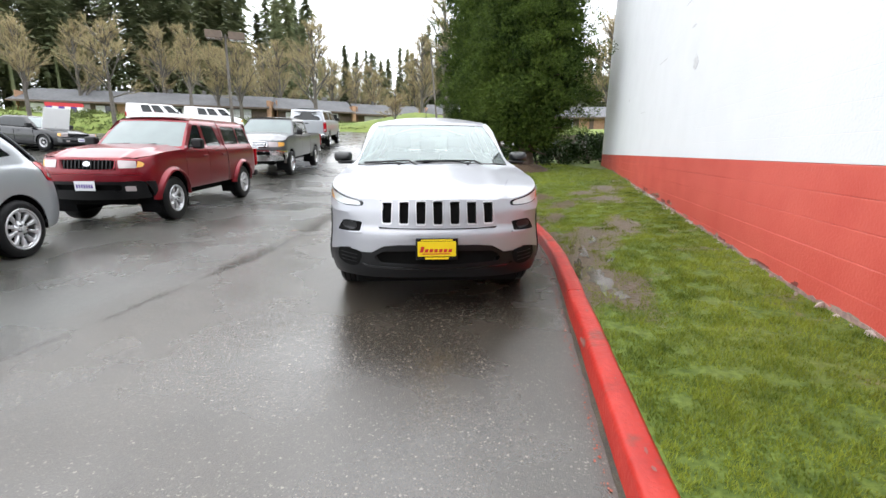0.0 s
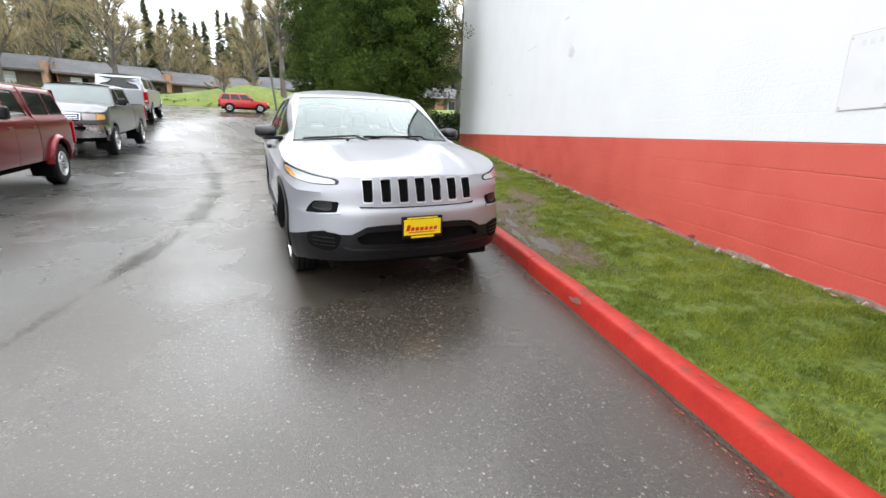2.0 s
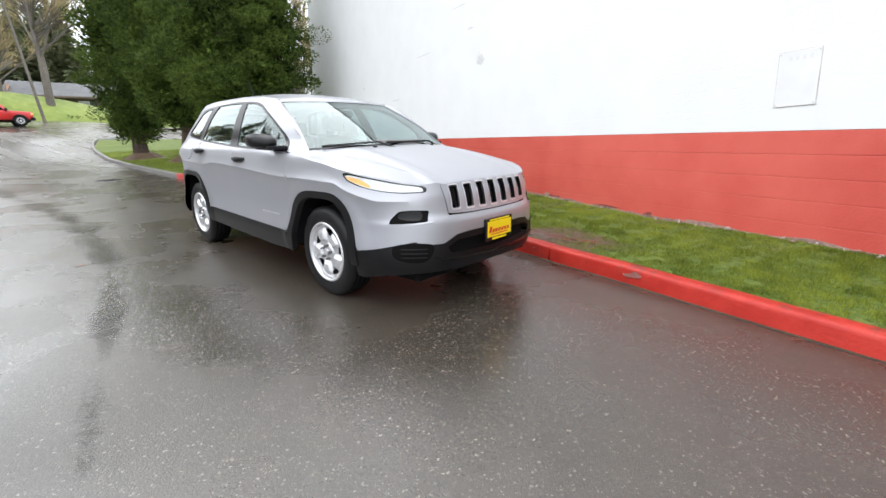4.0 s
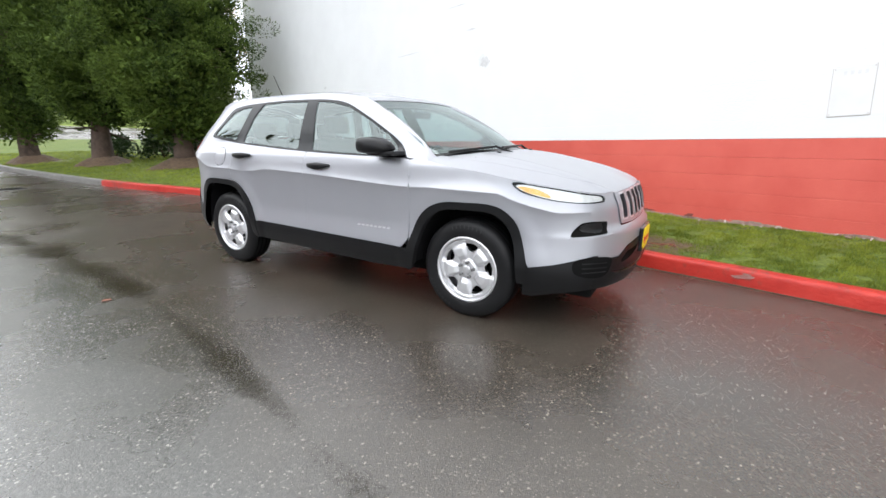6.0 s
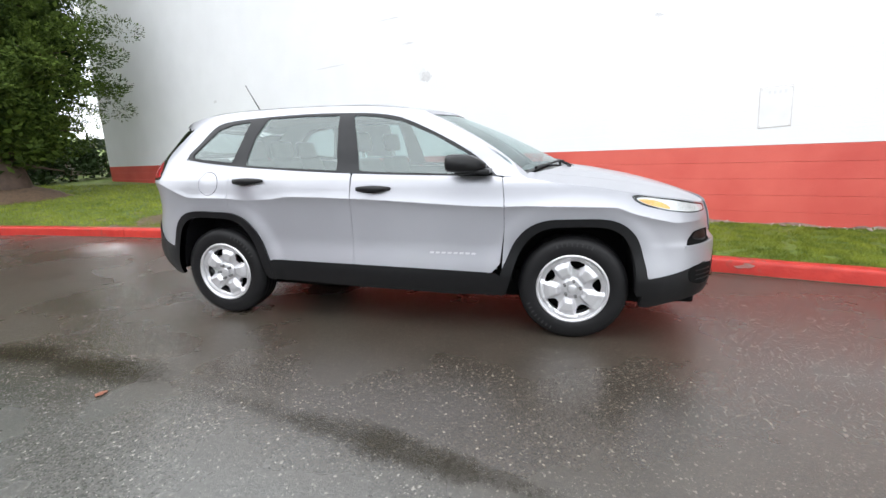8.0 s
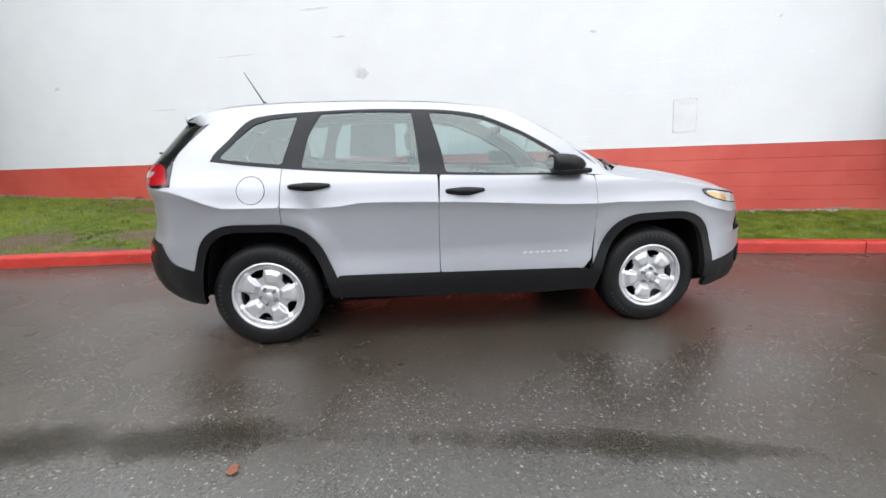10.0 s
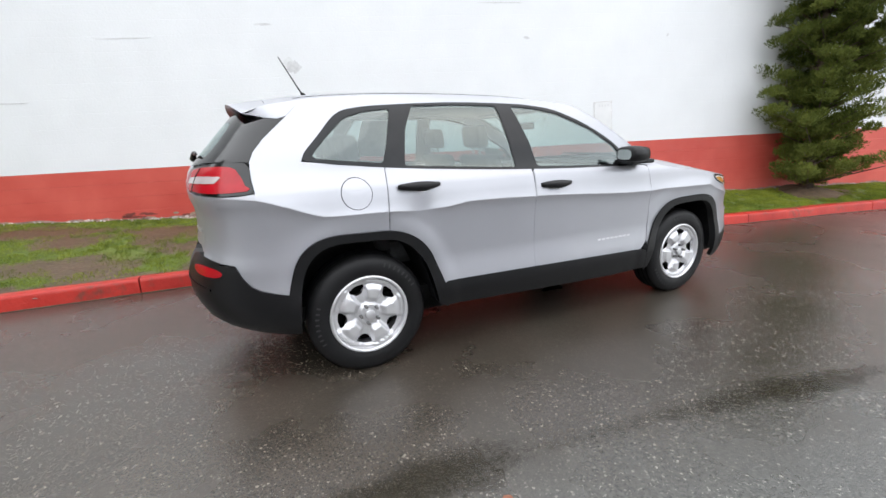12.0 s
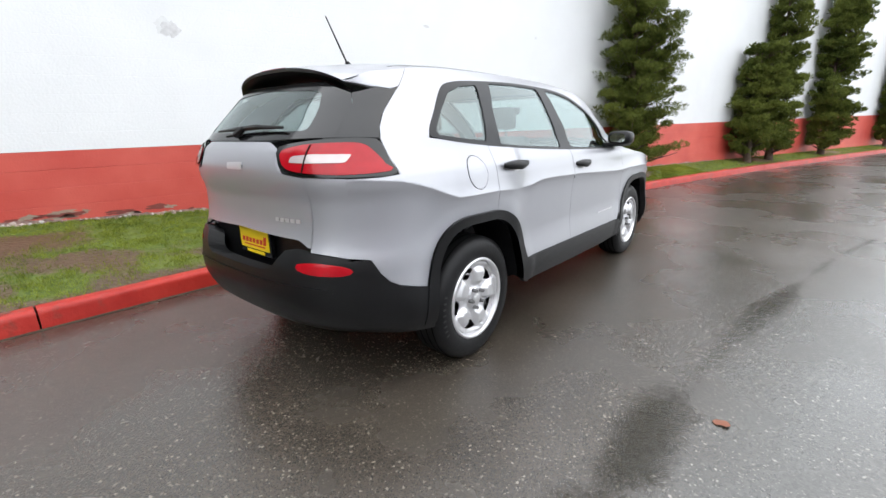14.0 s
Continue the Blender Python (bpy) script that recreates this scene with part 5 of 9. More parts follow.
        part("windscreen_wiper", bm, TRIM, car)
    # aerial
    bm = bmesh.new()
    tube(bm, (-2.80, -0.02, 1.645), (-2.82, -0.02, 1.672), 0.022, 0.012, 10)
    tube(bm, (-2.82, -0.02, 1.670), (-2.945, -0.02, 1.895), 0.0055, 0.0035, 6)
    part("aerial", bm, TRIM, car)
    # underside and inside
    part("underbody", boxed(-3.05, 0.55, -0.58, 0.58, 0.175, 0.40, 0.03), DARK, car)
    part("splash_shield", boxed(0.45, 0.80, -0.66, 0.66, 0.225, 0.345, 0.02), DARK, car)
    part("floor_pan", boxed(-3.30, -0.40, -0.80, 0.80, 0.36, 0.44), DARK, car)
    part("engine_bay", boxed(-0.45, 0.75, -0.52, 0.52, 0.38, 0.82), DARK, car)
    part("front_crossmember", boxed(0.50, 0.84, -0.60, 0.60, 0.30, 0.66), DARK, car)
    part("rear_panel", boxed(-3.40, -3.25, -0.60, 0.60, 0.44, 1.02), DARK, car)
    dash = part("dashboard", boxed(-0.98, -0.35, -0.76, 0.76, 0.78, 1.075, 0.07, 3), CABIN_GREY, car)
    part("instrument_hood", boxed(-0.98, -0.72, 0.18, 0.58, 1.05, 1.115, 0.03, 2), CABIN_GREY, dash)
    bm = bmesh.new()
    cw, nrm = Vector((-1.12, 0.38, 0.98)), Vector((-0.90, 0, 0.44)).normalized()
    qn = nrm.to_track_quat("Z", "Y")
    rings = []
    for i in range(24):
        a = 6.28318 * i / 24
        mid_ = cw + qn @ Vector((0.185 * math.cos(a), 0.185 * math.sin(a), 0))
        out_ = (mid_ - cw).normalized()
        rings.append([bm.verts.new(mid_ + out_ * 0.016 * math.cos(b) + nrm * 0.016 * math.sin(b)) for b in (0, 1.57, 3.14, 4.71)])
    for i in range(24):
        for j in range(4):
            bm.faces.new((rings[i][j], rings[(i + 1) % 24][j], rings[(i + 1) % 24][(j + 1) % 4], rings[i][(j + 1) % 4]))
    for a in (0.0, 3.14, 4.71):
        tube(bm, cw, cw + qn @ Vector((0.18 * math.cos(a), 0.18 * math.sin(a), 0)), 0.03, 0.015, 6)
    part("steering_wheel", bm, CABIN, car, shade=True)
    for sy in (-0.36, 0.36):
        seat(car, -1.45, sy, 0.50)
    for sy in (-0.42, 0.0, 0.42):
        seat(car, -2.42, sy, 0.40, rear=True)
    part("mirror_inside", boxed(-0.97, -0.94, -0.12, 0.12, 1.40, 1.46, 0.015), CABIN, car)
    for x, turn in ((0.0, 0.77), (-2.70, 0.07)):
        for side in (-1, 1):
            build_wheel(car, x, side, turn=turn)
    part("front_axle", tube(bmesh.new(), (0, -0.75, 0.35), (0, 0.75, 0.35), 0.05, 0.05, 8), DARK, car)
    part("rear_axle", tube(bmesh.new(), (-2.7, -0.75, 0.35), (-2.7, 0.75, 0.35), 0.06, 0.06, 8), DARK, car)
    return car


def seat(car, x, y, width, rear=False):
    w = width / 2
    s = part("rear_seat" if rear else "front_seat", boxed(x - 0.05, x + 0.45, y - w, y + w, 0.55, 0.72, 0.05, 2), CABIN, car, shade=False)
    bm = boxed(-0.06, 0.06, y - w * 0.92, y + w * 0.92, 0, 0.58, 0.05, 3)
    for v in bm.verts:
        v.co.x += x - 0.06 - 0.24 * v.co.z
        v.co.z += 0.64
    part("seat_back", bm, CABIN, s, shade=True)
    bm = boxed(-0.045, 0.045, y - 0.13, y + 0.13, 0, 0.16, 0.04, 3)
    for v in bm.verts:
        v.co.x += x - 0.21 - 0.15 * v.co.z
        v.co.z += 1.27 if not rear else 1.22
    head = part("headrest", bm, CABIN, s, shade=True)
    for dy in (-0.05, 0.05):
        part("headrest_post", tube(bmesh.new(), (x - 0.20, y + dy, 1.18), (x - 0.215, y + dy, 1.29), 0.007, 0.007, 6), CHROME, head)
    return s


def dealer_plate(car, at, way):
    """A yellow promotional plate in a black frame; its lettering as plain bars."""
    x, y, z = at
    b = lambda x0, x1, y0, y1, z0, z1, bev=0.0: boxed(x + min(way * x0, way * x1), x + max(way * x0, way * x1), y + y0, y + y1, z + z0, z + z1, bev)
    fr = part("plate_frame", b(-0.02, 0.006, -0.160, 0.160, -0.083, 0.083, 0.004), GLOSS_BLACK, car, "black frame round a yellow dealer plate")
    part("plate_sheet", b(0.004, 0.0095, -0.146, 0.146, -0.055, 0.062, 0.002), YELLOW, fr)
    part("frame_text", b(0.006, 0.0075, -0.09, 0.09, -0.078, -0.062), YELLOW, fr)
    part("frame_text", b(0.006, 0.0075, -0.12, 0.12, 0.067, 0.077), YELLOW, fr)
    for k in range(7):
        h = 0.045 if k == 0 else 0.026
        y0 = (-0.125 + 0.036 * k)
        bm = b(0.009, 0.0108, y0, y0 + 0.026, -0.022, -0.022 + h)
        for v in bm.verts:
            v.co.y += 0.25 * (v.co.z - z) * way
        part("lettering", bm, PLATE_RED, fr)
    part("underline", b(0.009, 0.0106, -0.11, 0.10, -0.038, -0.031), PLATE_RED, fr)


SUV = build_suv()


# ---- trees ----
BARK = material("reddish_bark", (0.045, 0.030, 0.022), 0.9, 0, 0, 9, (0.10, 0.066, 0.05), 0.9, 30)
GREY_BARK = material("grey_bark", (0.085, 0.075, 0.065), 0.9, 0, 0, 6, (0.15, 0.135, 0.115), 0.8, 25)
NEEDLES = leafy(material("dark_conifer_foliage", (0.010, 0.024, 0.006), 0.7, 0, 0, 3.2, (0.105, 0.155, 0.028), island=0.28, spec=0.12, span=0.15), 0.12)
PINE = leafy(material("bluish_pine_foliage", (0.028, 0.048, 0.010), 0.7, 0, 0, 3.5, (0.185, 0.21, 0.045), island=0.4, spec=0.12), 0.3)
SHRUB = material("dark_shrub_leaves", (0.016, 0.034, 0.012), 0.5, 0, 0, 4.0, (0.045, 0.075, 0.022), island=0.5, spec=0.2)
# foliage colours raised to stand in for the paleness of distance haze
FOREST = leafy(material("haze_paled_fir_foliage", (0.105, 0.140, 0.075), 0.85, 0, 0, 0.25, (0.27, 0.28, 0.15), island=0.7), 0.5)
TWIGS = leafy(material("bare_brown_twigs", (0.27, 0.205, 0.115), 0.9, 0, 0, 0.8, (0.44, 0.38, 0.21), island=0.4), 0.3)


def leaf_cloud(rng, verts, faces, centre, size, count, leaf, limit=None, droop=0.0, wide=1.0, shell=0.12):
    """A loose puff of small pointed leaves round a centre."""
    cx, cy, cz = centre
    for _ in range(count):
        while True:
            a, b, c = rng.uniform(-1, 1), rng.uniform(-1, 1), rng.uniform(-1, 1)
            q = a * a + b * b + c * c
            if shell < q < 1:
                break
        x, y, z = cx + a * size[0], cy + b * size[1], cz + c * size[2]
        d = Vector((a + rng.uniform(-.8, .8), b + rng.uniform(-.8, .8), c * 0.6 + 0.35 - droop + rng.uniform(-.5, .5))).normalized()
        s = d.cross(Vector((rng.uniform(-1, 1), rng.uniform(-1, 1), rng.uniform(-1, 1))))
        if s.length < 0.05:
            continue
        s = s.normalized() * leaf * wide * rng.uniform(0.28, 0.5)
        d *= leaf * rng.uniform(0.8, 1.6)
        p = Vector((x, y, z))
        quad = [p, p + d * 0.5 + s, p + d, p + d * 0.5 - s]
        if limit is not None and any(v.x > limit for v in quad):
            continue
        k = len(verts)
        verts.extend(quad)
        faces.append((k, k + 1, k + 2, k + 3))


def trunk_mesh(bm, base, top, r0, r1, rng, bends=5, n=10, flare=1.5):
    pts = [Vector(base)]
    for i in range(1, bends + 1):
        t = i / bends
        p = Vector(base).lerp(Vector(top), t) + Vector((rng.uniform(-1, 1), rng.uniform(-1, 1), 0)) * r0 * 0.35 * (0 if i == bends else 1)
        pts.append(p)
    rings = []
    for i, p in enumerate(pts):
        r = r0 + (r1 - r0) * i / bends
        if i == 0:
            r *= flare
        rings.append([bm.verts.new(p + Vector((math.cos(6.2832 * k / n), math.sin(6.2832 * k / n), 0)) * r * (1 + 0.15 * rng.uniform(-1, 1))) for k in range(n)])
    for a, b in zip(rings, rings[1:]):
        for k in range(n):
            bm.faces.new((a[k], a[(k + 1) % n], b[(k + 1) % n], b[k]))
    return pts


def big_conifer(x, y, height, radius, bottom, seed, label, dense=1.0):
    """A tall dense evergreen with lobed foliage from near the ground."""
    rng = random.Random(seed)
    z0 = (verge_z(x, y) if y < 37 else ground_z(x, y)) + 0.20
    tree = tagged(new("conifer"), label, "tree", "row of tall evergreens")
    tree.location = (x, y, z0)
    bm = bmesh.new()
    trunk_mesh(bm, (0, 0, -0.15), (0.1, 0, height * 0.96), 0.25, 0.02, rng, 9, 14, 1.3)
    part("trunk", bm, BARK, tree, shade=True)
    verts, faces = [], []
    limb = bmesh.new()
    for i in range(26):
        a, z = rng.random() * 6.283, bottom * 0.6 + rng.random() * (height * 0.4)
        r = radius * rng.uniform(0.35, 0.7)
        tube(limb, (0, 0, z), (r * math.cos(a), r * math.sin(a), z + rng.uniform(-0.5, 0.3)), 0.045, 0.012, 5, False)
    part("limb_work", limb, BARK, tree)
    env = lambda a, t: radius * (1 - 0.9 * t ** 2.2) * smooth(-0.16, 0.26, t) * (0.90 + 0.12 * math.sin(3 * a + t * height * 1.1 + seed) + 0.10 * math.sin(7 * a - t * height * 2.3))
    for i in range(int(17 * dense * height)):
        t, a = rng.random(), rng.random() * 6.283
        r = env(a, t) * rng.uniform(0.30, 0.62)
        leaf_cloud(rng, verts, faces, (r * math.cos(a), r * math.sin(a), bottom + (height - bottom) * t), (0.7, 0.7, 0.6), 170, 0.16, wide=0.8)
    lobes = int(15 * dense * height)
    for i in range(lobes):
        t = (i + rng.random()) / lobes
        a = i * 2.399963 + rng.uniform(-0.3, 0.3)
        r = env(a, t) * rng.uniform(0.86, 1.06)
        s = rng.uniform(0.50, 0.82)
        z = bottom + (height - bottom) * t
        for k in range(3):
            c = Vector((r * math.cos(a), r * math.sin(a), z)) + Vector((rng.uniform(-1, 1), rng.uniform(-1, 1), rng.uniform(-0.5, 0.5))) * s * 0.55
            leaf_cloud(rng, verts, faces, c, (s * 0.58, s * 0.58, s * 0.34), 190, 0.075, wide=0.5, shell=0.35)
    tagged(mesh_object("crown", verts, faces, NEEDLES, tree), kind="stuff")
    return tree


big_conifer(-1.1, 17.0, 9.6, 2.3, 1.0, 1, "tall dense dark green evergreen tree on the verge", 1.5)
big_conifer(-2.9, 20.8, 13.0, 2.1, 1.3, 2, "tall dense dark green evergreen tree on the verge")
big_conifer(-4.9, 24.9, 13.5, 1.9, 0.9, 3, "tall dense dark green evergreen tree on the verge", 0.8)

MULCH = material("brown_bark_mulch", (0.060, 0.036, 0.022), 0.9, 0, 0.5, 14, (0.13, 0.085, 0.050), bump=0.8, bump_scale=40)


def mulch_ring(x, y, radius, seed, height=0.27):
    """A low ragged mound of bark round the foot of a tree."""
    rng = random.Random(seed)
    bm = bmesh.new()
    rings = []
    for i in range(9):
        f = i / 8
        ring = []
        for k in range(36):
            a = 6.28318 * k / 36
            r = radius * f * (1 + 0.10 * math.sin(3 * a + seed) + 0.06 * math.sin(8 * a) + 0.03 * rng.uniform(-1, 1))
            px, py = x + r * math.cos(a), y + r * math.sin(a)
            ring.append(bm.verts.new((px, py, verge_z(px, py) - 0.03 + height * (1 - smooth(0.25, 1.0, f)) + 0.012 * rng.uniform(-1, 1) + 0.045 * (1 - f))))
        rings.append(ring)
    for a, b in zip(rings, rings[1:]):
        for k in range(36):
            bm.faces.new((a[k], a[(k + 1) % 36], b[(k + 1) % 36], b[k]))
    ob = part("mulch_mound", bm, MULCH, None, shade=True)
    return tagged(ob, "low mound of brown bark mulch round an evergreen trunk", "mulch", "mulch round the evergreens")


mulch_ring(-1.1, 17.0, 1.15, 5)
mulch_ring(-2.9, 20.8, 1.0, 6)
mulch_ring(-4.9, 24.9, 0.95, 7)


def wall_pine(x, y, height, radius, seed, label, fine=1.0):
    """A ragged pine close against the wall: level tiers of branches, each a spray of needle tufts."""
    rng = random.Random(seed)
    z0 = verge_z(x, y)
    tree = tagged(new("pine_tree"), label, "tree", "pines along the wall")
    tree.location = (x, y, z0)
    bm = bmesh.new()
    trunk_mesh(bm, (0, 0, -0.1), (0.08, 0.1, height), 0.085, 0.015, rng, 8, 8)
    part("trunk", bm, BARK, tree, shade=True)
    verts, faces, limb = [], [], bmesh.new()
    wall = WALL_X - x - 0.03
    z = 0.36
    while z < height + 0.1:
        t = z / height
        for i in range(12):
            a = rng.random() * 6.283
            lobe = 0.92 + 0.55 * noise.noise(Vector((1.1 * math.cos(a) + seed, 1.1 * math.sin(a), z * 0.8)))
            r = radius * (0.92 - 0.45 * t ** 1.6) * max(0.35, lobe) * rng.uniform(0.5, 1.0) * (0.75 + 0.25 * smooth(0.0, 0.16, t))
            if math.cos(a) * r > wall - 0.12:
                r = max(0.2, (wall - 0.12) / math.cos(a))
            root = Vector((0.02 * t, 0.02 * t, max(0.08, min(height - 0.05, z - 0.22))))
            end = Vector((r * math.cos(a), r * math.sin(a), z + rng.uniform(-0.05, 0.07) + 0.10 * r))
            tube(limb, root, end, 0.016, 0.006, 4, False)
            for k in range(1 + int(r > 0.4) + int(r > 0.75)):
                c = end.lerp(root, 0.40 * k) + Vector((rng.uniform(-0.06, 0.06), rng.uniform(-0.06, 0.06), rng.uniform(0.0, 0.08)))
                w = rng.uniform(0.16, 0.25)
                for j in range(3):
                    cc = c + Vector((rng.uniform(-1, 1) * w * 0.55, rng.uniform(-1, 1) * w * 0.55, rng.uniform(-0.2, 0.4) * w))
                    leaf_cloud(rng, verts, faces, cc, (w * 0.58, w * 0.58, w * 0.34), int(125 * fine), 0.050 / fine ** 0.5, wall, wide=0.36 / fine ** 0.8, droop=-0.45, shell=0.3)
        z += rng.uniform(0.20, 0.33)
    part("branch_work", limb, BARK, tree)
    tagged(mesh_object("crown", verts, faces, PINE, tree), kind="stuff")
    return tree


mulch_ring(1.45, -1.38, 0.62, 8, 0.09)
wall_pine(1.47, -1.38, 5.6, 1.27, 11, "ragged dark pine standing close to the painted wall")
wall_pine(1.4, -7.0, 3.0, 0.98, 12, "short bushy pine standing close to the painted wall", 0.6)
wall_pine(1.4, -8.4, 5.8, 0.66, 15, "ragged dark pine standing close to the painted wall", 0.55)
wall_pine(1.4, -12.6, 6.0, 0.95, 13, "ragged dark pine standing close to the painted wall", 0.5)
wall_pine(1.45, -20.5, 5.0, 1.1, 14, "ragged dark pine standing close to the painted wall", 0.4)


def shrub(x, y, rx, ry, h, seed, label="dark green clipped shrub by the wall's end"):
    rng = random.Random(seed)
    z0 = verge_z(x, y) if y < 37 else ground_z(x, y)
    bush = tagged(new("shrub"), label, "shrub", "shrubs by the wall")
    bush.location = (x, y, z0)
    bm = bmesh.new()
    for i in range(6):
        a = rng.random() * 6.283
        tube(bm, (0, 0, -0.05), (rx * 0.5 * math.cos(a), ry * 0.5 * math.sin(a), h * 0.6), 0.02, 0.008, 5, False)
    part("stems", bm, BARK, bush)
    verts, faces = [], []
    for i in range(int(60 * rx * ry * h) + 30):
        a, t = rng.random() * 6.283, rng.random()
        r = math.sqrt(max(0.0, 1 - (t * 0.9) ** 3)) * rng.uniform(0.55, 0.98)
        leaf_cloud(rng, verts, faces, (rx * r * math.cos(a), ry * r * math.sin(a), 0.1 + (h - 0.2) * t), (0.2, 0.2, 0.16), 24, 0.11)
    tagged(mesh_object("foliage", verts, faces, SHRUB, bush), kind="stuff")


for i, (x, y, rx, ry, h) in enumerate(((0.2, 21.3, 0.9, 0.7, 1.15), (1.5, 21.6, 0.9, 0.8, 1.35), (-0.9, 22.0, 0.8, 0.6, 1.0), (2.7, 21.8, 0.8, 0.8, 1.4), (-2.4, 23.5, 0.7, 0.7, 0.9))):
    shrub(x, y, rx, ry, h, 40 + i)


def bare_tree(x, y, z, height, spread, seed, mat, label, name="bare_tree"):
    """A leafless deciduous tree: trunk, limbs and a haze of fine twigs."""
    rng = random.Random(seed)
    tree = tagged(new(name), label, "tree", "bare trees before the houses")
    tree.location = (x, y, z)
    bm = bmesh.new()
    tube(bm, (0, 0, -0.2), (0, 0, height * 0.3), height * 0.022, height * 0.017, 7)
    limbs, verts, faces = bmesh.new(), [], []

    def grow(p, d, length, r, level):
        q = p + d * length
        if level < 3:
            tube(limbs, p, q, r, r * 0.5, 4 if level else 6, False)
        else:
            s = d.cross(Vector((rng.uniform(-1, 1), rng.uniform(-1, 1), rng.uniform(-1, 1)))).normalized() * r
            k = len(verts)
            verts.extend([p - s, p + s, q])
            faces.append((k, k + 1, k + 2))
        if level == 4:
            return
        for i in range((24, 6, 6, 6)[level]):
            f = rng.uniform(0.12, 1.0) if level == 0 else rng.uniform(0.25, 1.0)
            e = (d * (0.55 if level == 0 else 1.0) + Vector((rng.uniform(-1, 1), rng.uniform(-1, 1), rng.uniform(-0.4, 0.8))) * (spread if level == 0 else 0.7)).normalized()
            reach = height * (0.34 - 0.22 * f) * rng.uniform(0.7, 1.2) if level == 0 else length * rng.uniform(0.42, 0.68)
            grow(p + d * length * f, e, reach, max(0.017, r * 0.45), level + 1)
    grow(Vector((0, 0, height * 0.14)), Vector((rng.uniform(-0.05, 0.05), rng.uniform(-0.05, 0.05), 1)).normalized(), height * 0.70, height * 0.016, 0)
    part("trunk", bm, GREY_BARK, tree)
    part("limb_work", limbs, GREY_BARK, tree)
    tagged(mesh_object("twig_haze", verts, faces, mat, tree), kind="stuff")


def polar(az, dist):
    """Plan position at an azimuth left of north, seen from the start of the walk."""
    return -math.sin(radians(az)) * dist, math.cos(radians(az)) * dist


BANK_Z = 3.7
for i, (az, dist, h, sp) in enumerate(((50.6, 56, 10, 0.75), (43.5, 54, 9.5, 0.28), (57.0, 52, 8.0, 0.3), (38.5, 60, 11, 0.7), (40.8, 62, 10, 0.7), (30.2, 56, 12.5, 0.6), (34, 68, 12, 0.7),
                                       (28, 70, 11, 0.8), (25.5, 72, 11, 0.8), (20.5, 54, 5.0, 0.8), (46, 70, 13, 0.7), (53, 70, 12, 0.7), (23, 74, 11, 0.8), (18.0, 76, 11, 0.8), (36, 74, 13, 0.7))):
    x, y = polar(az, dist)
    bare_tree(x, y, BANK_Z - 0.3, h, sp, 60 + i, TWIGS, "leafless brown tree on the bank before the houses")
bare_tree(-14.2, 56.5, BANK_Z + 0.4, 17, 0.75, 97, TWIGS, "tall leafless tree on the bank before the houses")
bare_tree(-18.5, 60.0, BANK_Z + 0.2, 13, 0.8, 98, TWIGS, "leafless brown tree on the bank before the houses")
bare_tree(3.2, 30.0, verge_z(3.2, 30.0), 9.5, 0.8, 95, TWIGS, "leafless pale tree behind the evergreens")


def build_forest():
    """Distant fir wood behind the houses, paled in colour for haze."""
    rng = random.Random(21)
    verts, faces = [], []
    for k_ in range(470):
        az = rng.uniform(-14, 75) if k_ < 400 else rng.uniform(-2, 17)
        tall = smooth(27, 34, az)
        dist = rng.uniform(84, 128) if tall > 0.3 else rng.uniform(105, 150)
        h = rng.uniform(22, 36) if tall > 0.3 else rng.uniform(13, 22)
        if k_ >= 400:
            h += 6
        if 34 < az < 41 and rng.random() < 0.45:
            h *= 0.6
        x, y = polar(az, dist)
        z = BANK_Z + 1.0
        w = h * rng.uniform(0.13, 0.19)
        clear = rng.uniform(0.05, 0.35)
        for k in range(4):
            a = k * 1.571
            i0 = len(verts)
            verts.extend([(x + 0.3 * math.cos(a), y + 0.3 * math.sin(a), z - 1), (x + 0.3 * math.cos(a + 1.57), y + 0.3 * math.sin(a + 1.57), z - 1), (x, y, z + h * 0.9)])
            faces.append((i0, i0 + 1, i0 + 2))
        n = 230 if tall > 0.3 else 170
        for i in range(n):
            t = clear + (1 - clear) * (i / n)
            r = (w * (1 - t) ** 0.75 + 0.15) * rng.uniform(0.55, 1.2)
            a = rng.random() * 6.283
            zz, fall = z + h * t, rng.uniform(0.15, 0.55)
            for k in range(3):
                q = r * (k + rng.uniform(0.4, 1.3)) / 3
                b = a + rng.uniform(-0.35, 0.35)
                px, py, pz = x + q * math.cos(b), y + q * math.sin(b), zz - q * fall + rng.uniform(-0.25, 0.25)
                u, s = rng.uniform(0.4, 1.0), rng.uniform(0.16, 0.42)
                cb, sb = math.cos(b), math.sin(b)
                i0 = len(verts)
                verts.extend([(px - u * cb, py - u * sb, pz + 0.25 * u), (px - s * sb, py + s * cb, pz - 0.1), (px + u * cb, py + u * sb, pz - 0.45 * u), (px + s * sb, py - s * cb, pz - 0.1)])
                faces.append((i0, i0 + 1, i0 + 2, i0 + 3))
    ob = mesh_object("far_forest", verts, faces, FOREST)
    tagged(ob, "distant wood of tall firs behind the houses, haze put into its pale colour", "forest", kind="stuff")


build_forest()


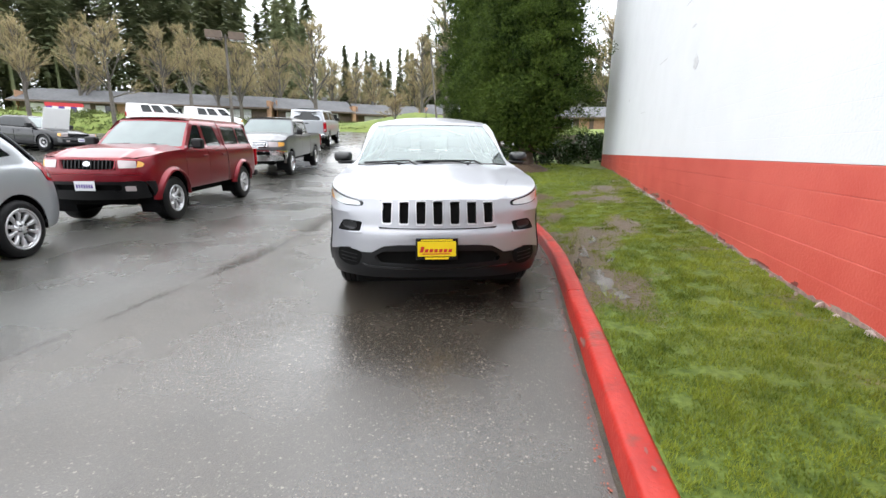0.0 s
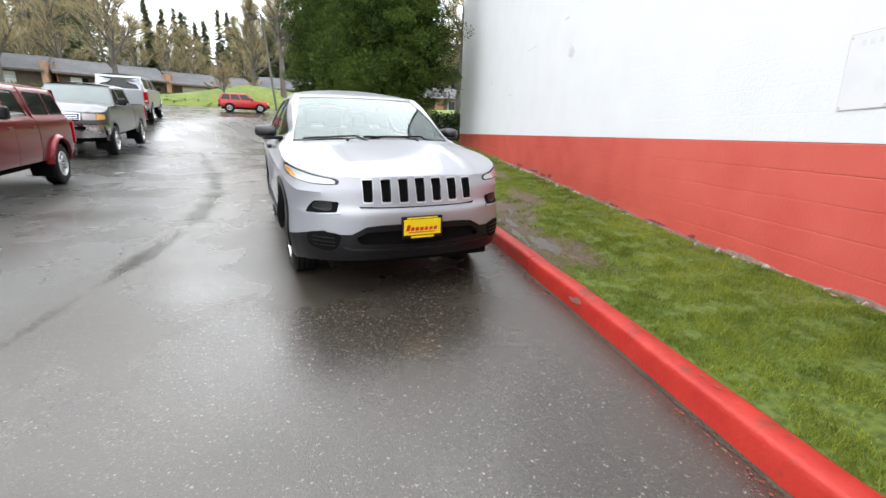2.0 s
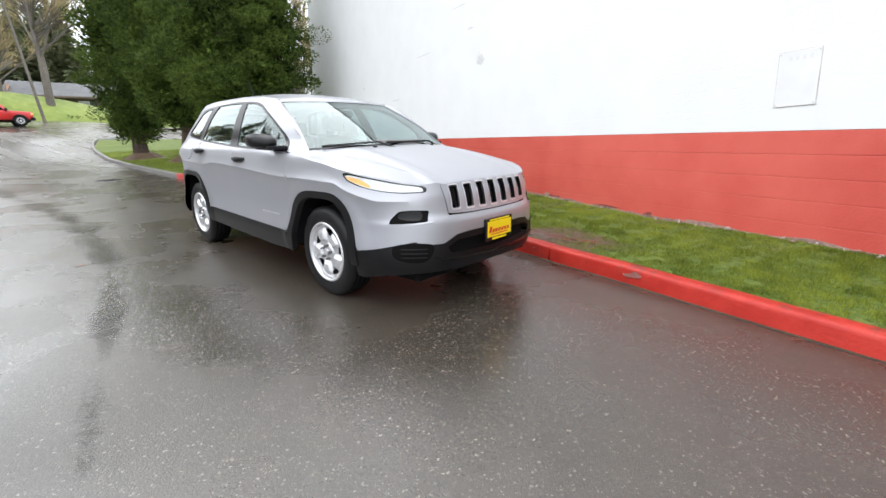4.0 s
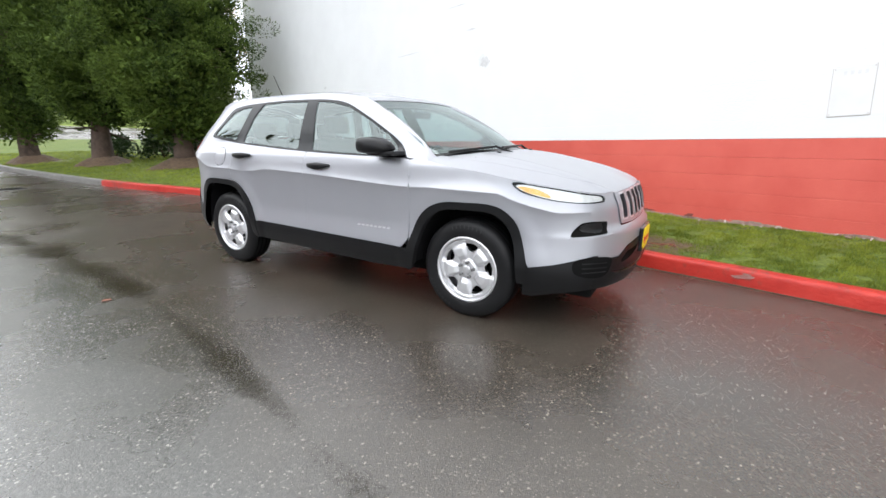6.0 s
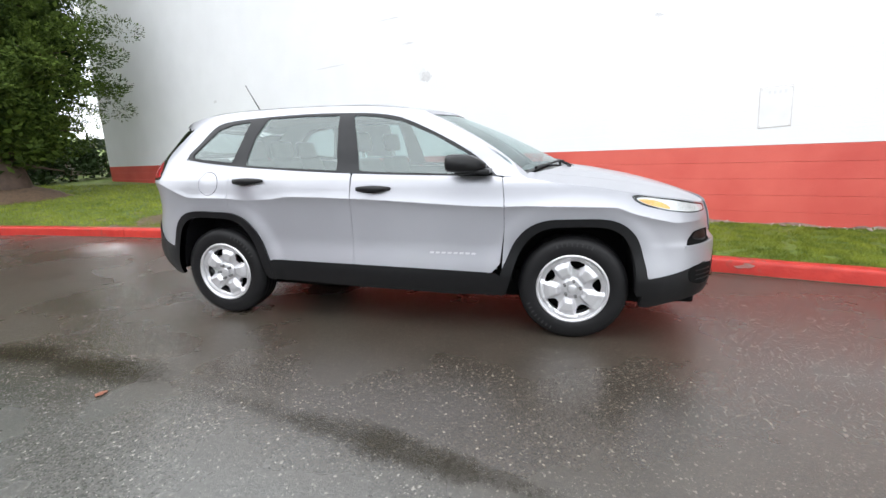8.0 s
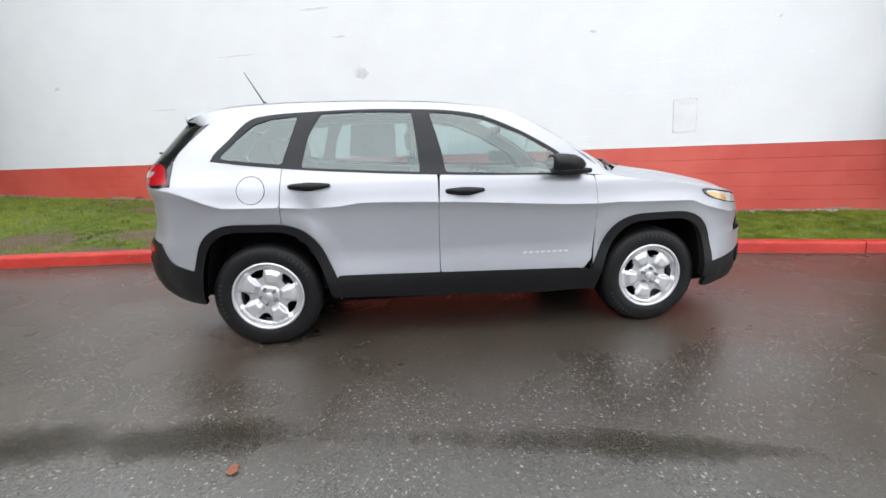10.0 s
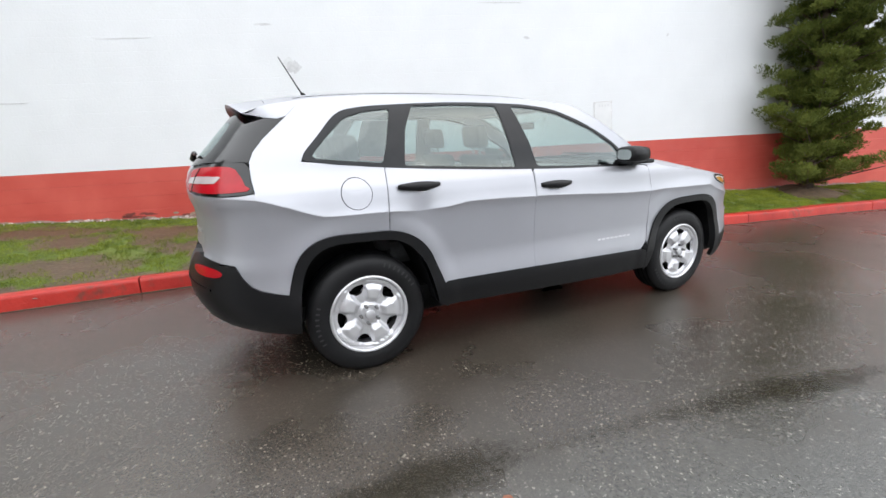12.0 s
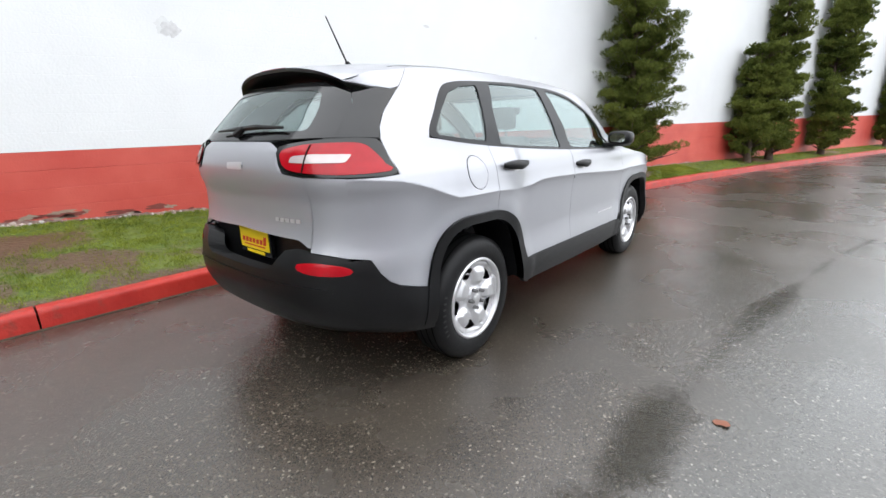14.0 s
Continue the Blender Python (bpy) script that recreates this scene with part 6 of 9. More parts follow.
# ---- bank, houses, lamp ----
def build_bank():
    """Grassy bank round the far edge of the car park, level on top."""
    line = spline([(-75, -12), (-62, 8), (-52, 24), (-41, 36), (-31, 45), (-20, 51.5), (-8, 55), (6, 57), (24, 58), (60, 58)], 1.5)
    prof = [(0.0, -0.4), (0.3, 0.02), (2.0, 0.42), (4.0, 0.80), (6.0, 1.0), (8.0, 0.98), (12.0, 0.8), (30.0, 0.8), (120.0, 1.2)]
    verts, faces = [], []
    k = len(prof)
    for i, p in enumerate(line):
        d = (line[min(i + 1, len(line) - 1)] - line[max(i - 1, 0)]).normalized()
        side = Vector((-d.y, d.x))
        for a, b in prof:
            q = p + side * a
            g = ground_z(p.x, p.y)
            wob = 0.22 * noise.noise(Vector((q.x * 0.3, q.y * 0.3, 2))) if 0.5 < a < 20 else 0
            wob += 1.8 * math.exp(-((q.x + 17.5) / 6.5) ** 2 - ((a - 4.0) / 2.6) ** 2)
            verts.append((q.x, q.y, g - 0.3 if b < 0 else g + (BANK_Z + 0.75 - g) * b + wob))
    for i in range(len(line) - 1):
        for j in range(k - 1):
            faces.append((i * k + j, (i + 1) * k + j, (i + 1) * k + j + 1, i * k + j + 1))
    ob = mesh_object("grass_bank", verts, faces, material("rough_bank_grass", (0.105, 0.160, 0.026), 0.85, 0, 0, 2.0, (0.21, 0.25, 0.058), 0.9, 6), shade=True)
    tagged(ob, "rough grassy bank edging the car park", "bank", kind="structure")


build_bank()

def build_bank_plants():
    """Rough low growth over the face of the bank."""
    rng = random.Random(31)
    verts, faces = [], []
    line = spline([(-75, -12), (-62, 8), (-52, 24), (-41, 36), (-31, 45), (-20, 51.5), (-8, 55), (6, 57)], 1.5)
    for _ in range(900):
        i = rng.randrange(1, len(line) - 1)
        d = (line[i + 1] - line[i - 1]).normalized()
        a = rng.uniform(0.6, 6.5)
        q = line[i] + Vector((-d.y, d.x)) * a + d * rng.uniform(-0.8, 0.8)
        g = ground_z(line[i].x, line[i].y)
        h = g + (BANK_Z + 0.75 - g) * min(1.0, 0.02 + 0.21 * (a - 0.3) * (1.0 if a < 4 else 0.9))
        s = rng.uniform(0.3, 0.7)
        leaf_cloud(rng, verts, faces, (q.x, q.y, h + 0.05), (s, s, s * 0.4), 36, 0.24, wide=0.6)
    ob = mesh_object("bank_plants", verts, faces, material("low_bank_growth", (0.055, 0.085, 0.016), 0.8, 0, 0, 1.0, (0.15, 0.175, 0.045), island=0.6))
    tagged(ob, "rough low ivy and weeds on the grassy bank", "plants", kind="stuff")


build_bank_plants()

ROOF = material("grey_shingle_roof", (0.085, 0.087, 0.092), 0.8, 0, 0, 3, (0.14, 0.142, 0.15), 0.6, 12)
BRICK = material("tan_brick", (0.34, 0.19, 0.115), 0.8, 0, 0, 4, (0.44, 0.27, 0.17), 0.5, 14)
SIDING = material("brown_siding", (0.15, 0.11, 0.085), 0.8, 0, 0.3, 4)
WHITE_TRIM = material("white_door_paint", (0.75, 0.76, 0.77), 0.5, 0, 0.08, 3)
DARK_GLASS = material("dark_window_glass", (0.015, 0.018, 0.022), 0.06, 0, 0.2, 2)
PURPLE = material("purple_cloth", (0.10, 0.045, 0.30), 0.7, 0, 0.2, 4)
SIGN_RED = material("red_sign", (0.55, 0.03, 0.04), 0.5, 0, 0.1, 4)


def house(a, b, base, seed, label):
    """A long single-storey house from plan point a to b; its front faces the car park."""
    rng = random.Random(seed)
    a, b = Vector(a), Vector(b)
    length = (b - a).length
    h = tagged(new("house"), label, "house", "row of low houses")
    ang = math.atan2(b.y - a.y, b.x - a.x)
    h.matrix_world = Matrix.Translation((a.x, a.y, base)) @ Matrix.Rotation(ang, 4, "Z")
    depth, eave, ridge = 7.0, 2.6, 4.2
    part("wall", boxed(0, length, 0, depth, -0.6, eave), SIDING, h)
    part("brick_end", boxed(-0.06, 0.0, -0.5, depth, -0.6, eave + 0.9), BRICK, h)
    part("brick_end", boxed(length, length + 0.5, -0.9, depth * 0.6, -0.6, eave + 0.7), BRICK, h)
    bm = bmesh.new()
    pts = [(-0.5, -1.3, eave - 0.15), (length + 0.3, -1.3, eave - 0.15), (length + 0.3, depth / 2, ridge), (-0.5, depth / 2, ridge), (length + 0.3, depth + 0.7, eave), (-0.5, depth + 0.7, eave)]
    vs = [bm.verts.new(p) for p in pts]
    bm.faces.new((vs[0], vs[1], vs[2], vs[3]))
    bm.faces.new((vs[3], vs[2], vs[4], vs[5]))
    r = bmesh.ops.extrude_face_region(bm, geom=bm.faces[:])
    for v in r["geom"]:
        if isinstance(v, bmesh.types.BMVert):
            v.co.z -= 0.16
    part("roof", bm, ROOF, h)
    part("fascia_board", boxed(-0.5, length + 0.3, -1.36, -1.30, eave - 0.36, eave - 0.16), SIDING, h)
    x = 1.0
    while x < length - 3.4:
        kind = rng.choice(("window", "garage", "door", "brick"))
        if kind == "window":
            w = part("window", boxed(x, x + 2.2, -0.06, 0.02, 0.7, 2.2), WHITE_TRIM, h)
            part("pane", boxed(x + 0.1, x + 1.05, -0.08, -0.05, 0.8, 2.1), DARK_GLASS, w)
            part("pane", boxed(x + 1.15, x + 2.1, -0.08, -0.05, 0.8, 2.1), DARK_GLASS, w)
            x += 3.0
        elif kind == "garage":
            g = part("garage_door", boxed(x, x + 2.8, -0.08, 0.02, 0.0, 2.2), WHITE_TRIM, h)
            for k in range(3):
                part("panel_joint", boxed(x, x + 2.8, -0.085, -0.07, 0.53 + 0.55 * k, 0.56 + 0.55 * k), SIDING, g)
            x += 3.4
        elif kind == "door":
            part("door", boxed(x, x + 0.95, -0.06, 0.02, 0, 2.1), WHITE_TRIM, h)
            part("side_light", boxed(x + 1.0, x + 1.5, -0.05, 0.02, 0, 2.1), DARK_GLASS, h)
            x += 2.3
        else:
            part("brick_pier", boxed(x, x + 1.4, -0.12, 0.02, -0.6, eave), BRICK, h)
            x += 2.0
    for k in range(int(length / 9) + 1):
        x = 2 + rng.random() * (length - 4)
        part("chimney", boxed(x, x + 0.35, depth * 0.5 - 0.2, depth * 0.5 + 0.2, ridge - 0.3, ridge + 0.45), CONCRETE, h)
    return h


def pp(az, d):
    return polar(az, d)


house(pp(57.5, 72), pp(35.6, 62), BANK_Z, 3, "long low house with grey shingle roof and brick end")
house(pp(34.6, 62.5), pp(26.0, 64), BANK_Z, 5, "long low house with grey shingle roof and brick end")
house(pp(25.2, 66), pp(17.4, 68), BANK_Z, 8, "long low house with white garage doors and grey roof")
house(pp(16.6, 64), pp(8.6, 63), BANK_Z, 9, "long low house with grey roof behind the trees")
house(pp(1.0, 67), pp(-9.0, 67), BANK_Z, 10, "pale low house with grey roof behind the trees")
# banner and sign before the first house
x, y = pp(54.4, 67)
bn = tagged(new("banner"), "purple and white striped cloth banner before a house", "banner")
bn.matrix_world = Matrix.Translation((x, y, BANK_Z)) @ Matrix.Rotation(radians(40), 4, "Z")
for k in range(6):
    part("stripe", boxed(-1.6 + 0.55 * k, -1.06 + 0.55 * k, -0.03, 0.03, 0.3, 1.7), PURPLE if k % 2 == 0 else WHITE_TRIM, bn)
part("top_strip", boxed(-1.7, 1.8, -0.04, 0.04, 1.7, 2.1), SIGN_RED, bn)


def street_lamp():
    x, y = polar(39.6, 40)
    z = ground_z(x, y)
    lamp = tagged(new("street_lamp"), "tall pole with two brown box lamps", "street lamp")
    lamp.matrix_world = Matrix.Translation((x, y, z)) @ Matrix.Rotation(radians(35), 4, "Z")
    part("pole", tube(bmesh.new(), (0, 0, -0.1), (0, 0, 8.1), 0.13, 0.09, 10), GREY_BARK, lamp)
    part("cross_arm", boxed(-0.9, 0.9, -0.06, 0.06, 7.85, 7.95), GREY_BARK, lamp)
    for s in (-1, 1):
        hd = part("lamp_head", boxed(s * 0.80 - 0.58, s * 0.80 + 0.58, -0.38, 0.38, 7.75, 8.3, 0.03), SIDING, lamp)
        part("lens", boxed(s * 0.80 - 0.5, s * 0.80 + 0.5, -0.3, 0.3, 7.73, 7.76), LAMP_CLEAR, hd)


street_lamp()
x, y = -13.6, 50.5
pole = tagged(new("utility_pole"), "slim grey pole at the road's end", "pole")
pole.location = (x, y, ground_z(x, y))
part("shaft", tube(bmesh.new(), (0, 0, -0.2), (-1.0, 0, 9.5), 0.12, 0.09, 10), GREY_BARK, pole)


# ---- pickups ----
RED_PAINT = paint_material("dark_red_paint", (0.205, 0.004, 0.013), 0.45, 0.30)
GREY_PAINT = paint_material("pewter_paint", (0.115, 0.117, 0.124), 0.6, 0.3)
ICE_PAINT = paint_material("pale_silver_paint", (0.44, 0.46, 0.49), 0.55, 0.3)
CAR_GLASS = material("dark_car_glass", (0.012, 0.015, 0.016), 0.04, 0, 0.2, 2)
# opaque windscreen; its pale base colour stands in for mirrored sky
PAINTED_SKY_GLASS = material("windscreen_with_painted_sky", (0.16, 0.20, 0.20), 0.04, 0, 0.2, 2, spec=0.9)


def stand(name, label, category, half, wb, at, heading, group="parked cars", level=None):
    """An empty for a vehicle: x forward from the front axle, y left; its front left wheel stands at a plan place."""
    f = Vector((heading[0], heading[1], 0)).normalized()
    l = Vector((-f.y, f.x, 0))
    o = Vector((at[0], at[1], 0)) - l * (half - 0.02)
    zf = ground_z(o.x, o.y) if level is None else level
    r = o - f * wb
    zr = ground_z(r.x, r.y) if level is None else level
    f = Vector((f.x * wb, f.y * wb, zf - zr)).normalized()
    u = f.cross(l).normalized()
    o.z = zf
    v = tagged(new(name), label, category, group)
    v.matrix_world = Matrix(((f.x, l.x, u.x, o.x), (f.y, l.y, u.y, o.y), (f.z, l.z, u.z, o.z), (0, 0, 0, 1)))
    return v


def pickup(label, at, heading, paint, k=1.0, wb=3.10, tyre=0.378, sill=0.50, belt=1.16, roof=1.68, cab=-2.33, nose=0.84, tail=-4.12, canopy=True, bumper=None, upper=True, wheel_mat=None,
           flare=0.045, flare_mat=None, grille=None, hood_rise=0.10, lamp=(0.90, 1.04), bed=1.16):
    """A crew-cab pickup, k its half width in units of 0.87 m."""
    half = 0.87 * k
    bumper = bumper or TRIM
    v = stand("pickup", label, "pickup", half, wb, at, heading)
    top = belt
    S = Shell(curve([(sill - 0.06, 0.80 * k), (sill + 0.06, 0.845 * k), (sill + 0.25, 0.866 * k), (belt - 0.22, 0.87 * k), (belt - 0.09, 0.858 * k), (belt, 0.832 * k), (belt + 0.05, 0.80 * k), (belt + 0.28, 0.735 * k), (roof - 0.02, 0.668 * k), (roof + 0.04, 0.60 * k), (roof + 0.1, 0.45 * k)]),
              curve([(sill - 0.1, nose - 0.06), (lamp[0] - 0.1, nose), (lamp[1], nose - 0.05), (lamp[1] + 0.06, nose - 0.12), (lamp[1] + 0.2, nose - 0.3)]),
              curve([(sill - 0.1, tail + 0.05), (sill + 0.2, tail), (belt, tail + 0.01), (roof, tail + 0.20)]),
              0.25, tail + 0.5, 3.2, 6.0)
    ar = tyre + 0.105
    arch = lambda ax, a0, a1, r=ar, n=14: [(ax + r * math.cos(radians(a0 + (a1 - a0) * i / n)), tyre + 0.02 + r * math.sin(radians(a0 + (a1 - a0) * i / n))) for i in range(n + 1)]
    cy = 0.70 * k
    shoulder = curve([(-0.6, belt), (-0.2, belt - 0.015), (0.3, belt - 0.05), (0.6, lamp[1] + 0.035), (nose - 0.06, lamp[1] + 0.005)])
    crown = curve([(-0.7, belt + hood_rise * 0.75), (-0.2, belt + hood_rise * 0.6), (0.3, belt + hood_rise * 0.25), (nose - 0.2, lamp[1] + 0.07), (nose - 0.05, lamp[1] + 0.02)])

    def hood_z(x, y):
        zs, zc = shoulder(x), crown(x)
        t = min(1.0, abs(y) / max(0.05, S.half(x, zs)))
        return zs + (zc - zs) * (1 - t ** 3.0) + 0.02 * math.exp(-((abs(y) - 0.55 * k) / 0.06) ** 2)

    low = lambda a, b, n=3: [(a + (b - a) * i / n, sill) for i in range(n + 1)]
    a_in = math.degrees(math.asin(max(-0.9, min(0.9, (sill - tyre - 0.02) / ar))))
    for sign in (-1, 1):
        side, flip = side_of(S, sign), sign > 0
        wing = [(-0.50, belt)] + [(x / 100.0, shoulder(x / 100.0)) for x in range(-44, int(100 * S.front(cy, lamp[1] + 0.02)) - 1, 4)] + [(S.front(cy, z), z) for z in (lamp[1] + 0.012, lamp[1], lamp[1] - 0.1, lamp[0] - 0.05, sill + 0.2)] + [(0.60, sill + 0.16)] + arch(0.0, 30, 180 - a_in) + [(-0.50, sill)]
        sheet("front_wing", wing, side, paint, v, step=0.05, flip=flip)
        d1 = -1.42
        sheet("front_door", rounded([(-0.508, belt)] + low(-0.508, d1) + [(d1, belt)], 0.01, 2), side, paint, v, step=0.06, flip=flip)
        sheet("rear_door", rounded([(d1 - 0.008, belt)] + low(d1 - 0.008, cab + 0.02) + [(cab + 0.02, belt)], 0.01, 2), side, paint, v, step=0.06, flip=flip)
        bedp = [(cab - 0.02, bed)] + low(cab - 0.02, -wb + ar * math.cos(radians(a_in))) + arch(-wb, a_in, 180 - a_in)[1:] + [(tail + 0.06, sill + 0.03)] + [(S.back(cy, z), z) for z in (sill + 0.06, sill + 0.3, bed - 0.1, bed)]
        bedside = sheet("bed_side", bedp, side, paint, v, step=0.05, flip=flip)
        # cab and canopy sides with their windows
        cabo = [(-0.56, belt), (-0.80, belt + 0.2), (-1.12, roof - 0.03), (-1.22, roof), (cab + 0.06, roof), (cab + 0.03, belt)]
        p1 = [(-0.74, belt + 0.045), (-0.98, belt + 0.25), (-1.20, roof - 0.085), (-1.41, roof - 0.075), (-1.38, belt + 0.045)]
        p2 = [(-1.50, belt + 0.045), (-1.53, roof - 0.075), (cab + 0.28, roof - 0.085), (cab + 0.16, belt + 0.045)]
        panes = [rounded(p, 0.03, 3) for p in (p1, p2)]
        fr = sheet("cab_side", cabo, side, paint, v, holes=panes, step=0.06, depth=0.03, flip=flip)
        for p in panes:
            sheet("side_window", p, side_of(S, sign, -0.010), CAR_GLASS, fr, step=0.08, depth=0.002, flip=flip)
        if canopy:
            co = [(cab - 0.01, bed + 0.004), (cab - 0.01, roof - 0.01), (tail + 0.30, roof - 0.005), (tail + 0.12, roof - 0.14), (tail + 0.02, bed + 0.004)]
            w1 = [(cab - 0.08, bed + 0.075), (cab - 0.10, roof - 0.08), (-3.16, roof - 0.08), (-3.14, bed + 0.075)]
            w2 = [(-3.20, bed + 0.075), (-3.22, roof - 0.08), (tail + 0.40, roof - 0.085), (tail + 0.22, bed + 0.075)]
            cp = [rounded(p, 0.04, 3) for p in (w1, w2)]
            cs = sheet("canopy_side", co, side, paint, v, holes=cp, step=0.06, depth=0.03, flip=flip)
            for p in cp:
                sheet("canopy_window", p, side_of(S, sign, -0.006), CAR_GLASS, cs, step=0.08, depth=0.002, flip=flip)
        # flared arches, wheels and dark wells
        for ax in (0.0, -wb):
            fl = arch(ax, 2, 178, ar + 0.045, 22) + arch(ax, 178, 2, ar - 0.025, 22)

            def bulge(a, b, ax=ax):
                r = math.hypot(a - ax, b - tyre - 0.02)
                q = side_of(S, sign)(max(tail + 0.1, min(0.55, a)), max(sill, b))
                q.x, q.z = a, b
                q.y += sign * flare * smooth(ar + 0.05, ar - 0.005, r)
                return q
            sheet("arch_flare", fl, bulge, flare_mat or paint, v, step=0.03, depth=0.05, flip=flip)
            build_wheel(v, ax, sign, tyre, tyre * 0.60, 0.25, half + 0.03, tyre, "truck", 0.3, wheel_mat or WHEEL_SILVER, 32)
            bm = bmesh.new()
            ro = [bm.verts.new((x, sign * half * 0.96, z)) for x, z in arch(ax, -25, 205)]
            ri = [bm.verts.new((x, sign * half * 0.60, z)) for x, z in arch(ax, -25, 205)]
            for i in range(len(ro) - 1):
                bm.faces.new((ro[i], ro[i + 1], ri[i + 1], ri[i]))
            bm.faces.new(ri)
            part("wheel_well", bm, WELL, v)
        for hx in (d1 + 0.14, cab + 0.20):
            yb = S.half(hx, belt - 0.13)
            part("door_handle", boxed(hx - 0.085, hx + 0.085, min(sign * (yb - 0.01), sign * (yb + 0.022)), max(sign * (yb - 0.01), sign * (yb + 0.022)), belt - 0.15, belt - 0.115, 0.01), paint, v)
        y0, y1 = sorted((sign * half * 1.0, sign * (half + 0.20)))
        mo = part("door_mirror", boxed(-0.86, -0.72, y0, y1, belt + 0.01, belt + 0.20, 0.05, 4), TRIM, v)
        y0, y1 = sorted((sign * half * 0.92, sign * (half + 0.05)))
        part("mirror_arm", boxed(-0.80, -0.75, y0, y1, belt + 0.03, belt + 0.07, 0.01), TRIM, mo)
        # lamps
        sgn = lambda pts: [(sign * a * k, b) for a, b in pts]
        hl = sheet("headlight", rounded(sgn([(0.47, lamp[0] + 0.005), (0.455, lamp[1] - 0.01), (0.69, lamp[1] - 0.02), (0.70, lamp[0] + 0.01)]), 0.02, 3), front_of(S, 0.006), LAMP_CLEAR, v, step=0.04, depth=0.02, label="clear headlight")
        cor = [(0.66, lamp[1] - 0.035), (S.front(cy, lamp[1]) + 0.006, lamp[1] - 0.02), (S.front(cy, lamp[0]) + 0.006, lamp[0] + 0.015), (0.67, lamp[0] + 0.03), (0.64, lamp[0] + 0.07)]
        sheet("turn_signal", cor, side_of(S, sign, 0.006), AMBER, hl, step=0.04, depth=0.01, flip=flip)
        tl = [(sign * half * 0.985, sill + 0.22), (sign * half * 0.985, bed - 0.06), (sign * half * 0.86, bed - 0.06), (sign * half * 0.86, sill + 0.22)]
        y0, y1 = sorted((sign * half * 0.84, sign * (half * 1.003)))
        lt = part("tail_light", boxed(tail - 0.012, tail + 0.09, y0, y1, sill + 0.24, bed - 0.05, 0.02), LAMP_RED, v)
        part("reversing_lens", boxed(tail - 0.016, tail, y0 + 0.02, y1 - 0.02, sill + 0.30, sill + 0.38), LAMP_CLEAR, lt)
    # bonnet
    lead = []
    for i in range(-8, 9):
        y = cy * 0.92 * i / 8
        lead.append((S.front(y, lamp[1]) - 0.018, y))
    hy = lambda x: S.half(x, shoulder(x)) - 0.012
    right = [(x / 100.0, -hy(x / 100.0)) for x in range(-50, int(nose * 100) - 24, 10)]
    left = [(x, -y) for x, y in right[::-1]]
    sheet("bonnet", right + lead + left, lambda a, b: Vector((a, b, hood_z(a, b))), paint, v, step=0.07)
    # face: grille opening and bumper
    fz = lambda y: lamp[1] + 0.03 - 0.02 * (y / cy) ** 2
    face = [(cy * i / 8, fz(cy * i / 8)) for i in range(8, -9, -1)] + [(-cy, lamp[0] - 0.10), (0, lamp[0] - 0.10), (cy, lamp[0] - 0.10)]
    gro = rounded([(0.40 * k, lamp[0] - 0.01), (0.42 * k, lamp[1] - 0.01), (0.0, lamp[1] + 0.0), (-0.42 * k, lamp[1] - 0.01), (-0.40 * k, lamp[0] - 0.01), (0, lamp[0] - 0.02)], 0.03, 3)
    fc = sheet("front_panel", face, front_of(S), paint, v, holes=[gro], step=0.05, depth=0.05)
    c = Vector((0, (lamp[0] + lamp[1]) / 2))
    big = [tuple(Vector(p) + (Vector(p) - c).normalized() * 0.022) for p in gro]
    gr = sheet("grille", big, front_of(S, 0.010), grille or paint, fc, holes=[gro], step=0.05, depth=0.04)
    sheet("grille_back", gro, front_of(S, -0.05), DARK, gr, step=0.1, depth=0.002)
    if grille is None:
        for i in range(-6, 7):
            y = 0.058 * k * i
            sheet("grille_bar", [(y - 0.010, lamp[0]), (y + 0.010, lamp[0]), (y + 0.010, lamp[1] - 0.012), (y - 0.010, lamp[1] - 0.012)], front_of(S, -0.012), TRIM, gr, step=0.1, depth=0.02)
        sheet("emblem", [(0.055 * math.cos(i / 12 * 6.283), (lamp[0] + lamp[1]) / 2 + 0.038 * math.sin(i / 12 * 6.283)) for i in range(12)], front_of(S, -0.004), CHROME, gr, step=0.1, depth=0.01)
    else:
        for i in range(4):
            z = lamp[0] + (lamp[1] - lamp[0]) * (i + 0.5) / 4
            sheet("grille_bar", [(-0.38 * k, z - 0.008), (0.38 * k, z - 0.008), (0.38 * k, z + 0.008), (-0.38 * k, z + 0.008)], front_of(S, -0.01), grille, gr, step=0.1, depth=0.02)
        sheet("grille_bar", [(-0.03, lamp[0] - 0.01), (0.03, lamp[0] - 0.01), (0.03, lamp[1]), (-0.03, lamp[1])], front_of(S, 0.004), grille, gr, step=0.1, depth=0.02)
    out = front_of(S, 0.075)
    wide = lambda z0, z1: [(0.80 * k, z0), (0.80 * k, z1), (0.4 * k, z1 + 0.01), (0.0, z1 + 0.015), (-0.4 * k, z1 + 0.01), (-0.80 * k, z1), (-0.80 * k, z0), (0, z0 - 0.02)]
    b1, b0 = lamp[0] - 0.10, sill - 0.03
    if upper:
        sheet("upper_bumper", rounded(wide(b1 - 0.09, b1 - 0.005), 0.02, 2), out, paint, v, step=0.06, depth=0.16)
        b1 -= 0.10
    mouth = rounded([(0.50 * k, b1 - 0.15), (0.52 * k, b1 - 0.05), (-0.52 * k, b1 - 0.05), (-0.50 * k, b1 - 0.15)], 0.03, 3)
    fb = sheet("front_bumper", rounded(wide(b0, b1 - 0.005), 0.03, 3), out, bumper, v, holes=[mouth], step=0.06, depth=0.16)
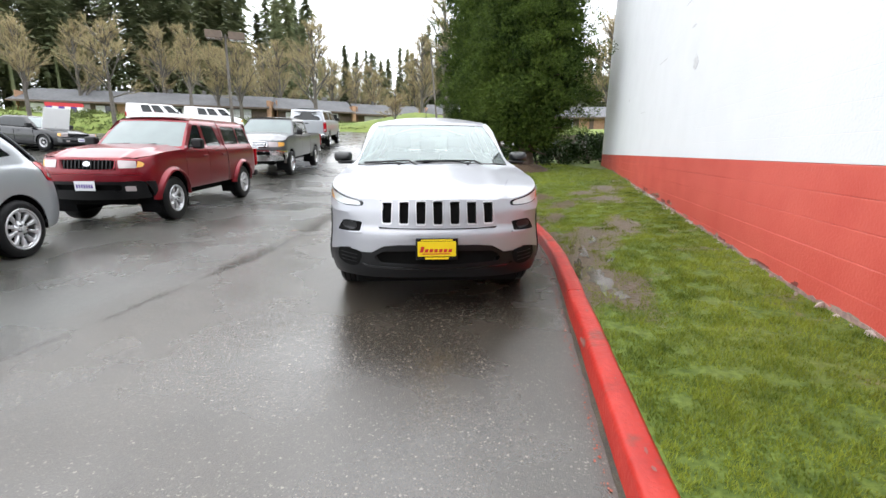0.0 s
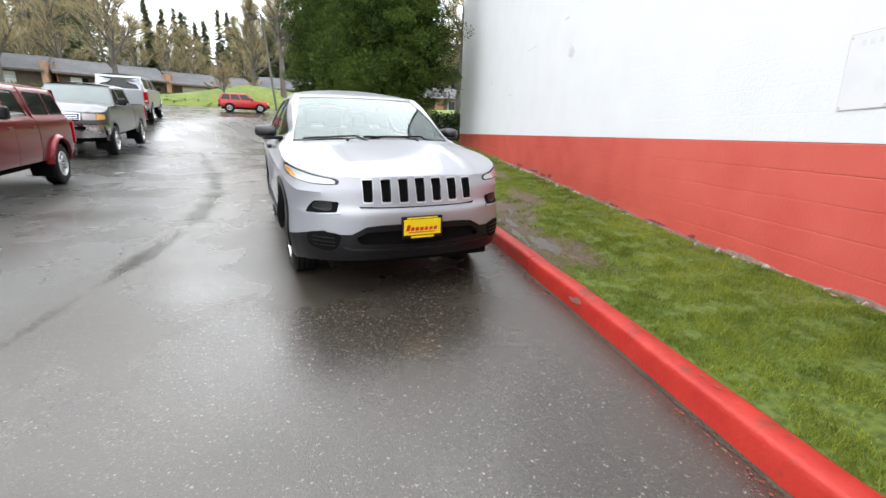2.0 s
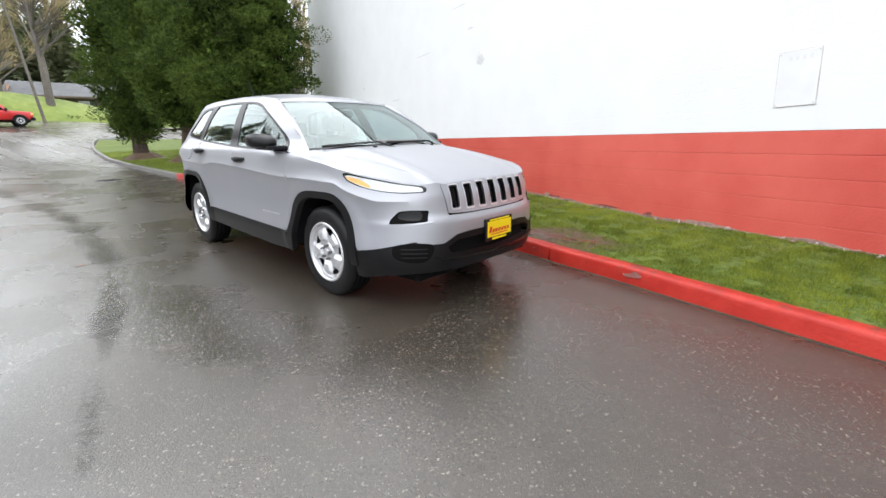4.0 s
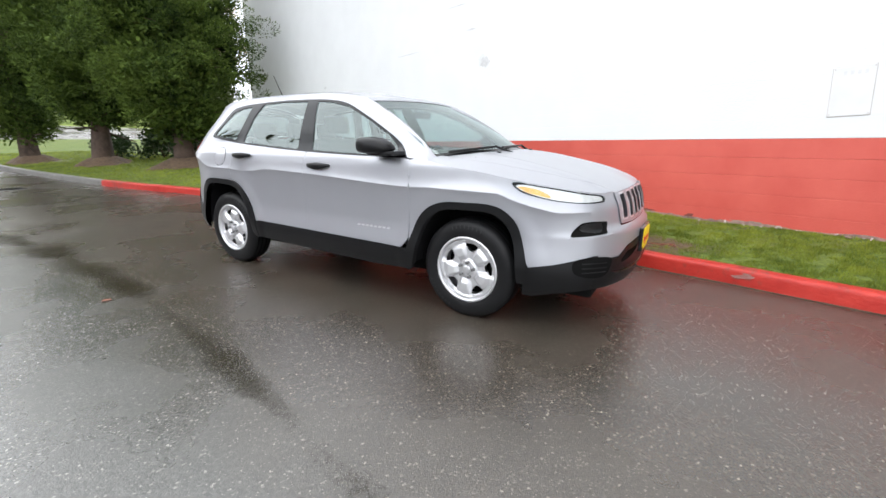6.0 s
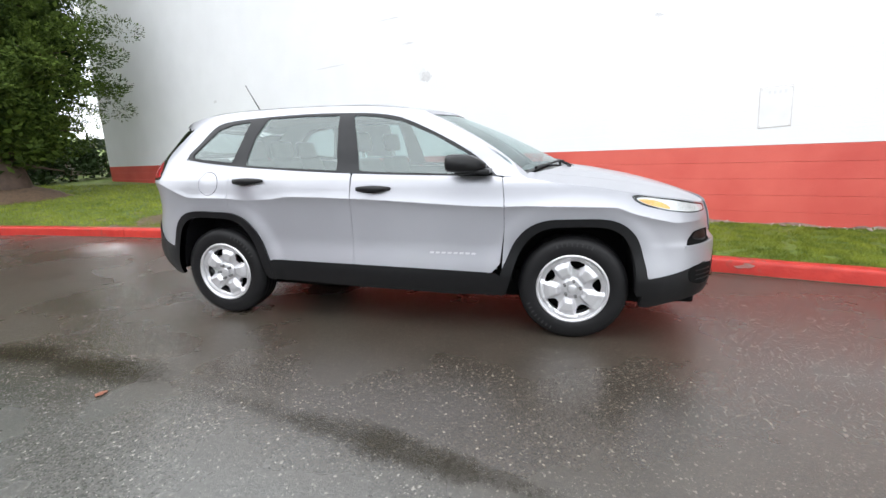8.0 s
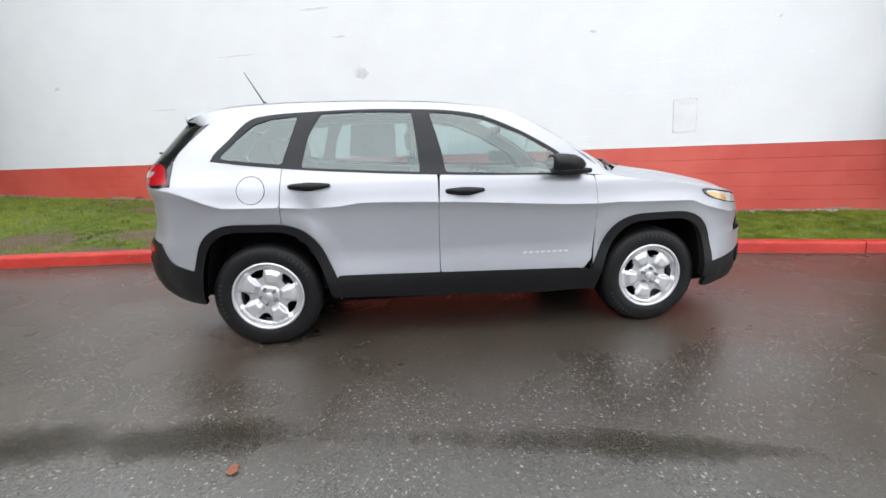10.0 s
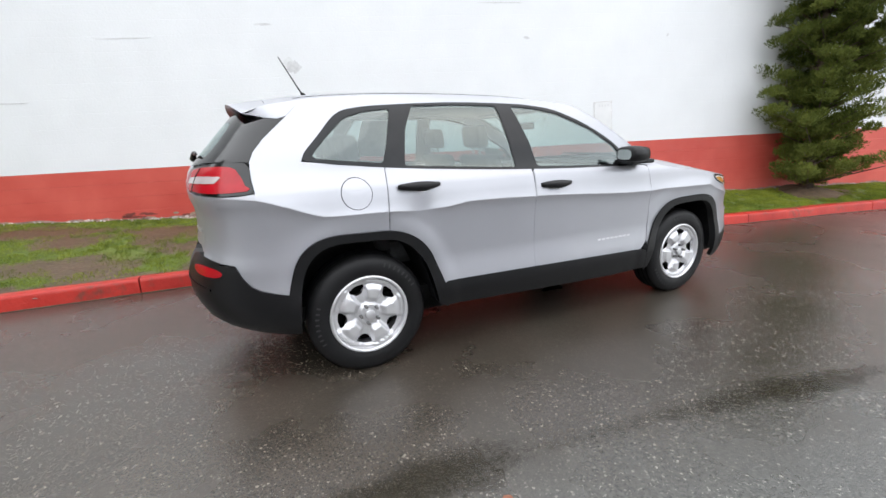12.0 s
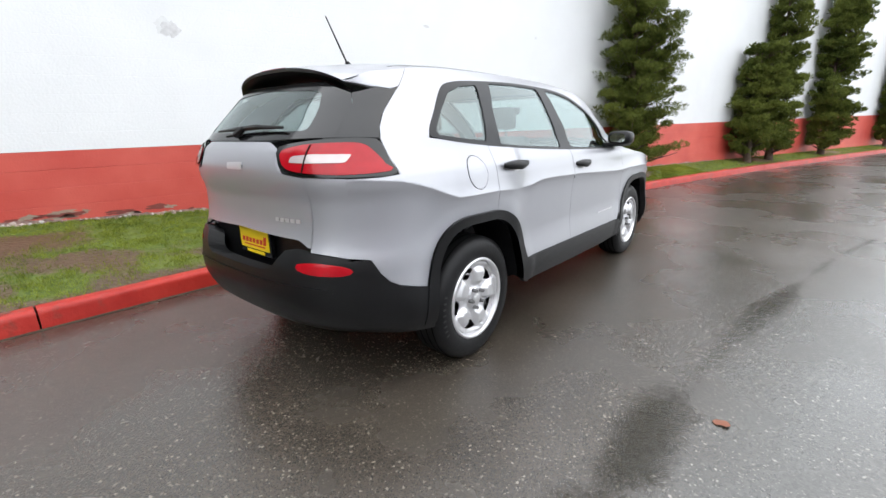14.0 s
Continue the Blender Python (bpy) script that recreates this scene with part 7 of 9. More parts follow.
    sheet("air_intake", mouth, front_of(S, 0.02), DARK, fb, step=0.1, depth=0.002)
    for sign in (-1, 1):
        sheet("fog_lamp", rounded([(sign * a * k, b) for a, b in ((0.56, b1 - 0.15), (0.56, b1 - 0.07), (0.69, b1 - 0.07), (0.69, b1 - 0.15))], 0.015, 3), front_of(S, 0.082), LAMP_CLEAR, fb, step=0.06, depth=0.01)
        sheet("bumper_end", [(0.52, b0 + 0.12), (0.56, b1 - 0.005), (S.front(0.79 * k, b1) + 0.05, b1 - 0.005), (S.front(0.79 * k, b0) + 0.05, b0 + 0.02)], side_of(S, sign, 0.045), bumper, fb, step=0.05, depth=0.05, flip=sign > 0)
    xp = nose + 0.088
    pl = part("number_plate", boxed(xp - 0.01, xp, -0.152, 0.152, b1 - 0.14, b1 + 0.01, 0.003), WHITE_TRIM, fb)
    for i in range(7):
        part("plate_mark", boxed(xp - 0.001, xp + 0.002, -0.125 + 0.037 * i, -0.102 + 0.037 * i, b1 - 0.10, b1 - 0.04), PURPLE, pl)
    # windscreen, roof, back
    def screen(a, b):
        s = abs(a)
        lo = Vector((-0.50 - 0.10 * s ** 2.2, a * 0.80 * k, belt + 0.02))
        hi = Vector((-1.13 - 0.07 * s ** 2.2, a * 0.655 * k, roof + 0.015 - 0.02 * s * s))
        q = lo.lerp(hi, b)
        q.z += 0.02 * math.sin(math.pi * min(1, max(0, b)))
        return q
    rect = lambda a0, a1, z0, z1: [(a0, z0), (a1, z0), (a1, z1), (a0, z1)]
    sf = sheet("screen_frame", rect(-1, 1, -0.04, 1.03), screen, paint, v, holes=[rounded(rect(-0.94, 0.94, 0.05, 0.93), 0.05, 3)], step=0.1, depth=0.02)
    sheet("windscreen", rounded(rect(-0.94, 0.94, 0.05, 0.93), 0.05, 3), lambda a, b: screen(a, b) - Vector((0.004, 0, 0.004)), PAINTED_SKY_GLASS, sf, step=0.1, depth=0.002)
    for c0 in (-0.45, 0.15):
        part("wiper", tube(bmesh.new(), screen(c0 - 0.28, 0.05) + Vector((0.03, 0, 0.02)), screen(c0 + 0.28, 0.09) + Vector((0.03, 0, 0.02)), 0.012, 0.009, 5), TRIM, v)
    end_x = tail + 0.30 if canopy else cab + 0.04

    def roof_at(x, b):
        yr = S.half(x, roof)
        lead_x = x + 0.07 * (1 - b * b) * smooth(-1.5, -1.2, x)
        return Vector((lead_x, b * yr, roof + 0.055 * (1 - abs(b) ** 2.6) + 0.03 * smooth(-1.15, -1.8, x) * (1 - b * b)))
    rf = sheet("roof", [(-1.19, i / 8) for i in range(-8, 9)] + [(end_x, i / 8) for i in range(8, -9, -1)], roof_at, paint, v, step=0.12)
    if canopy:
        sheet("canopy_joint", [(cab - 0.008, -0.99), (cab - 0.008, 0.99), (cab + 0.012, 0.99), (cab + 0.012, -0.99)], lambda x, b: roof_at(x, b) + Vector((0, 0, 0.002)), DARK, rf, step=0.2, depth=0.004)
    rear = lambda x, z0, z1, y0, y1, m, nm, dep=0.02: sheet(nm, [(y0, z0), (y1, z0), (y1, z1), (y0, z1)], lambda a, b: Vector((x if z1 < belt + 0.1 else x + 0.26 * max(0, (b - bed)) / (roof - bed), a, b)), m, v, step=0.2, depth=dep, flip=True)
    gt = rear(tail - 0.004, sill + 0.10, bed, -half * 0.83, half * 0.83, paint, "tailgate")
    part("gate_handle", boxed(tail - 0.02, tail, -0.10, 0.10, bed - 0.14, bed - 0.08, 0.01), TRIM, gt)
    if canopy:
        rear(tail + 0.02, bed + 0.01, roof + 0.02, -half * 0.80, half * 0.80, paint, "canopy_back")
        rear(tail + 0.012, bed + 0.05, roof - 0.06, -half * 0.72, half * 0.72, CAR_GLASS, "rear_window", 0.004)
    else:
        sheet("rear_window", [(-0.62 * k, belt + 0.06), (0.62 * k, belt + 0.06), (0.56 * k, roof - 0.08), (-0.56 * k, roof - 0.08)], lambda a, b: Vector((cab + 0.015 + 0.05 * (b - belt), a, b)), CAR_GLASS, v, step=0.2, depth=0.004, flip=True)
        sheet("cab_back", [(-0.84 * k, sill), (0.84 * k, sill), (0.80 * k, belt), (0.60 * k, roof + 0.03), (-0.60 * k, roof + 0.03), (-0.80 * k, belt)], lambda a, b: Vector((cab + 0.03 + 0.05 * max(0.0, b - belt), a, b)), paint, v, step=0.2, depth=0.02, flip=True)
        part("bed_floor", boxed(tail + 0.05, cab, -half * 0.9, half * 0.9, sill + 0.15, sill + 0.19), DARK, v)
    rb = part("rear_bumper", boxed(tail - 0.14, tail + 0.06, -half * 0.93, half * 0.93, sill - 0.04, sill + 0.11, 0.03, 3), CHROME if grille else TRIM, v)
    part("rear_plate", boxed(tail - 0.15, tail - 0.139, -0.152, 0.152, sill - 0.02, sill + 0.10), WHITE_TRIM, rb)
    part("underbody", boxed(tail + 0.15, nose - 0.25, -half * 0.6, half * 0.6, sill - 0.16, sill + 0.12), DARK, v)
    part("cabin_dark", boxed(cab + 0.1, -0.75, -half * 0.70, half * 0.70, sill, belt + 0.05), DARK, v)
    return v


HEAD = (0.301, -0.9535)
pickup("dark red double-cab pickup with matching canopy and flared arches", (-6.55, 6.15), HEAD, RED_PAINT, belt=1.22, roof=1.755, lamp=(0.945, 1.085), bed=1.22, flare=0.075, hood_rise=0.13, tyre=0.385)
pickup("pewter grey crew-cab pickup with chrome bumper and wheels", (-8.85, 13.35), HEAD, GREY_PAINT, k=1.15, wb=3.56, tyre=0.41, sill=0.58, belt=1.34, roof=1.86, cab=-2.75, nose=0.98, tail=-4.72, canopy=False,
       bumper=CHROME, upper=False, wheel_mat=CHROME, flare=0.015, grille=CHROME, hood_rise=0.14, lamp=(0.98, 1.16), bed=1.34)
pickup("silver pickup with dark-windowed canopy parked tail outwards", (-15.1, 24.6), (-0.35, 0.94), ICE_PAINT, k=1.13, wb=3.56, tyre=0.41, sill=0.60, belt=1.36, roof=1.90, cab=-2.75, nose=0.98, tail=-4.72,
       bumper=CHROME, upper=False, wheel_mat=CHROME, flare=0.015, grille=CHROME, hood_rise=0.14, lamp=(0.98, 1.16), bed=1.36)


# ---- the hatchback in the next row ----
def hatchback(label, at, heading, paint):
    wb, tyre, half = 2.60, 0.325, 0.87
    v = stand("hatchback", label, "car", half, wb, at, heading)
    v.matrix_world = v.matrix_world @ Matrix.Diagonal((1, 1, 1.06, 1))
    S = Shell(curve([(0.18, 0.78), (0.28, 0.84), (0.5, 0.866), (0.72, 0.87), (0.88, 0.858), (0.97, 0.835), (1.03, 0.80), (1.25, 0.71), (1.42, 0.61), (1.47, 0.54), (1.52, 0.4)]),
              curve([(0.15, 0.78), (0.40, 0.86), (0.60, 0.84), (0.75, 0.70), (0.9, 0.45)]),
              curve([(0.2, -3.44), (0.35, -3.56), (0.55, -3.59), (0.75, -3.56), (0.95, -3.50), (1.05, -3.42), (1.25, -3.22), (1.42, -3.00), (1.5, -2.86)]),
              0.1, -2.45, 2.6, 3.2)
    ar = tyre + 0.045
    arch = lambda ax, a0, a1, r=ar: [(ax + r * math.cos(radians(a0 + (a1 - a0) * i / 14)), tyre + 0.015 + r * math.sin(radians(a0 + (a1 - a0) * i / 14))) for i in range(15)]
    cy = 0.62
    belt = curve([(-3.0, 1.06), (-2.3, 1.02), (-1.2, 0.97), (-0.3, 0.93), (0.3, 0.86), (0.7, 0.74)])
    for sign in (-1, 1):
        side, flip = side_of(S, sign), sign > 0
        edge = lambda a, b, n=6: [(a + (b - a) * i / n, belt(a + (b - a) * i / n)) for i in range(n + 1)]
        sheet("front_wing", edge(-0.40, 0.62) + [(S.front(cy, z), z) for z in (0.72, 0.6, 0.45, 0.3)] + arch(0, -5, 185) + [(-0.40, 0.25)], side, paint, v, step=0.06, flip=flip)
        fd = sheet("front_door", edge(-1.42, -0.408) + [(-0.408, 0.25), (-1.42, 0.25)], side, paint, v, step=0.08, flip=flip)
        rd = sheet("rear_door", edge(-2.25, -1.428) + [(-1.428, 0.25), (-2.18, 0.25)] + arch(-wb, 5, 40)[1:], side, paint, v, step=0.06, flip=flip)
        q = edge(-2.98, -2.258) + arch(-wb, 42, 182) + [(-3.05, 0.27)] + [(S.back(cy, z), z) for z in (0.30, 0.42, 0.55, 0.70, 0.80)] + [(-3.13, 0.82), (-3.06, 0.94), (-3.00, 1.055)]
        sheet("quarter_panel", q, side, paint, v, step=0.05, flip=flip)
        up = [(x, z + 0.002) for x, z in edge(-2.98, -0.42, 10)] + [(-0.9, 1.22), (-1.25, 1.40), (-1.7, 1.44), (-2.3, 1.43), (-2.70, 1.38), (-2.86, 1.22)]
        panes = [rounded(p, 0.02, 3) for p in ([(-0.68, 1.01), (-0.95, 1.19), (-1.27, 1.36), (-1.40, 1.38), (-1.38, 1.03)], [(-1.46, 1.03), (-1.48, 1.385), (-2.10, 1.38), (-2.22, 1.07)], [(-2.30, 1.08), (-2.22, 1.37), (-2.52, 1.345), (-2.74, 1.12)])]
        fr = sheet("cabin_side", up, side_of(S, sign, 0.001), paint, v, holes=panes, step=0.06, depth=0.02, flip=flip)
        for p in panes:
            sheet("side_window", p, side_of(S, sign, -0.008), CAR_GLASS, fr, step=0.08, depth=0.002, flip=flip)
        tl = [(-3.02, 1.045), (-3.08, 0.94), (-3.14, 0.83), (S.back(cy, 0.80), 0.805), (S.back(cy, 0.9), 0.9), (S.back(cy, 1.0), 1.0)]
        lamp = sheet("tail_light", smoothed(tl, 0.03), side_of(S, sign, 0.006), LAMP_RED, v, step=0.04, depth=0.02, flip=flip)
        sheet("reversing_lens", [(-3.17, 0.86), (-3.24, 0.85), (-3.24, 0.90), (-3.16, 0.91)], side_of(S, sign, 0.010), LAMP_CLEAR, lamp, step=0.04, depth=0.004, flip=flip)
        for hx, own in ((-1.28, fd), (-2.12, rd)):
            yb = S.half(hx, 0.90)
            part("door_handle", boxed(hx - 0.08, hx + 0.08, min(sign * (yb - 0.01), sign * (yb + 0.025)), max(sign * (yb - 0.01), sign * (yb + 0.025)), 0.885, 0.918, 0.01), paint, own)
        y0, y1 = sorted((sign * 0.82, sign * 1.0))
        part("door_mirror", boxed(-0.66, -0.55, y0, y1, 0.98, 1.10, 0.04, 3), paint, v)
        for ax in (0.0, -wb):
            build_wheel(v, ax, sign, tyre, tyre * 0.70, 0.21, half + 0.01, tyre, "spokes", 0.3, WHEEL_SILVER, 36)
            bm = bmesh.new()
            ro = [bm.verts.new((x, sign * 0.84, z)) for x, z in arch(ax, -10, 190)]
            ri = [bm.verts.new((x, sign * 0.50, z)) for x, z in arch(ax, -10, 190)]
            for i in range(14):
                bm.faces.new((ro[i], ro[i + 1], ri[i + 1], ri[i]))
            bm.faces.new(ri)
            part("wheel_well", bm, WELL, v)
    roof = lambda x, b: Vector((x, b * S.half(x, 1.44 - 0.06 * smooth(-2.2, -2.8, x)), 1.44 - 0.06 * smooth(-2.2, -2.8, x) - 0.03 * smooth(-1.6, -1.2, x) + 0.045 * (1 - abs(b) ** 2.5)))
    sheet("roof", [(-1.24, i / 6) for i in range(-6, 7)] + [(-2.84, i / 6) for i in range(6, -7, -1)], roof, paint, v, step=0.12)
    scr = lambda a, b: Vector((-0.25 - 0.12 * a * a - 0.98 * b, a * (0.80 - 0.18 * b), 0.93 + 0.51 * b + 0.04 * math.sin(3.14 * min(1, max(0, b)))))
    sheet("windscreen", [(-1, 0), (1, 0), (1, 1), (-1, 1)], scr, PAINTED_SKY_GLASS, v, step=0.1, depth=0.004)
    sheet("bonnet", [(-0.28, -0.76), (0.25, -0.74), (0.62, -0.55), (0.72, 0), (0.62, 0.55), (0.25, 0.74), (-0.28, 0.76), (-0.18, 0)], lambda a, b: Vector((a, b, belt(a) + 0.05 * (1 - (b / 0.85) ** 2))), paint, v, step=0.1)
    sheet("front_panel", [(-cy, 0.74), (cy, 0.74), (cy, 0.22), (-cy, 0.22)], front_of(S), paint, v, step=0.08, depth=0.05)
    gl = rounded([(-0.50, 1.06), (0.50, 1.06), (0.44, 1.36), (-0.44, 1.36)], 0.04, 3)
    gate = sheet("tailgate", [(-0.60, 0.62), (0.60, 0.62), (0.62, 0.80), (0.60, 1.03), (0.52, 1.40), (-0.52, 1.40), (-0.60, 1.03), (-0.62, 0.80)], back_of(S), paint, v, holes=[gl], step=0.06, flip=True)
    sheet("rear_window", gl, back_of(S, -0.004), CAR_GLASS, gate, step=0.08, depth=0.003, flip=True)
    rb = sheet("rear_bumper", [(-cy, 0.62), (cy, 0.62), (cy, 0.28), (-cy, 0.28)], back_of(S, 0.012), paint, v, step=0.06, depth=0.05, flip=True)
    sheet("rear_reflector", [(0.42, 0.45), (0.58, 0.45), (0.58, 0.48), (0.42, 0.48)], back_of(S, 0.018), LAMP_RED, rb, step=0.06, depth=0.006, flip=True)
    part("underbody", boxed(-3.1, 0.6, -0.55, 0.55, 0.20, 0.40), DARK, v)
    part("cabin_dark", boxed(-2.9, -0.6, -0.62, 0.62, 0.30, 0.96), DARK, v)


hatchback("pale silver hatchback with ten-spoke alloy wheels", (-6.02 + 0.301 * 2.6, 3.45 - 0.9535 * 2.6), HEAD, ICE_PAINT)


# ---- other parked vehicles ----
BRIGHT_RED = paint_material("bright_red_paint", (0.45, 0.015, 0.015), 0.1, 0.3)
BLACK_PAINT = paint_material("black_paint", (0.010, 0.010, 0.013), 0.1, 0.25)
WHITE_PAINT = paint_material("white_paint", (0.78, 0.78, 0.78), 0.0, 0.3)


def loft(name, rings, mat, parent, label="", cap=True):
    """Skin a row of closed rings of equal count."""
    bm = bmesh.new()
    rows = [[bm.verts.new(p) for p in ring] for ring in rings]
    n = len(rows[0])
    for a, b in zip(rows, rows[1:]):
        for i in range(n):
            bm.faces.new((a[i], a[(i + 1) % n], b[(i + 1) % n], b[i]))
    if cap:
        bm.faces.new(rows[0])
        bm.faces.new(rows[-1])
    return part(name, bm, mat, parent, label, shade=True)


def body_ring(x, half, z0, z1, r=0.09, tuck=0.05):
    """Cross section of a body: tucked sill, flat flank, rounded shoulders."""
    pts = []
    h = max(0.02, z1 - z0)
    rr = min(r, h * 0.4)
    right = [(half - tuck, z0), (half - 0.008, z0 + h * 0.25), (half, z0 + h * 0.55), (half - 0.012, z1 - rr), (half - rr * 0.35, z1 - rr * 0.3), (half - rr, z1), (half * 0.5, z1 + 0.018)]
    for y, z in right:
        pts.append(Vector((x, -y, z)))
    for y, z in right[::-1]:
        pts.append(Vector((x, y, z)))
    return pts


def vehicle(name, label, spec, at, heading, group="parked cars", level=None):
    """A parked car or pickup. x forward from the front axle; heading is the plan direction of its nose; at is the plan place of its front left wheel."""
    half, wb = spec["half"], spec["wheelbase"]
    v = stand(name, label, spec.get("category", "car"), half, wb, at, heading, group, level)
    paint = spec["paint"]
    tyre = spec.get("tyre", 0.34)
    loft("body", [body_ring(x, half * w, z0, z1, spec.get("round", 0.09)) for x, w, z0, z1 in spec["body"]], paint, v)
    # cabin: belt line and roof line as two plan rectangles
    (xa, za), (xb, zb), (xc, zc), (xd, zd) = spec["cabin"]        # windscreen foot and head, rear head and foot
    wl_, wh = half * spec.get("belt", 0.93), half * spec.get("roof", 0.74)

    def side(sign, off):
        def place(a, b):
            low = Vector((xa + (xd - xa) * a, sign * (wl_ + off), za + (zd - za) * a))
            high = Vector((xb + (xc - xb) * a, sign * (wh + off), zb + (zc - zb) * a))
            p = low.lerp(high, b)
            p.y += sign * 0.03 * math.sin(math.pi * min(1, max(0, b)))
            return p
        return place

    def end(front, off):
        def place(a, b):
            x0, z0, x1, z1 = (xa, za, xb, zb) if front else (xd, zd, xc, zc)
            bow = 0.10 * (1 - a * a) * (1 if front else -0.5)
            return Vector((x0 + (x1 - x0) * b + bow + (off if front else -off), a * (wl_ + (wh - wl_) * b), z0 + (z1 - z0) * b + off))
        return place
    rings = []
    for k in range(9):
        b = k / 8
        ring = [side(-1, 0)(a / 10, b) for a in range(11)] + [end(False, 0)(a / 4, b) for a in (-3, -2, 0, 2, 3)] + [side(1, 0)(a / 10, b) for a in range(10, -1, -1)] + [end(True, 0)(a / 4, b) for a in (3, 2, 0, -2, -3)]
        rings.append(ring)
    last = rings[-1]
    c = sum(last, Vector()) / len(last)
    for k, lift in ((0.93, 0.022), (0.75, 0.045), (0.35, 0.06)):
        rings.append([c.lerp(p, k) + Vector((0, 0, lift)) for p in last])
    cabin = loft("cabin", rings, paint, v)
    quad = lambda a0, a1, b0, b1: rounded([(a0, b0), (a1, b0), (a1, b1), (a0, b1)], 0.03, 3)
    for sign in (-1, 1):
        for a0, a1 in spec["windows"]:
            sheet("side_window", quad(a0, a1, 0.08, 0.9), side(sign, 0.008), CAR_GLASS, cabin, step=0.07, depth=0.004, flip=sign < 0)
        for a in spec["doors"]:
            bm = boxed(a - 0.004, a + 0.004, min(sign * half * 0.99, sign * (half + 0.002)), max(sign * half * 0.99, sign * (half + 0.002)), spec["sill"] + 0.06, za - 0.08)
            part("door_seam", bm, DARK, v)
        for a in spec["handles"]:
            part("door_handle", boxed(a - 0.09, a + 0.09, min(sign * (half - 0.02), sign * (half + 0.022)), max(sign * (half - 0.02), sign * (half + 0.022)), za - 0.15, za - 0.115, 0.008), paint, v)
        m = part("door_mirror", boxed(xa - 0.30, xa - 0.16, min(sign * (half - 0.06), sign * (half + 0.19)), max(sign * (half - 0.06), sign * (half + 0.19)), za + 0.02, za + 0.20, 0.04, 3), spec.get("mirror", TRIM), v)
        for ax in (0.0, -wb):
            build_wheel(v, ax, sign, tyre, tyre * 0.62, 0.24, half + 0.045, tyre, spec.get("wheel", "spokes"), 0.3, spec.get("wheel_mat"), 28)
            arc = [(ax + (tyre + 0.10) * math.cos(t / 12 * math.pi), tyre + (tyre + 0.10) * math.sin(t / 12 * math.pi)) for t in range(13)]
            arc_in = [(ax + (tyre + 0.035) * math.cos(t / 12 * math.pi), tyre + (tyre + 0.035) * math.sin(t / 12 * math.pi)) for t in range(13)]
            flare = max(0.05, spec.get("flare", 0.05))
            sheet("arch_flare", arc + arc_in[::-1], lambda a, b, s=sign: Vector((a, s * (half + flare), b)), spec.get("flare_mat", paint), v, step=0.2, depth=0.05, flip=sign > 0)
            disc = [(ax + (tyre + 0.06) * math.cos(t / 16 * 2 * math.pi), tyre + (tyre + 0.06) * math.sin(t / 16 * 2 * math.pi)) for t in range(16)]
            sheet("wheel_well", disc, lambda a, b, s=sign: Vector((a, s * (half + 0.003), b)), WELL, v, step=0.3, depth=0.01, flip=sign > 0)
    sheet("windscreen", quad(-0.92, 0.92, 0.05, 0.92), end(True, 0.008), PAINTED_SKY_GLASS, cabin, step=0.1, depth=0.004)
    sheet("rear_window", quad(-0.86, 0.86, 0.12, 0.88), end(False, 0.008), CAR_GLASS, cabin, step=0.1, depth=0.004, flip=True)
    nose, tail = spec["body"][0][0], spec["body"][-1][0]
    for k in (-0.3, 0.25):
        part("wiper", tube(bmesh.new(), end(True, 0.03)(k - 0.3, 0.06), end(True, 0.03)(k + 0.3, 0.09), 0.01, 0.01, 5), TRIM, v)
    zl = spec["lamp_z"]
    for sign in (-1, 1):
        y0, y1 = sorted((sign * half * 0.60, sign * half * 0.95))
        hl = part("headlight", boxed(nose - 0.12, nose + 0.012, y0, y1, zl - 0.085, zl + 0.075, 0.02), LAMP_CLEAR, v)
        y0, y1 = sorted((sign * half * 0.90, sign * half * 0.985))
        part("turn_signal", boxed(nose - 0.16, nose + 0.005, y0, y1, zl - 0.07, zl + 0.065, 0.02), AMBER, hl)
        y0, y1 = sorted((sign * half * 0.82, sign * (half + 0.004)))
        z0, z1 = spec["tail_z"]
        tl = part("tail_light", boxed(tail - 0.012, tail + 0.10, y0, y1, z0, z1, 0.02), LAMP_RED, v)
        part("reversing_lens", boxed(tail - 0.016, tail, y0 + 0.02, y1 - 0.02, z0 + 0.02, z0 + 0.07), LAMP_CLEAR, tl)
    g = part("grille", boxed(nose - 0.05, nose + 0.010, -half * 0.56, half * 0.56, zl - 0.10, zl + 0.07, 0.02), spec.get("grille", paint), v)
    for k in range(11):
        y = -half * 0.5 + half * k / 10
        part("grille_slot", boxed(nose, nose + 0.016, y - 0.028, y + 0.028, zl - 0.075, zl + 0.045, 0.006, 1), DARK, g)
    bz = spec["bumper_z"]
    bf = part("front_bumper", boxed(nose - 0.20, nose + 0.09, -half * 0.98, half * 0.98, bz - 0.16, bz + 0.05, 0.04, 3), spec.get("bumper", paint), v)
    part("air_intake", boxed(nose + 0.05, nose + 0.095, -half * 0.55, half * 0.55, bz - 0.12, bz - 0.04, 0.01), DARK, bf)
    for sign in (-1, 1):
        y0, y1 = sorted((sign * half * 0.62, sign * half * 0.80))
        part("fog_lamp", boxed(nose + 0.05, nose + 0.096, y0, y1, bz - 0.11, bz - 0.04, 0.02), LAMP_CLEAR, bf)
    pl = part("number_plate", boxed(nose + 0.09, nose + 0.103, -0.152, 0.152, bz - 0.09, bz + 0.06, 0.003), WHITE_TRIM, bf)
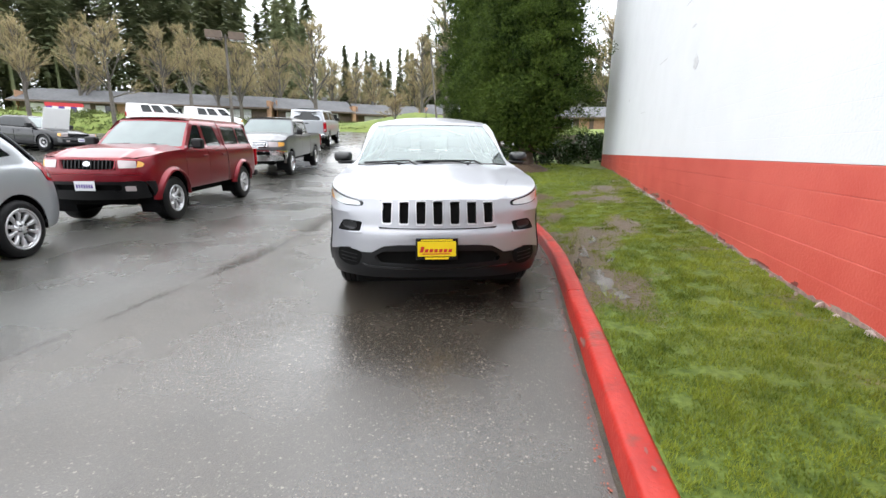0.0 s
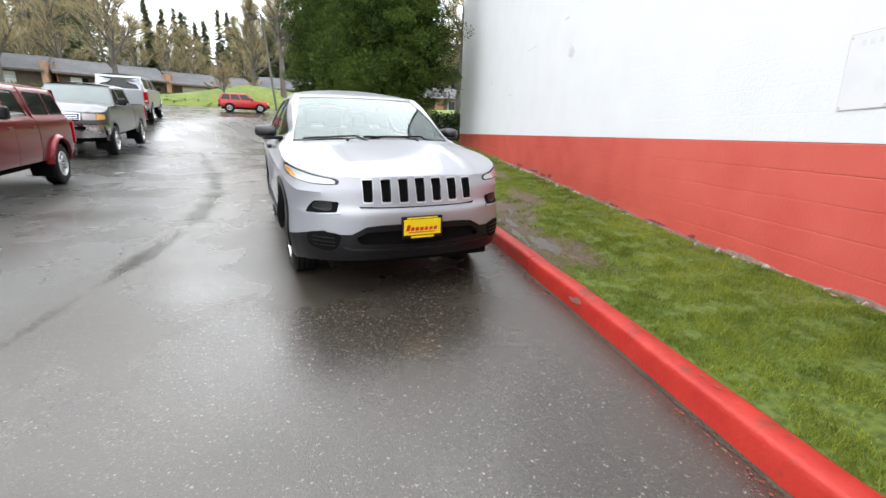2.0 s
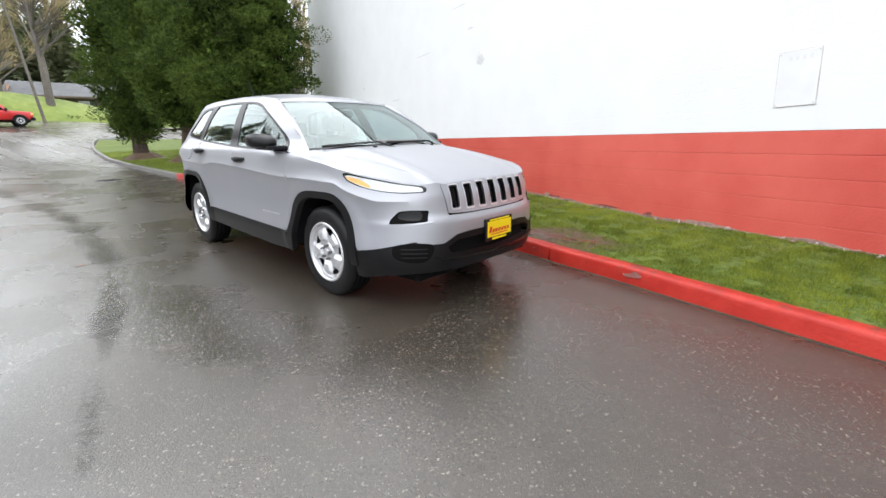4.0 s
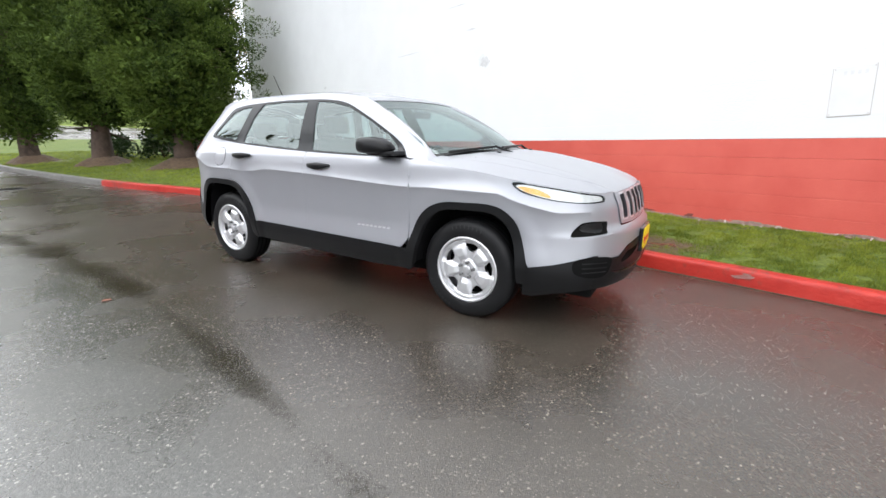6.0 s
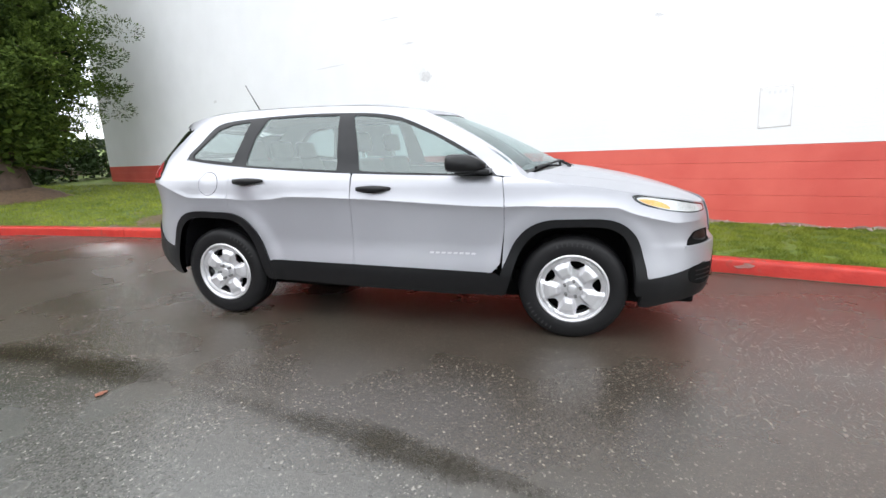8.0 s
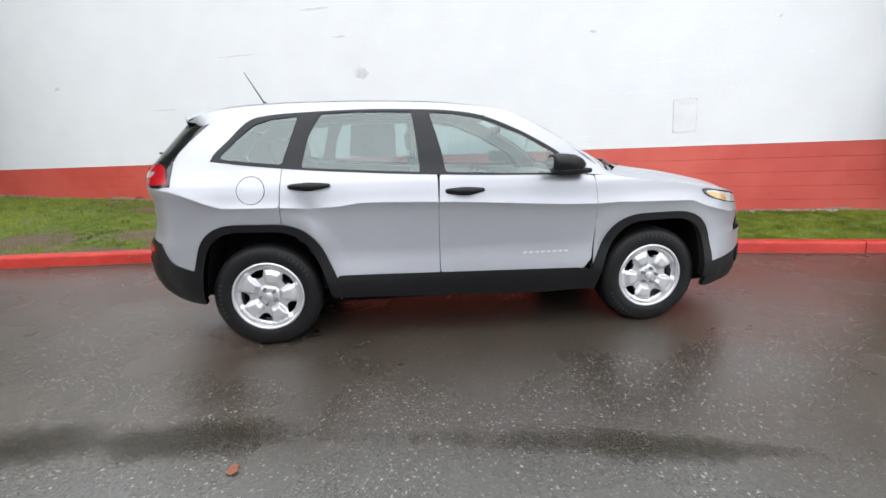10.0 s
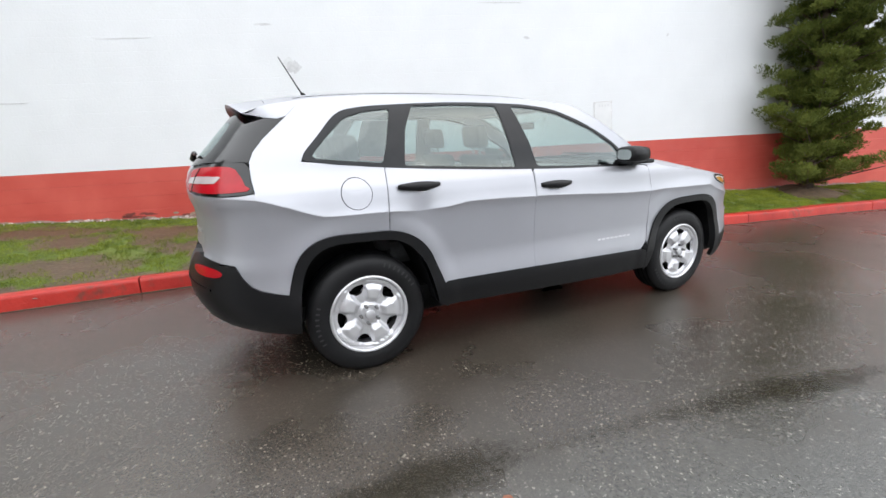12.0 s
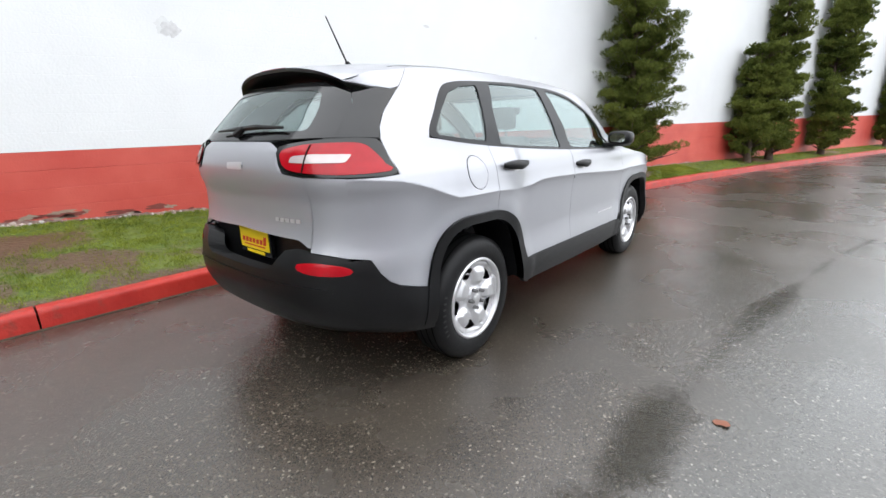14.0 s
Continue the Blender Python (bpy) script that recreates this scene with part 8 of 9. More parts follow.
    for k in range(7):
        part("plate_mark", boxed(nose + 0.103, nose + 0.105, -0.125 + 0.037 * k, -0.10 + 0.037 * k, bz - 0.05, bz + 0.015), PURPLE, pl)
    rb = part("rear_bumper", boxed(tail - 0.08, tail + 0.15, -half * 0.97, half * 0.97, bz - 0.12, bz + 0.07, 0.04, 3), spec.get("rear_bumper", spec.get("bumper", paint)), v)
    part("rear_plate", boxed(tail - 0.092, tail - 0.08, -0.152, 0.152, bz - 0.06, bz + 0.06), WHITE_TRIM, rb)
    part("underbody", boxed(tail + 0.2, nose - 0.2, -half * 0.75, half * 0.75, spec["sill"] - 0.14, spec["sill"] + 0.12), DARK, v)
    return v


# dark sedan with its bonnet up, red car and white van behind
SEDAN = dict(paint=BLACK_PAINT, half=0.88, wheelbase=2.7, tyre=0.33, sill=0.30, round=0.13,
             body=[(0.88, 0.80, 0.36, 0.66), (0.78, 0.92, 0.28, 0.76), (0.2, 0.99, 0.24, 0.90), (-0.5, 1.0, 0.23, 0.96), (-2.6, 1.0, 0.24, 1.0), (-3.3, 0.97, 0.28, 1.02), (-3.65, 0.90, 0.36, 0.96)],
             cabin=[(-0.35, 0.94), (-1.1, 1.42), (-2.3, 1.42), (-2.95, 1.0)], belt=0.92, roof=0.70, windows=[(0.10, 0.48), (0.52, 0.90)], doors=[-0.5, -1.5, -2.45], handles=[-1.3, -2.25],
             lamp_z=0.70, tail_z=(0.76, 0.96), bumper_z=0.50)
sd = vehicle("sedan", "black sedan with its bonnet standing open", SEDAN, (-22.4, 16.4), (0.93, 0.1))
bm = boxed(-0.62, 0.62, -0.02, 0.02, 0.0, 0.95, 0.03)
for vv in bm.verts:
    vv.co = Vector((-0.30 + 0.25 * vv.co.z, vv.co.x, 0.92 + vv.co.z)) + Vector((vv.co.y, 0, 0))
part("open_bonnet", bm, WHITE_PAINT, sd, "raised bonnet showing its grey underside")
vehicle("sedan", "bright red car parked behind the pickups", dict(SEDAN, paint=BRIGHT_RED), polar(45.4, 47), (0.9, 0.45), level=2.0)
VAN = dict(paint=WHITE_PAINT, half=1.0, wheelbase=3.4, tyre=0.36, sill=0.40, round=0.12,
           body=[(0.80, 0.86, 0.45, 0.95), (0.70, 0.95, 0.40, 1.10), (0.2, 1.0, 0.38, 1.25), (-0.3, 1.0, 0.38, 1.32), (-4.0, 1.0, 0.40, 1.32), (-4.3, 0.98, 0.45, 1.30)],
           cabin=[(0.0, 1.28), (-0.75, 2.0), (-4.15, 2.02), (-4.28, 1.28)], belt=0.96, roof=0.86, windows=[(0.05, 0.22), (0.30, 0.48), (0.52, 0.70)], doors=[-0.4, -1.4], handles=[-1.2],
           lamp_z=0.90, tail_z=(0.9, 1.25), bumper_z=0.60, category="van")
vehicle("van", "white van parked behind the row of pickups", VAN, polar(44.5, 50.5), (0.75, 0.66), level=2.9)
vehicle("van", "white van parked behind the row of pickups", VAN, polar(39.5, 51), (0.75, 0.66), level=2.9)
# red estate and tan estate at the road's end
ESTATE = dict(paint=BRIGHT_RED, half=0.90, wheelbase=2.69, tyre=0.36, sill=0.42, round=0.09,
              body=[(0.80, 0.88, 0.50, 0.95), (0.72, 0.95, 0.46, 1.02), (0.2, 0.99, 0.42, 1.06), (-0.5, 1.0, 0.40, 1.09), (-2.6, 1.0, 0.40, 1.10), (-3.35, 0.98, 0.42, 1.10), (-3.62, 0.93, 0.48, 1.06)],
              cabin=[(-0.45, 1.06), (-1.05, 1.64), (-3.30, 1.64), (-3.56, 1.08)], belt=0.94, roof=0.78, windows=[(0.08, 0.36), (0.40, 0.66), (0.70, 0.94)], doors=[-0.5, -1.5, -2.4], handles=[-1.3, -2.2],
              lamp_z=0.86, tail_z=(0.80, 1.05), bumper_z=0.58, bumper=TRIM, flare=0.03, flare_mat=TRIM)
vehicle("estate_car", "bright red estate car with grey lower trim", ESTATE, (-14.6, 47.5), (0.94, 0.33))


# ---- small things on the ground and the wall ----
def ragged(rng, cx, cy, rx, ry, n=18, rough=0.35):
    """An uneven closed outline."""
    ph = [rng.random() * 6.283 for _ in range(3)]
    out = []
    for i in range(n):
        a = 6.28318 * i / n
        k = 1 + rough * (0.5 * math.sin(2 * a + ph[0]) + 0.35 * math.sin(5 * a + ph[1]) + 0.3 * math.sin(9 * a + ph[2])) * (0.6 + 0.4 * rng.random())
        out.append((cx + rx * k * math.cos(a), cy + ry * k * math.sin(a)))
    return out


SWALE = [(-3.45, -1.5), (-3.30, 0.4), (-3.26, 1.8), (-3.34, 3.0), (-3.47, 4.3), (-3.66, 5.75), (-4.15, 7.6), (-4.66, 9.1), (-5.5, 11.2), (-6.35, 13.1), (-7.3, 15.2), (-8.6, 18.0)]

SWALE_WIDTH = curve([(-1.5, 0.03), (1.8, 0.045), (2.9, 0.10), (4.3, 0.12), (4.9, 0.14), (6.0, 0.18), (7.5, 0.21), (9.5, 0.20), (18.0, 0.18)])


def film_material():
    """A film of standing water over the asphalt, breaking up towards its edges."""
    m = bpy.data.materials.new("standing_water_film")
    m.use_nodes = True
    n, l = m.node_tree.nodes, m.node_tree.links
    p = n["Principled BSDF"]
    p.inputs["Base Color"].default_value = (0.026, 0.021, 0.012, 1)
    p.inputs["Roughness"].default_value = 0.26
    p.inputs["Specular IOR Level"].default_value = 0.35
    geo, mask = n.new("ShaderNodeNewGeometry"), n.new("ShaderNodeAttribute")
    mask.attribute_name = "depth"
    big, fine, chips = n.new("ShaderNodeTexNoise"), n.new("ShaderNodeTexNoise"), n.new("ShaderNodeTexVoronoi")
    big.inputs["Scale"].default_value, fine.inputs["Scale"].default_value, chips.inputs["Scale"].default_value = 1.6, 34, 110
    big.inputs["Detail"].default_value = fine.inputs["Detail"].default_value = 5
    for t in (big, fine, chips):
        l.new(geo.outputs["Position"], t.inputs["Vector"])

    def math_node(op, a, b):
        x = n.new("ShaderNodeMath")
        x.operation = op
        for i, v in enumerate((a, b)):
            if isinstance(v, (int, float)):
                x.inputs[i].default_value = v
            else:
                l.new(v, x.inputs[i])
        return x.outputs[0]
    s = math_node("ADD", mask.outputs["Fac"], math_node("MULTIPLY", math_node("SUBTRACT", big.outputs[0], 0.5), 2.6))
    s = math_node("ADD", s, math_node("MULTIPLY", math_node("SUBTRACT", fine.outputs[0], 0.5), 1.1))
    s = math_node("ADD", s, math_node("MULTIPLY", math_node("SUBTRACT", chips.outputs["Distance"], 0.4), 0.5))
    r = n.new("ShaderNodeMapRange")
    r.inputs[1].default_value, r.inputs[2].default_value = 0.45, 1.25
    r.inputs[4].default_value = 0.74
    l.new(s, r.inputs[0])
    b = n.new("ShaderNodeBump")
    b.inputs["Strength"].default_value, b.inputs["Distance"].default_value = 0.35, 0.01
    l.new(fine.outputs[0], b.inputs["Height"])
    l.new(b.outputs[0], p.inputs["Normal"])
    clear, mix = n.new("ShaderNodeBsdfTransparent"), n.new("ShaderNodeMixShader")
    l.new(r.outputs[0], mix.inputs[0])
    l.new(clear.outputs[0], mix.inputs[1])
    l.new(p.outputs[0], mix.inputs[2])
    l.new(mix.outputs[0], n["Material Output"].inputs[0])
    return m


FILM = film_material()


def film(name, label, rows):
    """A water film from rows of plan points across it, deepest in the middle."""
    k = len(rows[0])
    verts = [(x, y, ground_z(x, y) + 0.004) for row in rows for x, y in row]
    faces = [(i * k + j, i * k + j + 1, (i + 1) * k + j + 1, (i + 1) * k + j) for i in range(len(rows) - 1) for j in range(k - 1)]
    ob = mesh_object(name, verts, faces, FILM, shade=True)
    at = ob.data.attributes.new("depth", "FLOAT", "POINT")
    n = len(rows)
    vals = []
    for i in range(n):
        e = min(1.0, 8.0 * min(i, n - 1 - i) / n)
        for j in range(k):
            vals.append(e * (0.72 if i < 46 else 0.9 if i < 62 else 1.0) * (1 - abs(2 * j / (k - 1) - 1) ** 1.6) * 0.95)
    at.data.foreach_set("value", vals)
    return tagged(ob, label, "puddle", "water on the asphalt")


def build_puddles():
    line = spline(SWALE, 0.12)
    rows = []
    for i, p in enumerate(line):
        d = (line[min(i + 1, len(line) - 1)] - line[max(i - 1, 0)]).normalized()
        side = Vector((-d.y, d.x))
        w = SWALE_WIDTH(p.y) * (1 + 0.6 * noise.noise(Vector((p.y * 1.3, 3, 1))) + 0.35 * noise.noise(Vector((p.y * 5.0, 7, 2))))
        rows.append([(p.x + side.x * w * t, p.y + side.y * w * t) for t in (-1, -0.66, -0.33, 0, 0.33, 0.66, 1)])
    film("puddle", "streak of rainwater along a crease in the asphalt", rows)


build_puddles()

# muddy water standing on the bare verge
rng = random.Random(77)
MUDDY = material("muddy_water", (0.075, 0.056, 0.038), 0.16, 0, 0.4, 9, bump=0.2, bump_scale=60)
for cx, cy, rx, ry in ((0.30, 4.1, 0.05, 0.26), (0.38, 4.75, 0.06, 0.20), (0.52, 5.35, 0.05, 0.16), (0.27, 5.0, 0.03, 0.18), (0.62, 4.4, 0.04, 0.10), (0.46, 3.75, 0.09, 0.32), (0.58, 3.35, 0.05, 0.14)):
    pts = ragged(rng, cx, cy, rx, ry, 26, 0.8)
    bm = bmesh.new()
    hub = bm.verts.new((cx, cy, verge_z(cx, cy) + 0.006))
    rim_ = [bm.verts.new((x, y, verge_z(x, y) + 0.004)) for x, y in pts]
    for i in range(len(rim_)):
        bm.faces.new((hub, rim_[i], rim_[(i + 1) % len(rim_)]))
    ob = part("mud_puddle", bm, MUDDY, None, shade=True)
    tagged(ob, "muddy rainwater standing on bare earth", "puddle", "puddles on the verge")

# fallen orange leaf on the road
LEAF_MAT = material("wet_orange_leaf", (0.24, 0.085, 0.045), 0.5, 0, 0.3, 30)
lf = bmesh.new()
rows = []
for i in range(9):
    t = i / 8
    w = 0.045 * math.sin(math.pi * t) ** 0.7 * (1 + 0.25 * math.sin(9 * t))
    rows.append([lf.verts.new((0.10 * (t - 0.5), 0.7 * w * s, 0.006 + 0.006 * abs(s) + 0.004 * math.sin(5 * t))) for s in (-1, 0, 1)])
for a, b in zip(rows, rows[1:]):
    for k in (0, 1):
        lf.faces.new((a[k], a[k + 1], b[k + 1], b[k]))
leaf = part("fallen_leaf", lf, LEAF_MAT, None, shade=True)
leaf.location = (-3.875, 5.675, ground_z(-3.875, 5.675))
leaf.scale = (0.7, 0.8, 0.6)
leaf.rotation_euler = (0, 0, 0.4)
tagged(leaf, "wet orange leaf lying on the asphalt", "leaf")

# iron cover set in the road
cover = tagged(new("manhole_cover"), "dark iron cover set flush in the wet road", "manhole cover")
cover.location = (-5.05, 16.2, ground_z(-5.05, 16.2))
part("frame", tube(bmesh.new(), (0, 0, -0.02), (0, 0, 0.006), 0.36, 0.36, 32), CONCRETE, cover)
part("lid", tube(bmesh.new(), (0, 0, 0.0), (0, 0, 0.010), 0.31, 0.31, 32), DARK, cover)

# faded metal notice on the wall
PANEL_GREY = material("weathered_white_sheet", (0.74, 0.74, 0.75), 0.5, 0, 0.1, 6)
EDGE_GREY = material("grey_edge_rust", (0.60, 0.56, 0.55), 0.6, 0, 0.3, 20)
SCUFF_LIGHT = material("faint_grey_print", (0.68, 0.68, 0.69), 0.6, 0, 0.1, 20)
sign = tagged(new("wall_notice"), "blank weathered white metal sheet fixed to the wall", "sign")
sign.location = (WALL_X, 2.285, 1.67)
sign.rotation_euler = (radians(-2.2), 0, 0)
part("edge", boxed(-0.005, 0.004, -0.158, 0.158, -0.232, 0.232, 0.001, 1), EDGE_GREY, sign)
part("face", boxed(-0.008, -0.004, -0.152, 0.152, -0.226, 0.226, 0.001, 1), PANEL_GREY, sign)
for sy in (-0.14, 0.14):
    for sz in (-0.21, 0.21):
        part("rivet", tube(bmesh.new(), (-0.012, sy, sz), (-0.006, sy, sz), 0.006, 0.007, 8), EDGE_GREY, sign)
for k in range(4):
    part("faded_mark", boxed(-0.0092, -0.0078, -0.10 + 0.05 * k, -0.075 + 0.05 * k, 0.15, 0.185), SCUFF_LIGHT, sign)

# scuffs and filler patches on the white paint
SCUFF = material("grey_wall_scuff", (0.66, 0.66, 0.675), 0.7, 0, 0.25, 25)
PATCH = material("off_white_filler", (0.70, 0.71, 0.72), 0.7, 0, 0.12, 12)
rng = random.Random(13)
for cy, cz, ry, rz, m in ((7.16, 2.57, 0.085, 0.10, SCUFF), (7.22, 2.60, 0.10, 0.085, PATCH), (7.52, 3.15, 0.10, 0.02, SCUFF), (7.9, 3.6, 0.2, 0.012, SCUFF), (4.0, 3.4, 0.3, 0.01, SCUFF),
                          (3.6, 2.9, 0.05, 0.02, SCUFF), (13.3, 2.7, 0.07, 0.03, SCUFF), (9.4, 3.0, 0.35, 0.008, SCUFF), (5.6, 4.0, 0.25, 0.01, SCUFF), (11.0, 2.2, 0.3, 0.008, SCUFF), (1.2, 2.9, 0.02, 0.02, SCUFF)):
    pts = ragged(rng, cy, cz, ry, rz, 20, 0.5)
    bm = bmesh.new()
    f_ = bm.faces.new([bm.verts.new((WALL_X - (0.0035 if m is SCUFF else 0.002), y, z)) for y, z in pts])
    ex = bmesh.ops.extrude_face_region(bm, geom=[f_])
    for v in ex["geom"]:
        if isinstance(v, bmesh.types.BMVert):
            v.co.x += 0.006
    part("paint_scuff", bm, m, WALL)


# flakes and crumbs at the foot of the wall
def build_rubble():
    rng = random.Random(8)
    mats = [PLASTER, material("white_paint_flake", (0.42, 0.39, 0.36), 0.7, 0, 0.2, 20), material("pale_mortar_crumb", (0.52, 0.42, 0.38), 0.8, 0, 0.3, 20)]
    meshes = []
    for k in range(9):
        bm = bmesh.new()
        bmesh.ops.create_icosphere(bm, subdivisions=1, radius=1.0)
        for v in bm.verts:
            v.co *= 1 + 0.5 * (rng.random() - 0.5)
        me = bpy.data.meshes.new("crumb")
        bm.to_mesh(me)
        bm.free()
        me.materials.append(mats[k % 3])
        meshes.append(me)
    for _ in range(230):
        u = rng.random()
        y = -3 + 14.5 * u if rng.random() < 0.7 else 7.5 + 3.5 * rng.random()
        x = WALL_X - 0.01 - abs(rng.gauss(0, 0.035))
        ob = new("crumb", rng.choice(meshes))
        s = rng.uniform(0.008, 0.026)
        ob.matrix_world = Matrix.LocRotScale((x, y, verge_z(x, y) + s * 0.25), Euler((rng.random() * 6, rng.random() * 6, rng.random() * 6)), (s * rng.uniform(0.8, 1.8), s * rng.uniform(0.8, 1.8), s * 0.6))
        tagged(ob, "crumb of flaked paint and mortar at the wall's foot", "rubble", "crumbs at the wall's foot")


build_rubble()


# worn skirting strip where paint has flaked off the lowest course
def build_skirting():
    rng = random.Random(18)
    verts, faces = [], []
    n = 420
    for i in range(n + 1):
        y = -6 + 22 * i / n
        z = verge_z(WALL_X, y)
        h = 0.012 + 0.035 * max(0.0, noise.noise(Vector((y * 2.3, 0, 5))) + 0.25) + 0.02 * rng.random() * (noise.noise(Vector((y * 0.7, 4, 5))) > 0)
        verts += [(WALL_X - 0.004, y, z - 0.05), (WALL_X - 0.004, y, z + h), (WALL_X + 0.004, y, z + h)]
    for i in range(n):
        k = i * 3
        faces += [(k, k + 3, k + 4, k + 1), (k + 1, k + 4, k + 5, k + 2)]
    ob = mesh_object("flaked_foot", verts, faces, PLASTER, WALL)


build_skirting()


# paint peeled from the foot of the wall
PEELED = [material("old_tan_paint", (0.36, 0.27, 0.21), 0.8, 0, 0.3, 20), material("old_dark_red_paint", (0.22, 0.05, 0.04), 0.7, 0, 0.3, 20)]
rng = random.Random(41)
for k in range(44):
    cy = rng.uniform(7.4, 10.6) if k < 18 else rng.uniform(-1.5, 13)
    cz = verge_z(WALL_X, cy) + rng.uniform(0.01, 0.10 if k < 18 else 0.05)
    bm = bmesh.new()
    bm.faces.new([bm.verts.new((WALL_X - 0.002 - 0.0008 * (k % 3), y, z)) for y, z in ragged(rng, cy, cz, rng.uniform(0.03, 0.15), rng.uniform(0.008, 0.03), 18, 0.7)])
    part("peeled_patch", bm, PEELED[k % 2], WALL)

# chipped places on the kerb and stray paint on the road beside it
def kerb_chips():
    rng = random.Random(5)
    line = spline(KERB_LINE, 0.05)
    KERB = bpy.data.objects["kerb"]
    near = [(i, p) for i, p in enumerate(line) if -5 < p.y < 13]
    spots = [min(near, key=lambda q: abs(q[1].y - 2.5))] + [rng.choice(near) for _ in range(34)]
    for n, (i, p) in enumerate(spots):
        d = (line[i + 1] - line[i - 1]).normalized()
        side = Vector((-d.y, d.x))
        big = 1.0 if n == 0 else rng.uniform(0.1, 0.42)
        verts = []
        pts = ragged(rng, 0, 0, 0.075 * big, 0.030 * big, 14, 0.5)
        onface = n == 0 or rng.random() < 0.5
        for a, b in pts:
            if onface:
                q = p + d * a + side * (-0.001)
                verts.append((q.x + side.x * (0.012 if b > 0 else 0.003), q.y, ground_z(p.x, p.y) + 0.095 + b))
            else:
                q = p + d * a + side * (0.085 + b)
                verts.append((q.x, q.y, ground_z(p.x, p.y) + 0.1535))
        mesh_object("kerb_chip", verts, [tuple(range(len(verts)))], KERB_WORN, KERB)
    verts, faces = [], []
    for i in range(len(line) - 1):
        p = line[i]
        if not -2.5 < p.y < 5.5:
            continue
        d = (line[i + 1] - line[i]).normalized()
        side = Vector((-d.y, d.x))
        lie = 0.5 + 0.5 * noise.noise(Vector((p.y * 2.1, 8, 3)))
        for _ in range(int(1 + 5 * lie)):
            off = -0.052 - 0.02 * noise.noise(Vector((p.y * 3, 5, 2))) + rng.gauss(0, 0.010)
            c, a0, r0 = p + side * off + d * rng.uniform(-0.03, 0.03), rng.random() * 6.283, rng.uniform(0.002, 0.007)
            k = len(verts)
            for j in range(5):
                r = r0 * rng.uniform(0.5, 1.3)
                q = c + d * r * 1.5 * math.cos(a0 + 1.2566 * j) + side * r * math.sin(a0 + 1.2566 * j)
                verts.append((q.x, q.y, ground_z(q.x, q.y) + rng.uniform(0.003, 0.006)))
            faces.append(tuple(range(k, k + 5)))
    ob = mesh_object("stray_paint", verts, faces, material("red_paint_flakes", (0.36, 0.065, 0.036), 0.5, 0, 0, 40, (0.20, 0.075, 0.045)))
    tagged(ob, "flakes of old red paint and litter beside the kerb", "paint", kind="stuff")


kerb_chips()


def build_gutter_dirt():
    """Dark silt and moss washed against the foot of the kerb, with a ragged edge."""
    line = [p for p in spline(KERB_LINE, 0.04)]
    verts, faces = [], []
    for i in range(1, len(line) - 1):
        p = line[i]
        if not -4 < p.y < 13:
            continue
        d = (line[i + 1] - line[i - 1]).normalized()
        side = Vector((-d.y, d.x))
        w = 0.022 + 0.014 * noise.noise(Vector((p.y * 1.7, 2, 9))) + 0.012 * noise.noise(Vector((p.y * 9, 4, 1)))
        for off, lift in ((0.004, 0.010), (-0.4 * w, 0.0055), (-max(0.008, w), 0.002)):
            q = p + side * off
            verts.append((q.x, q.y, ground_z(q.x, q.y) + lift))
    for i in range(len(verts) // 3 - 1):
        for j in range(2):
            a = i * 3 + j
            faces.append((a, a + 1, a + 4, a + 3))
    ob = mesh_object("gutter_silt", verts, faces, material("dark_wet_silt", (0.022, 0.019, 0.012), 0.45, 0, 0, 30, (0.060, 0.048, 0.026), 0.8, 90), shade=True)
    tagged(ob, "dark wet silt and moss along the foot of the kerb", "dirt", kind="stuff")


build_gutter_dirt()


# low wooden fence beyond the shrubs
FENCE_WOOD = material("grey_fence_wood", (0.16, 0.135, 0.11), 0.85, 0, 0.35, 9, bump=0.5, bump_scale=30)
fence = tagged(new("fence"), "low weathered wooden fence behind the shrubs", "fence")
fence.location = (0.6, 24.6, verge_z(0.6, 24.6))
for k in range(26):
    part("board", boxed(-1.5 + 0.17 * k, -1.35 + 0.17 * k, 0, 0.02, 0.05, 1.35 + 0.02 * (k % 3)), FENCE_WOOD, fence)
for k in range(3):
    part("post", boxed(-1.5 + 2.0 * k, -1.4 + 2.0 * k, 0.03, 0.12, -0.1, 1.45), FENCE_WOOD, fence)
for z in (0.35, 1.1):
    part("rail", boxed(-1.55, 2.95, 0.02, 0.05, z, z + 0.08), FENCE_WOOD, fence)


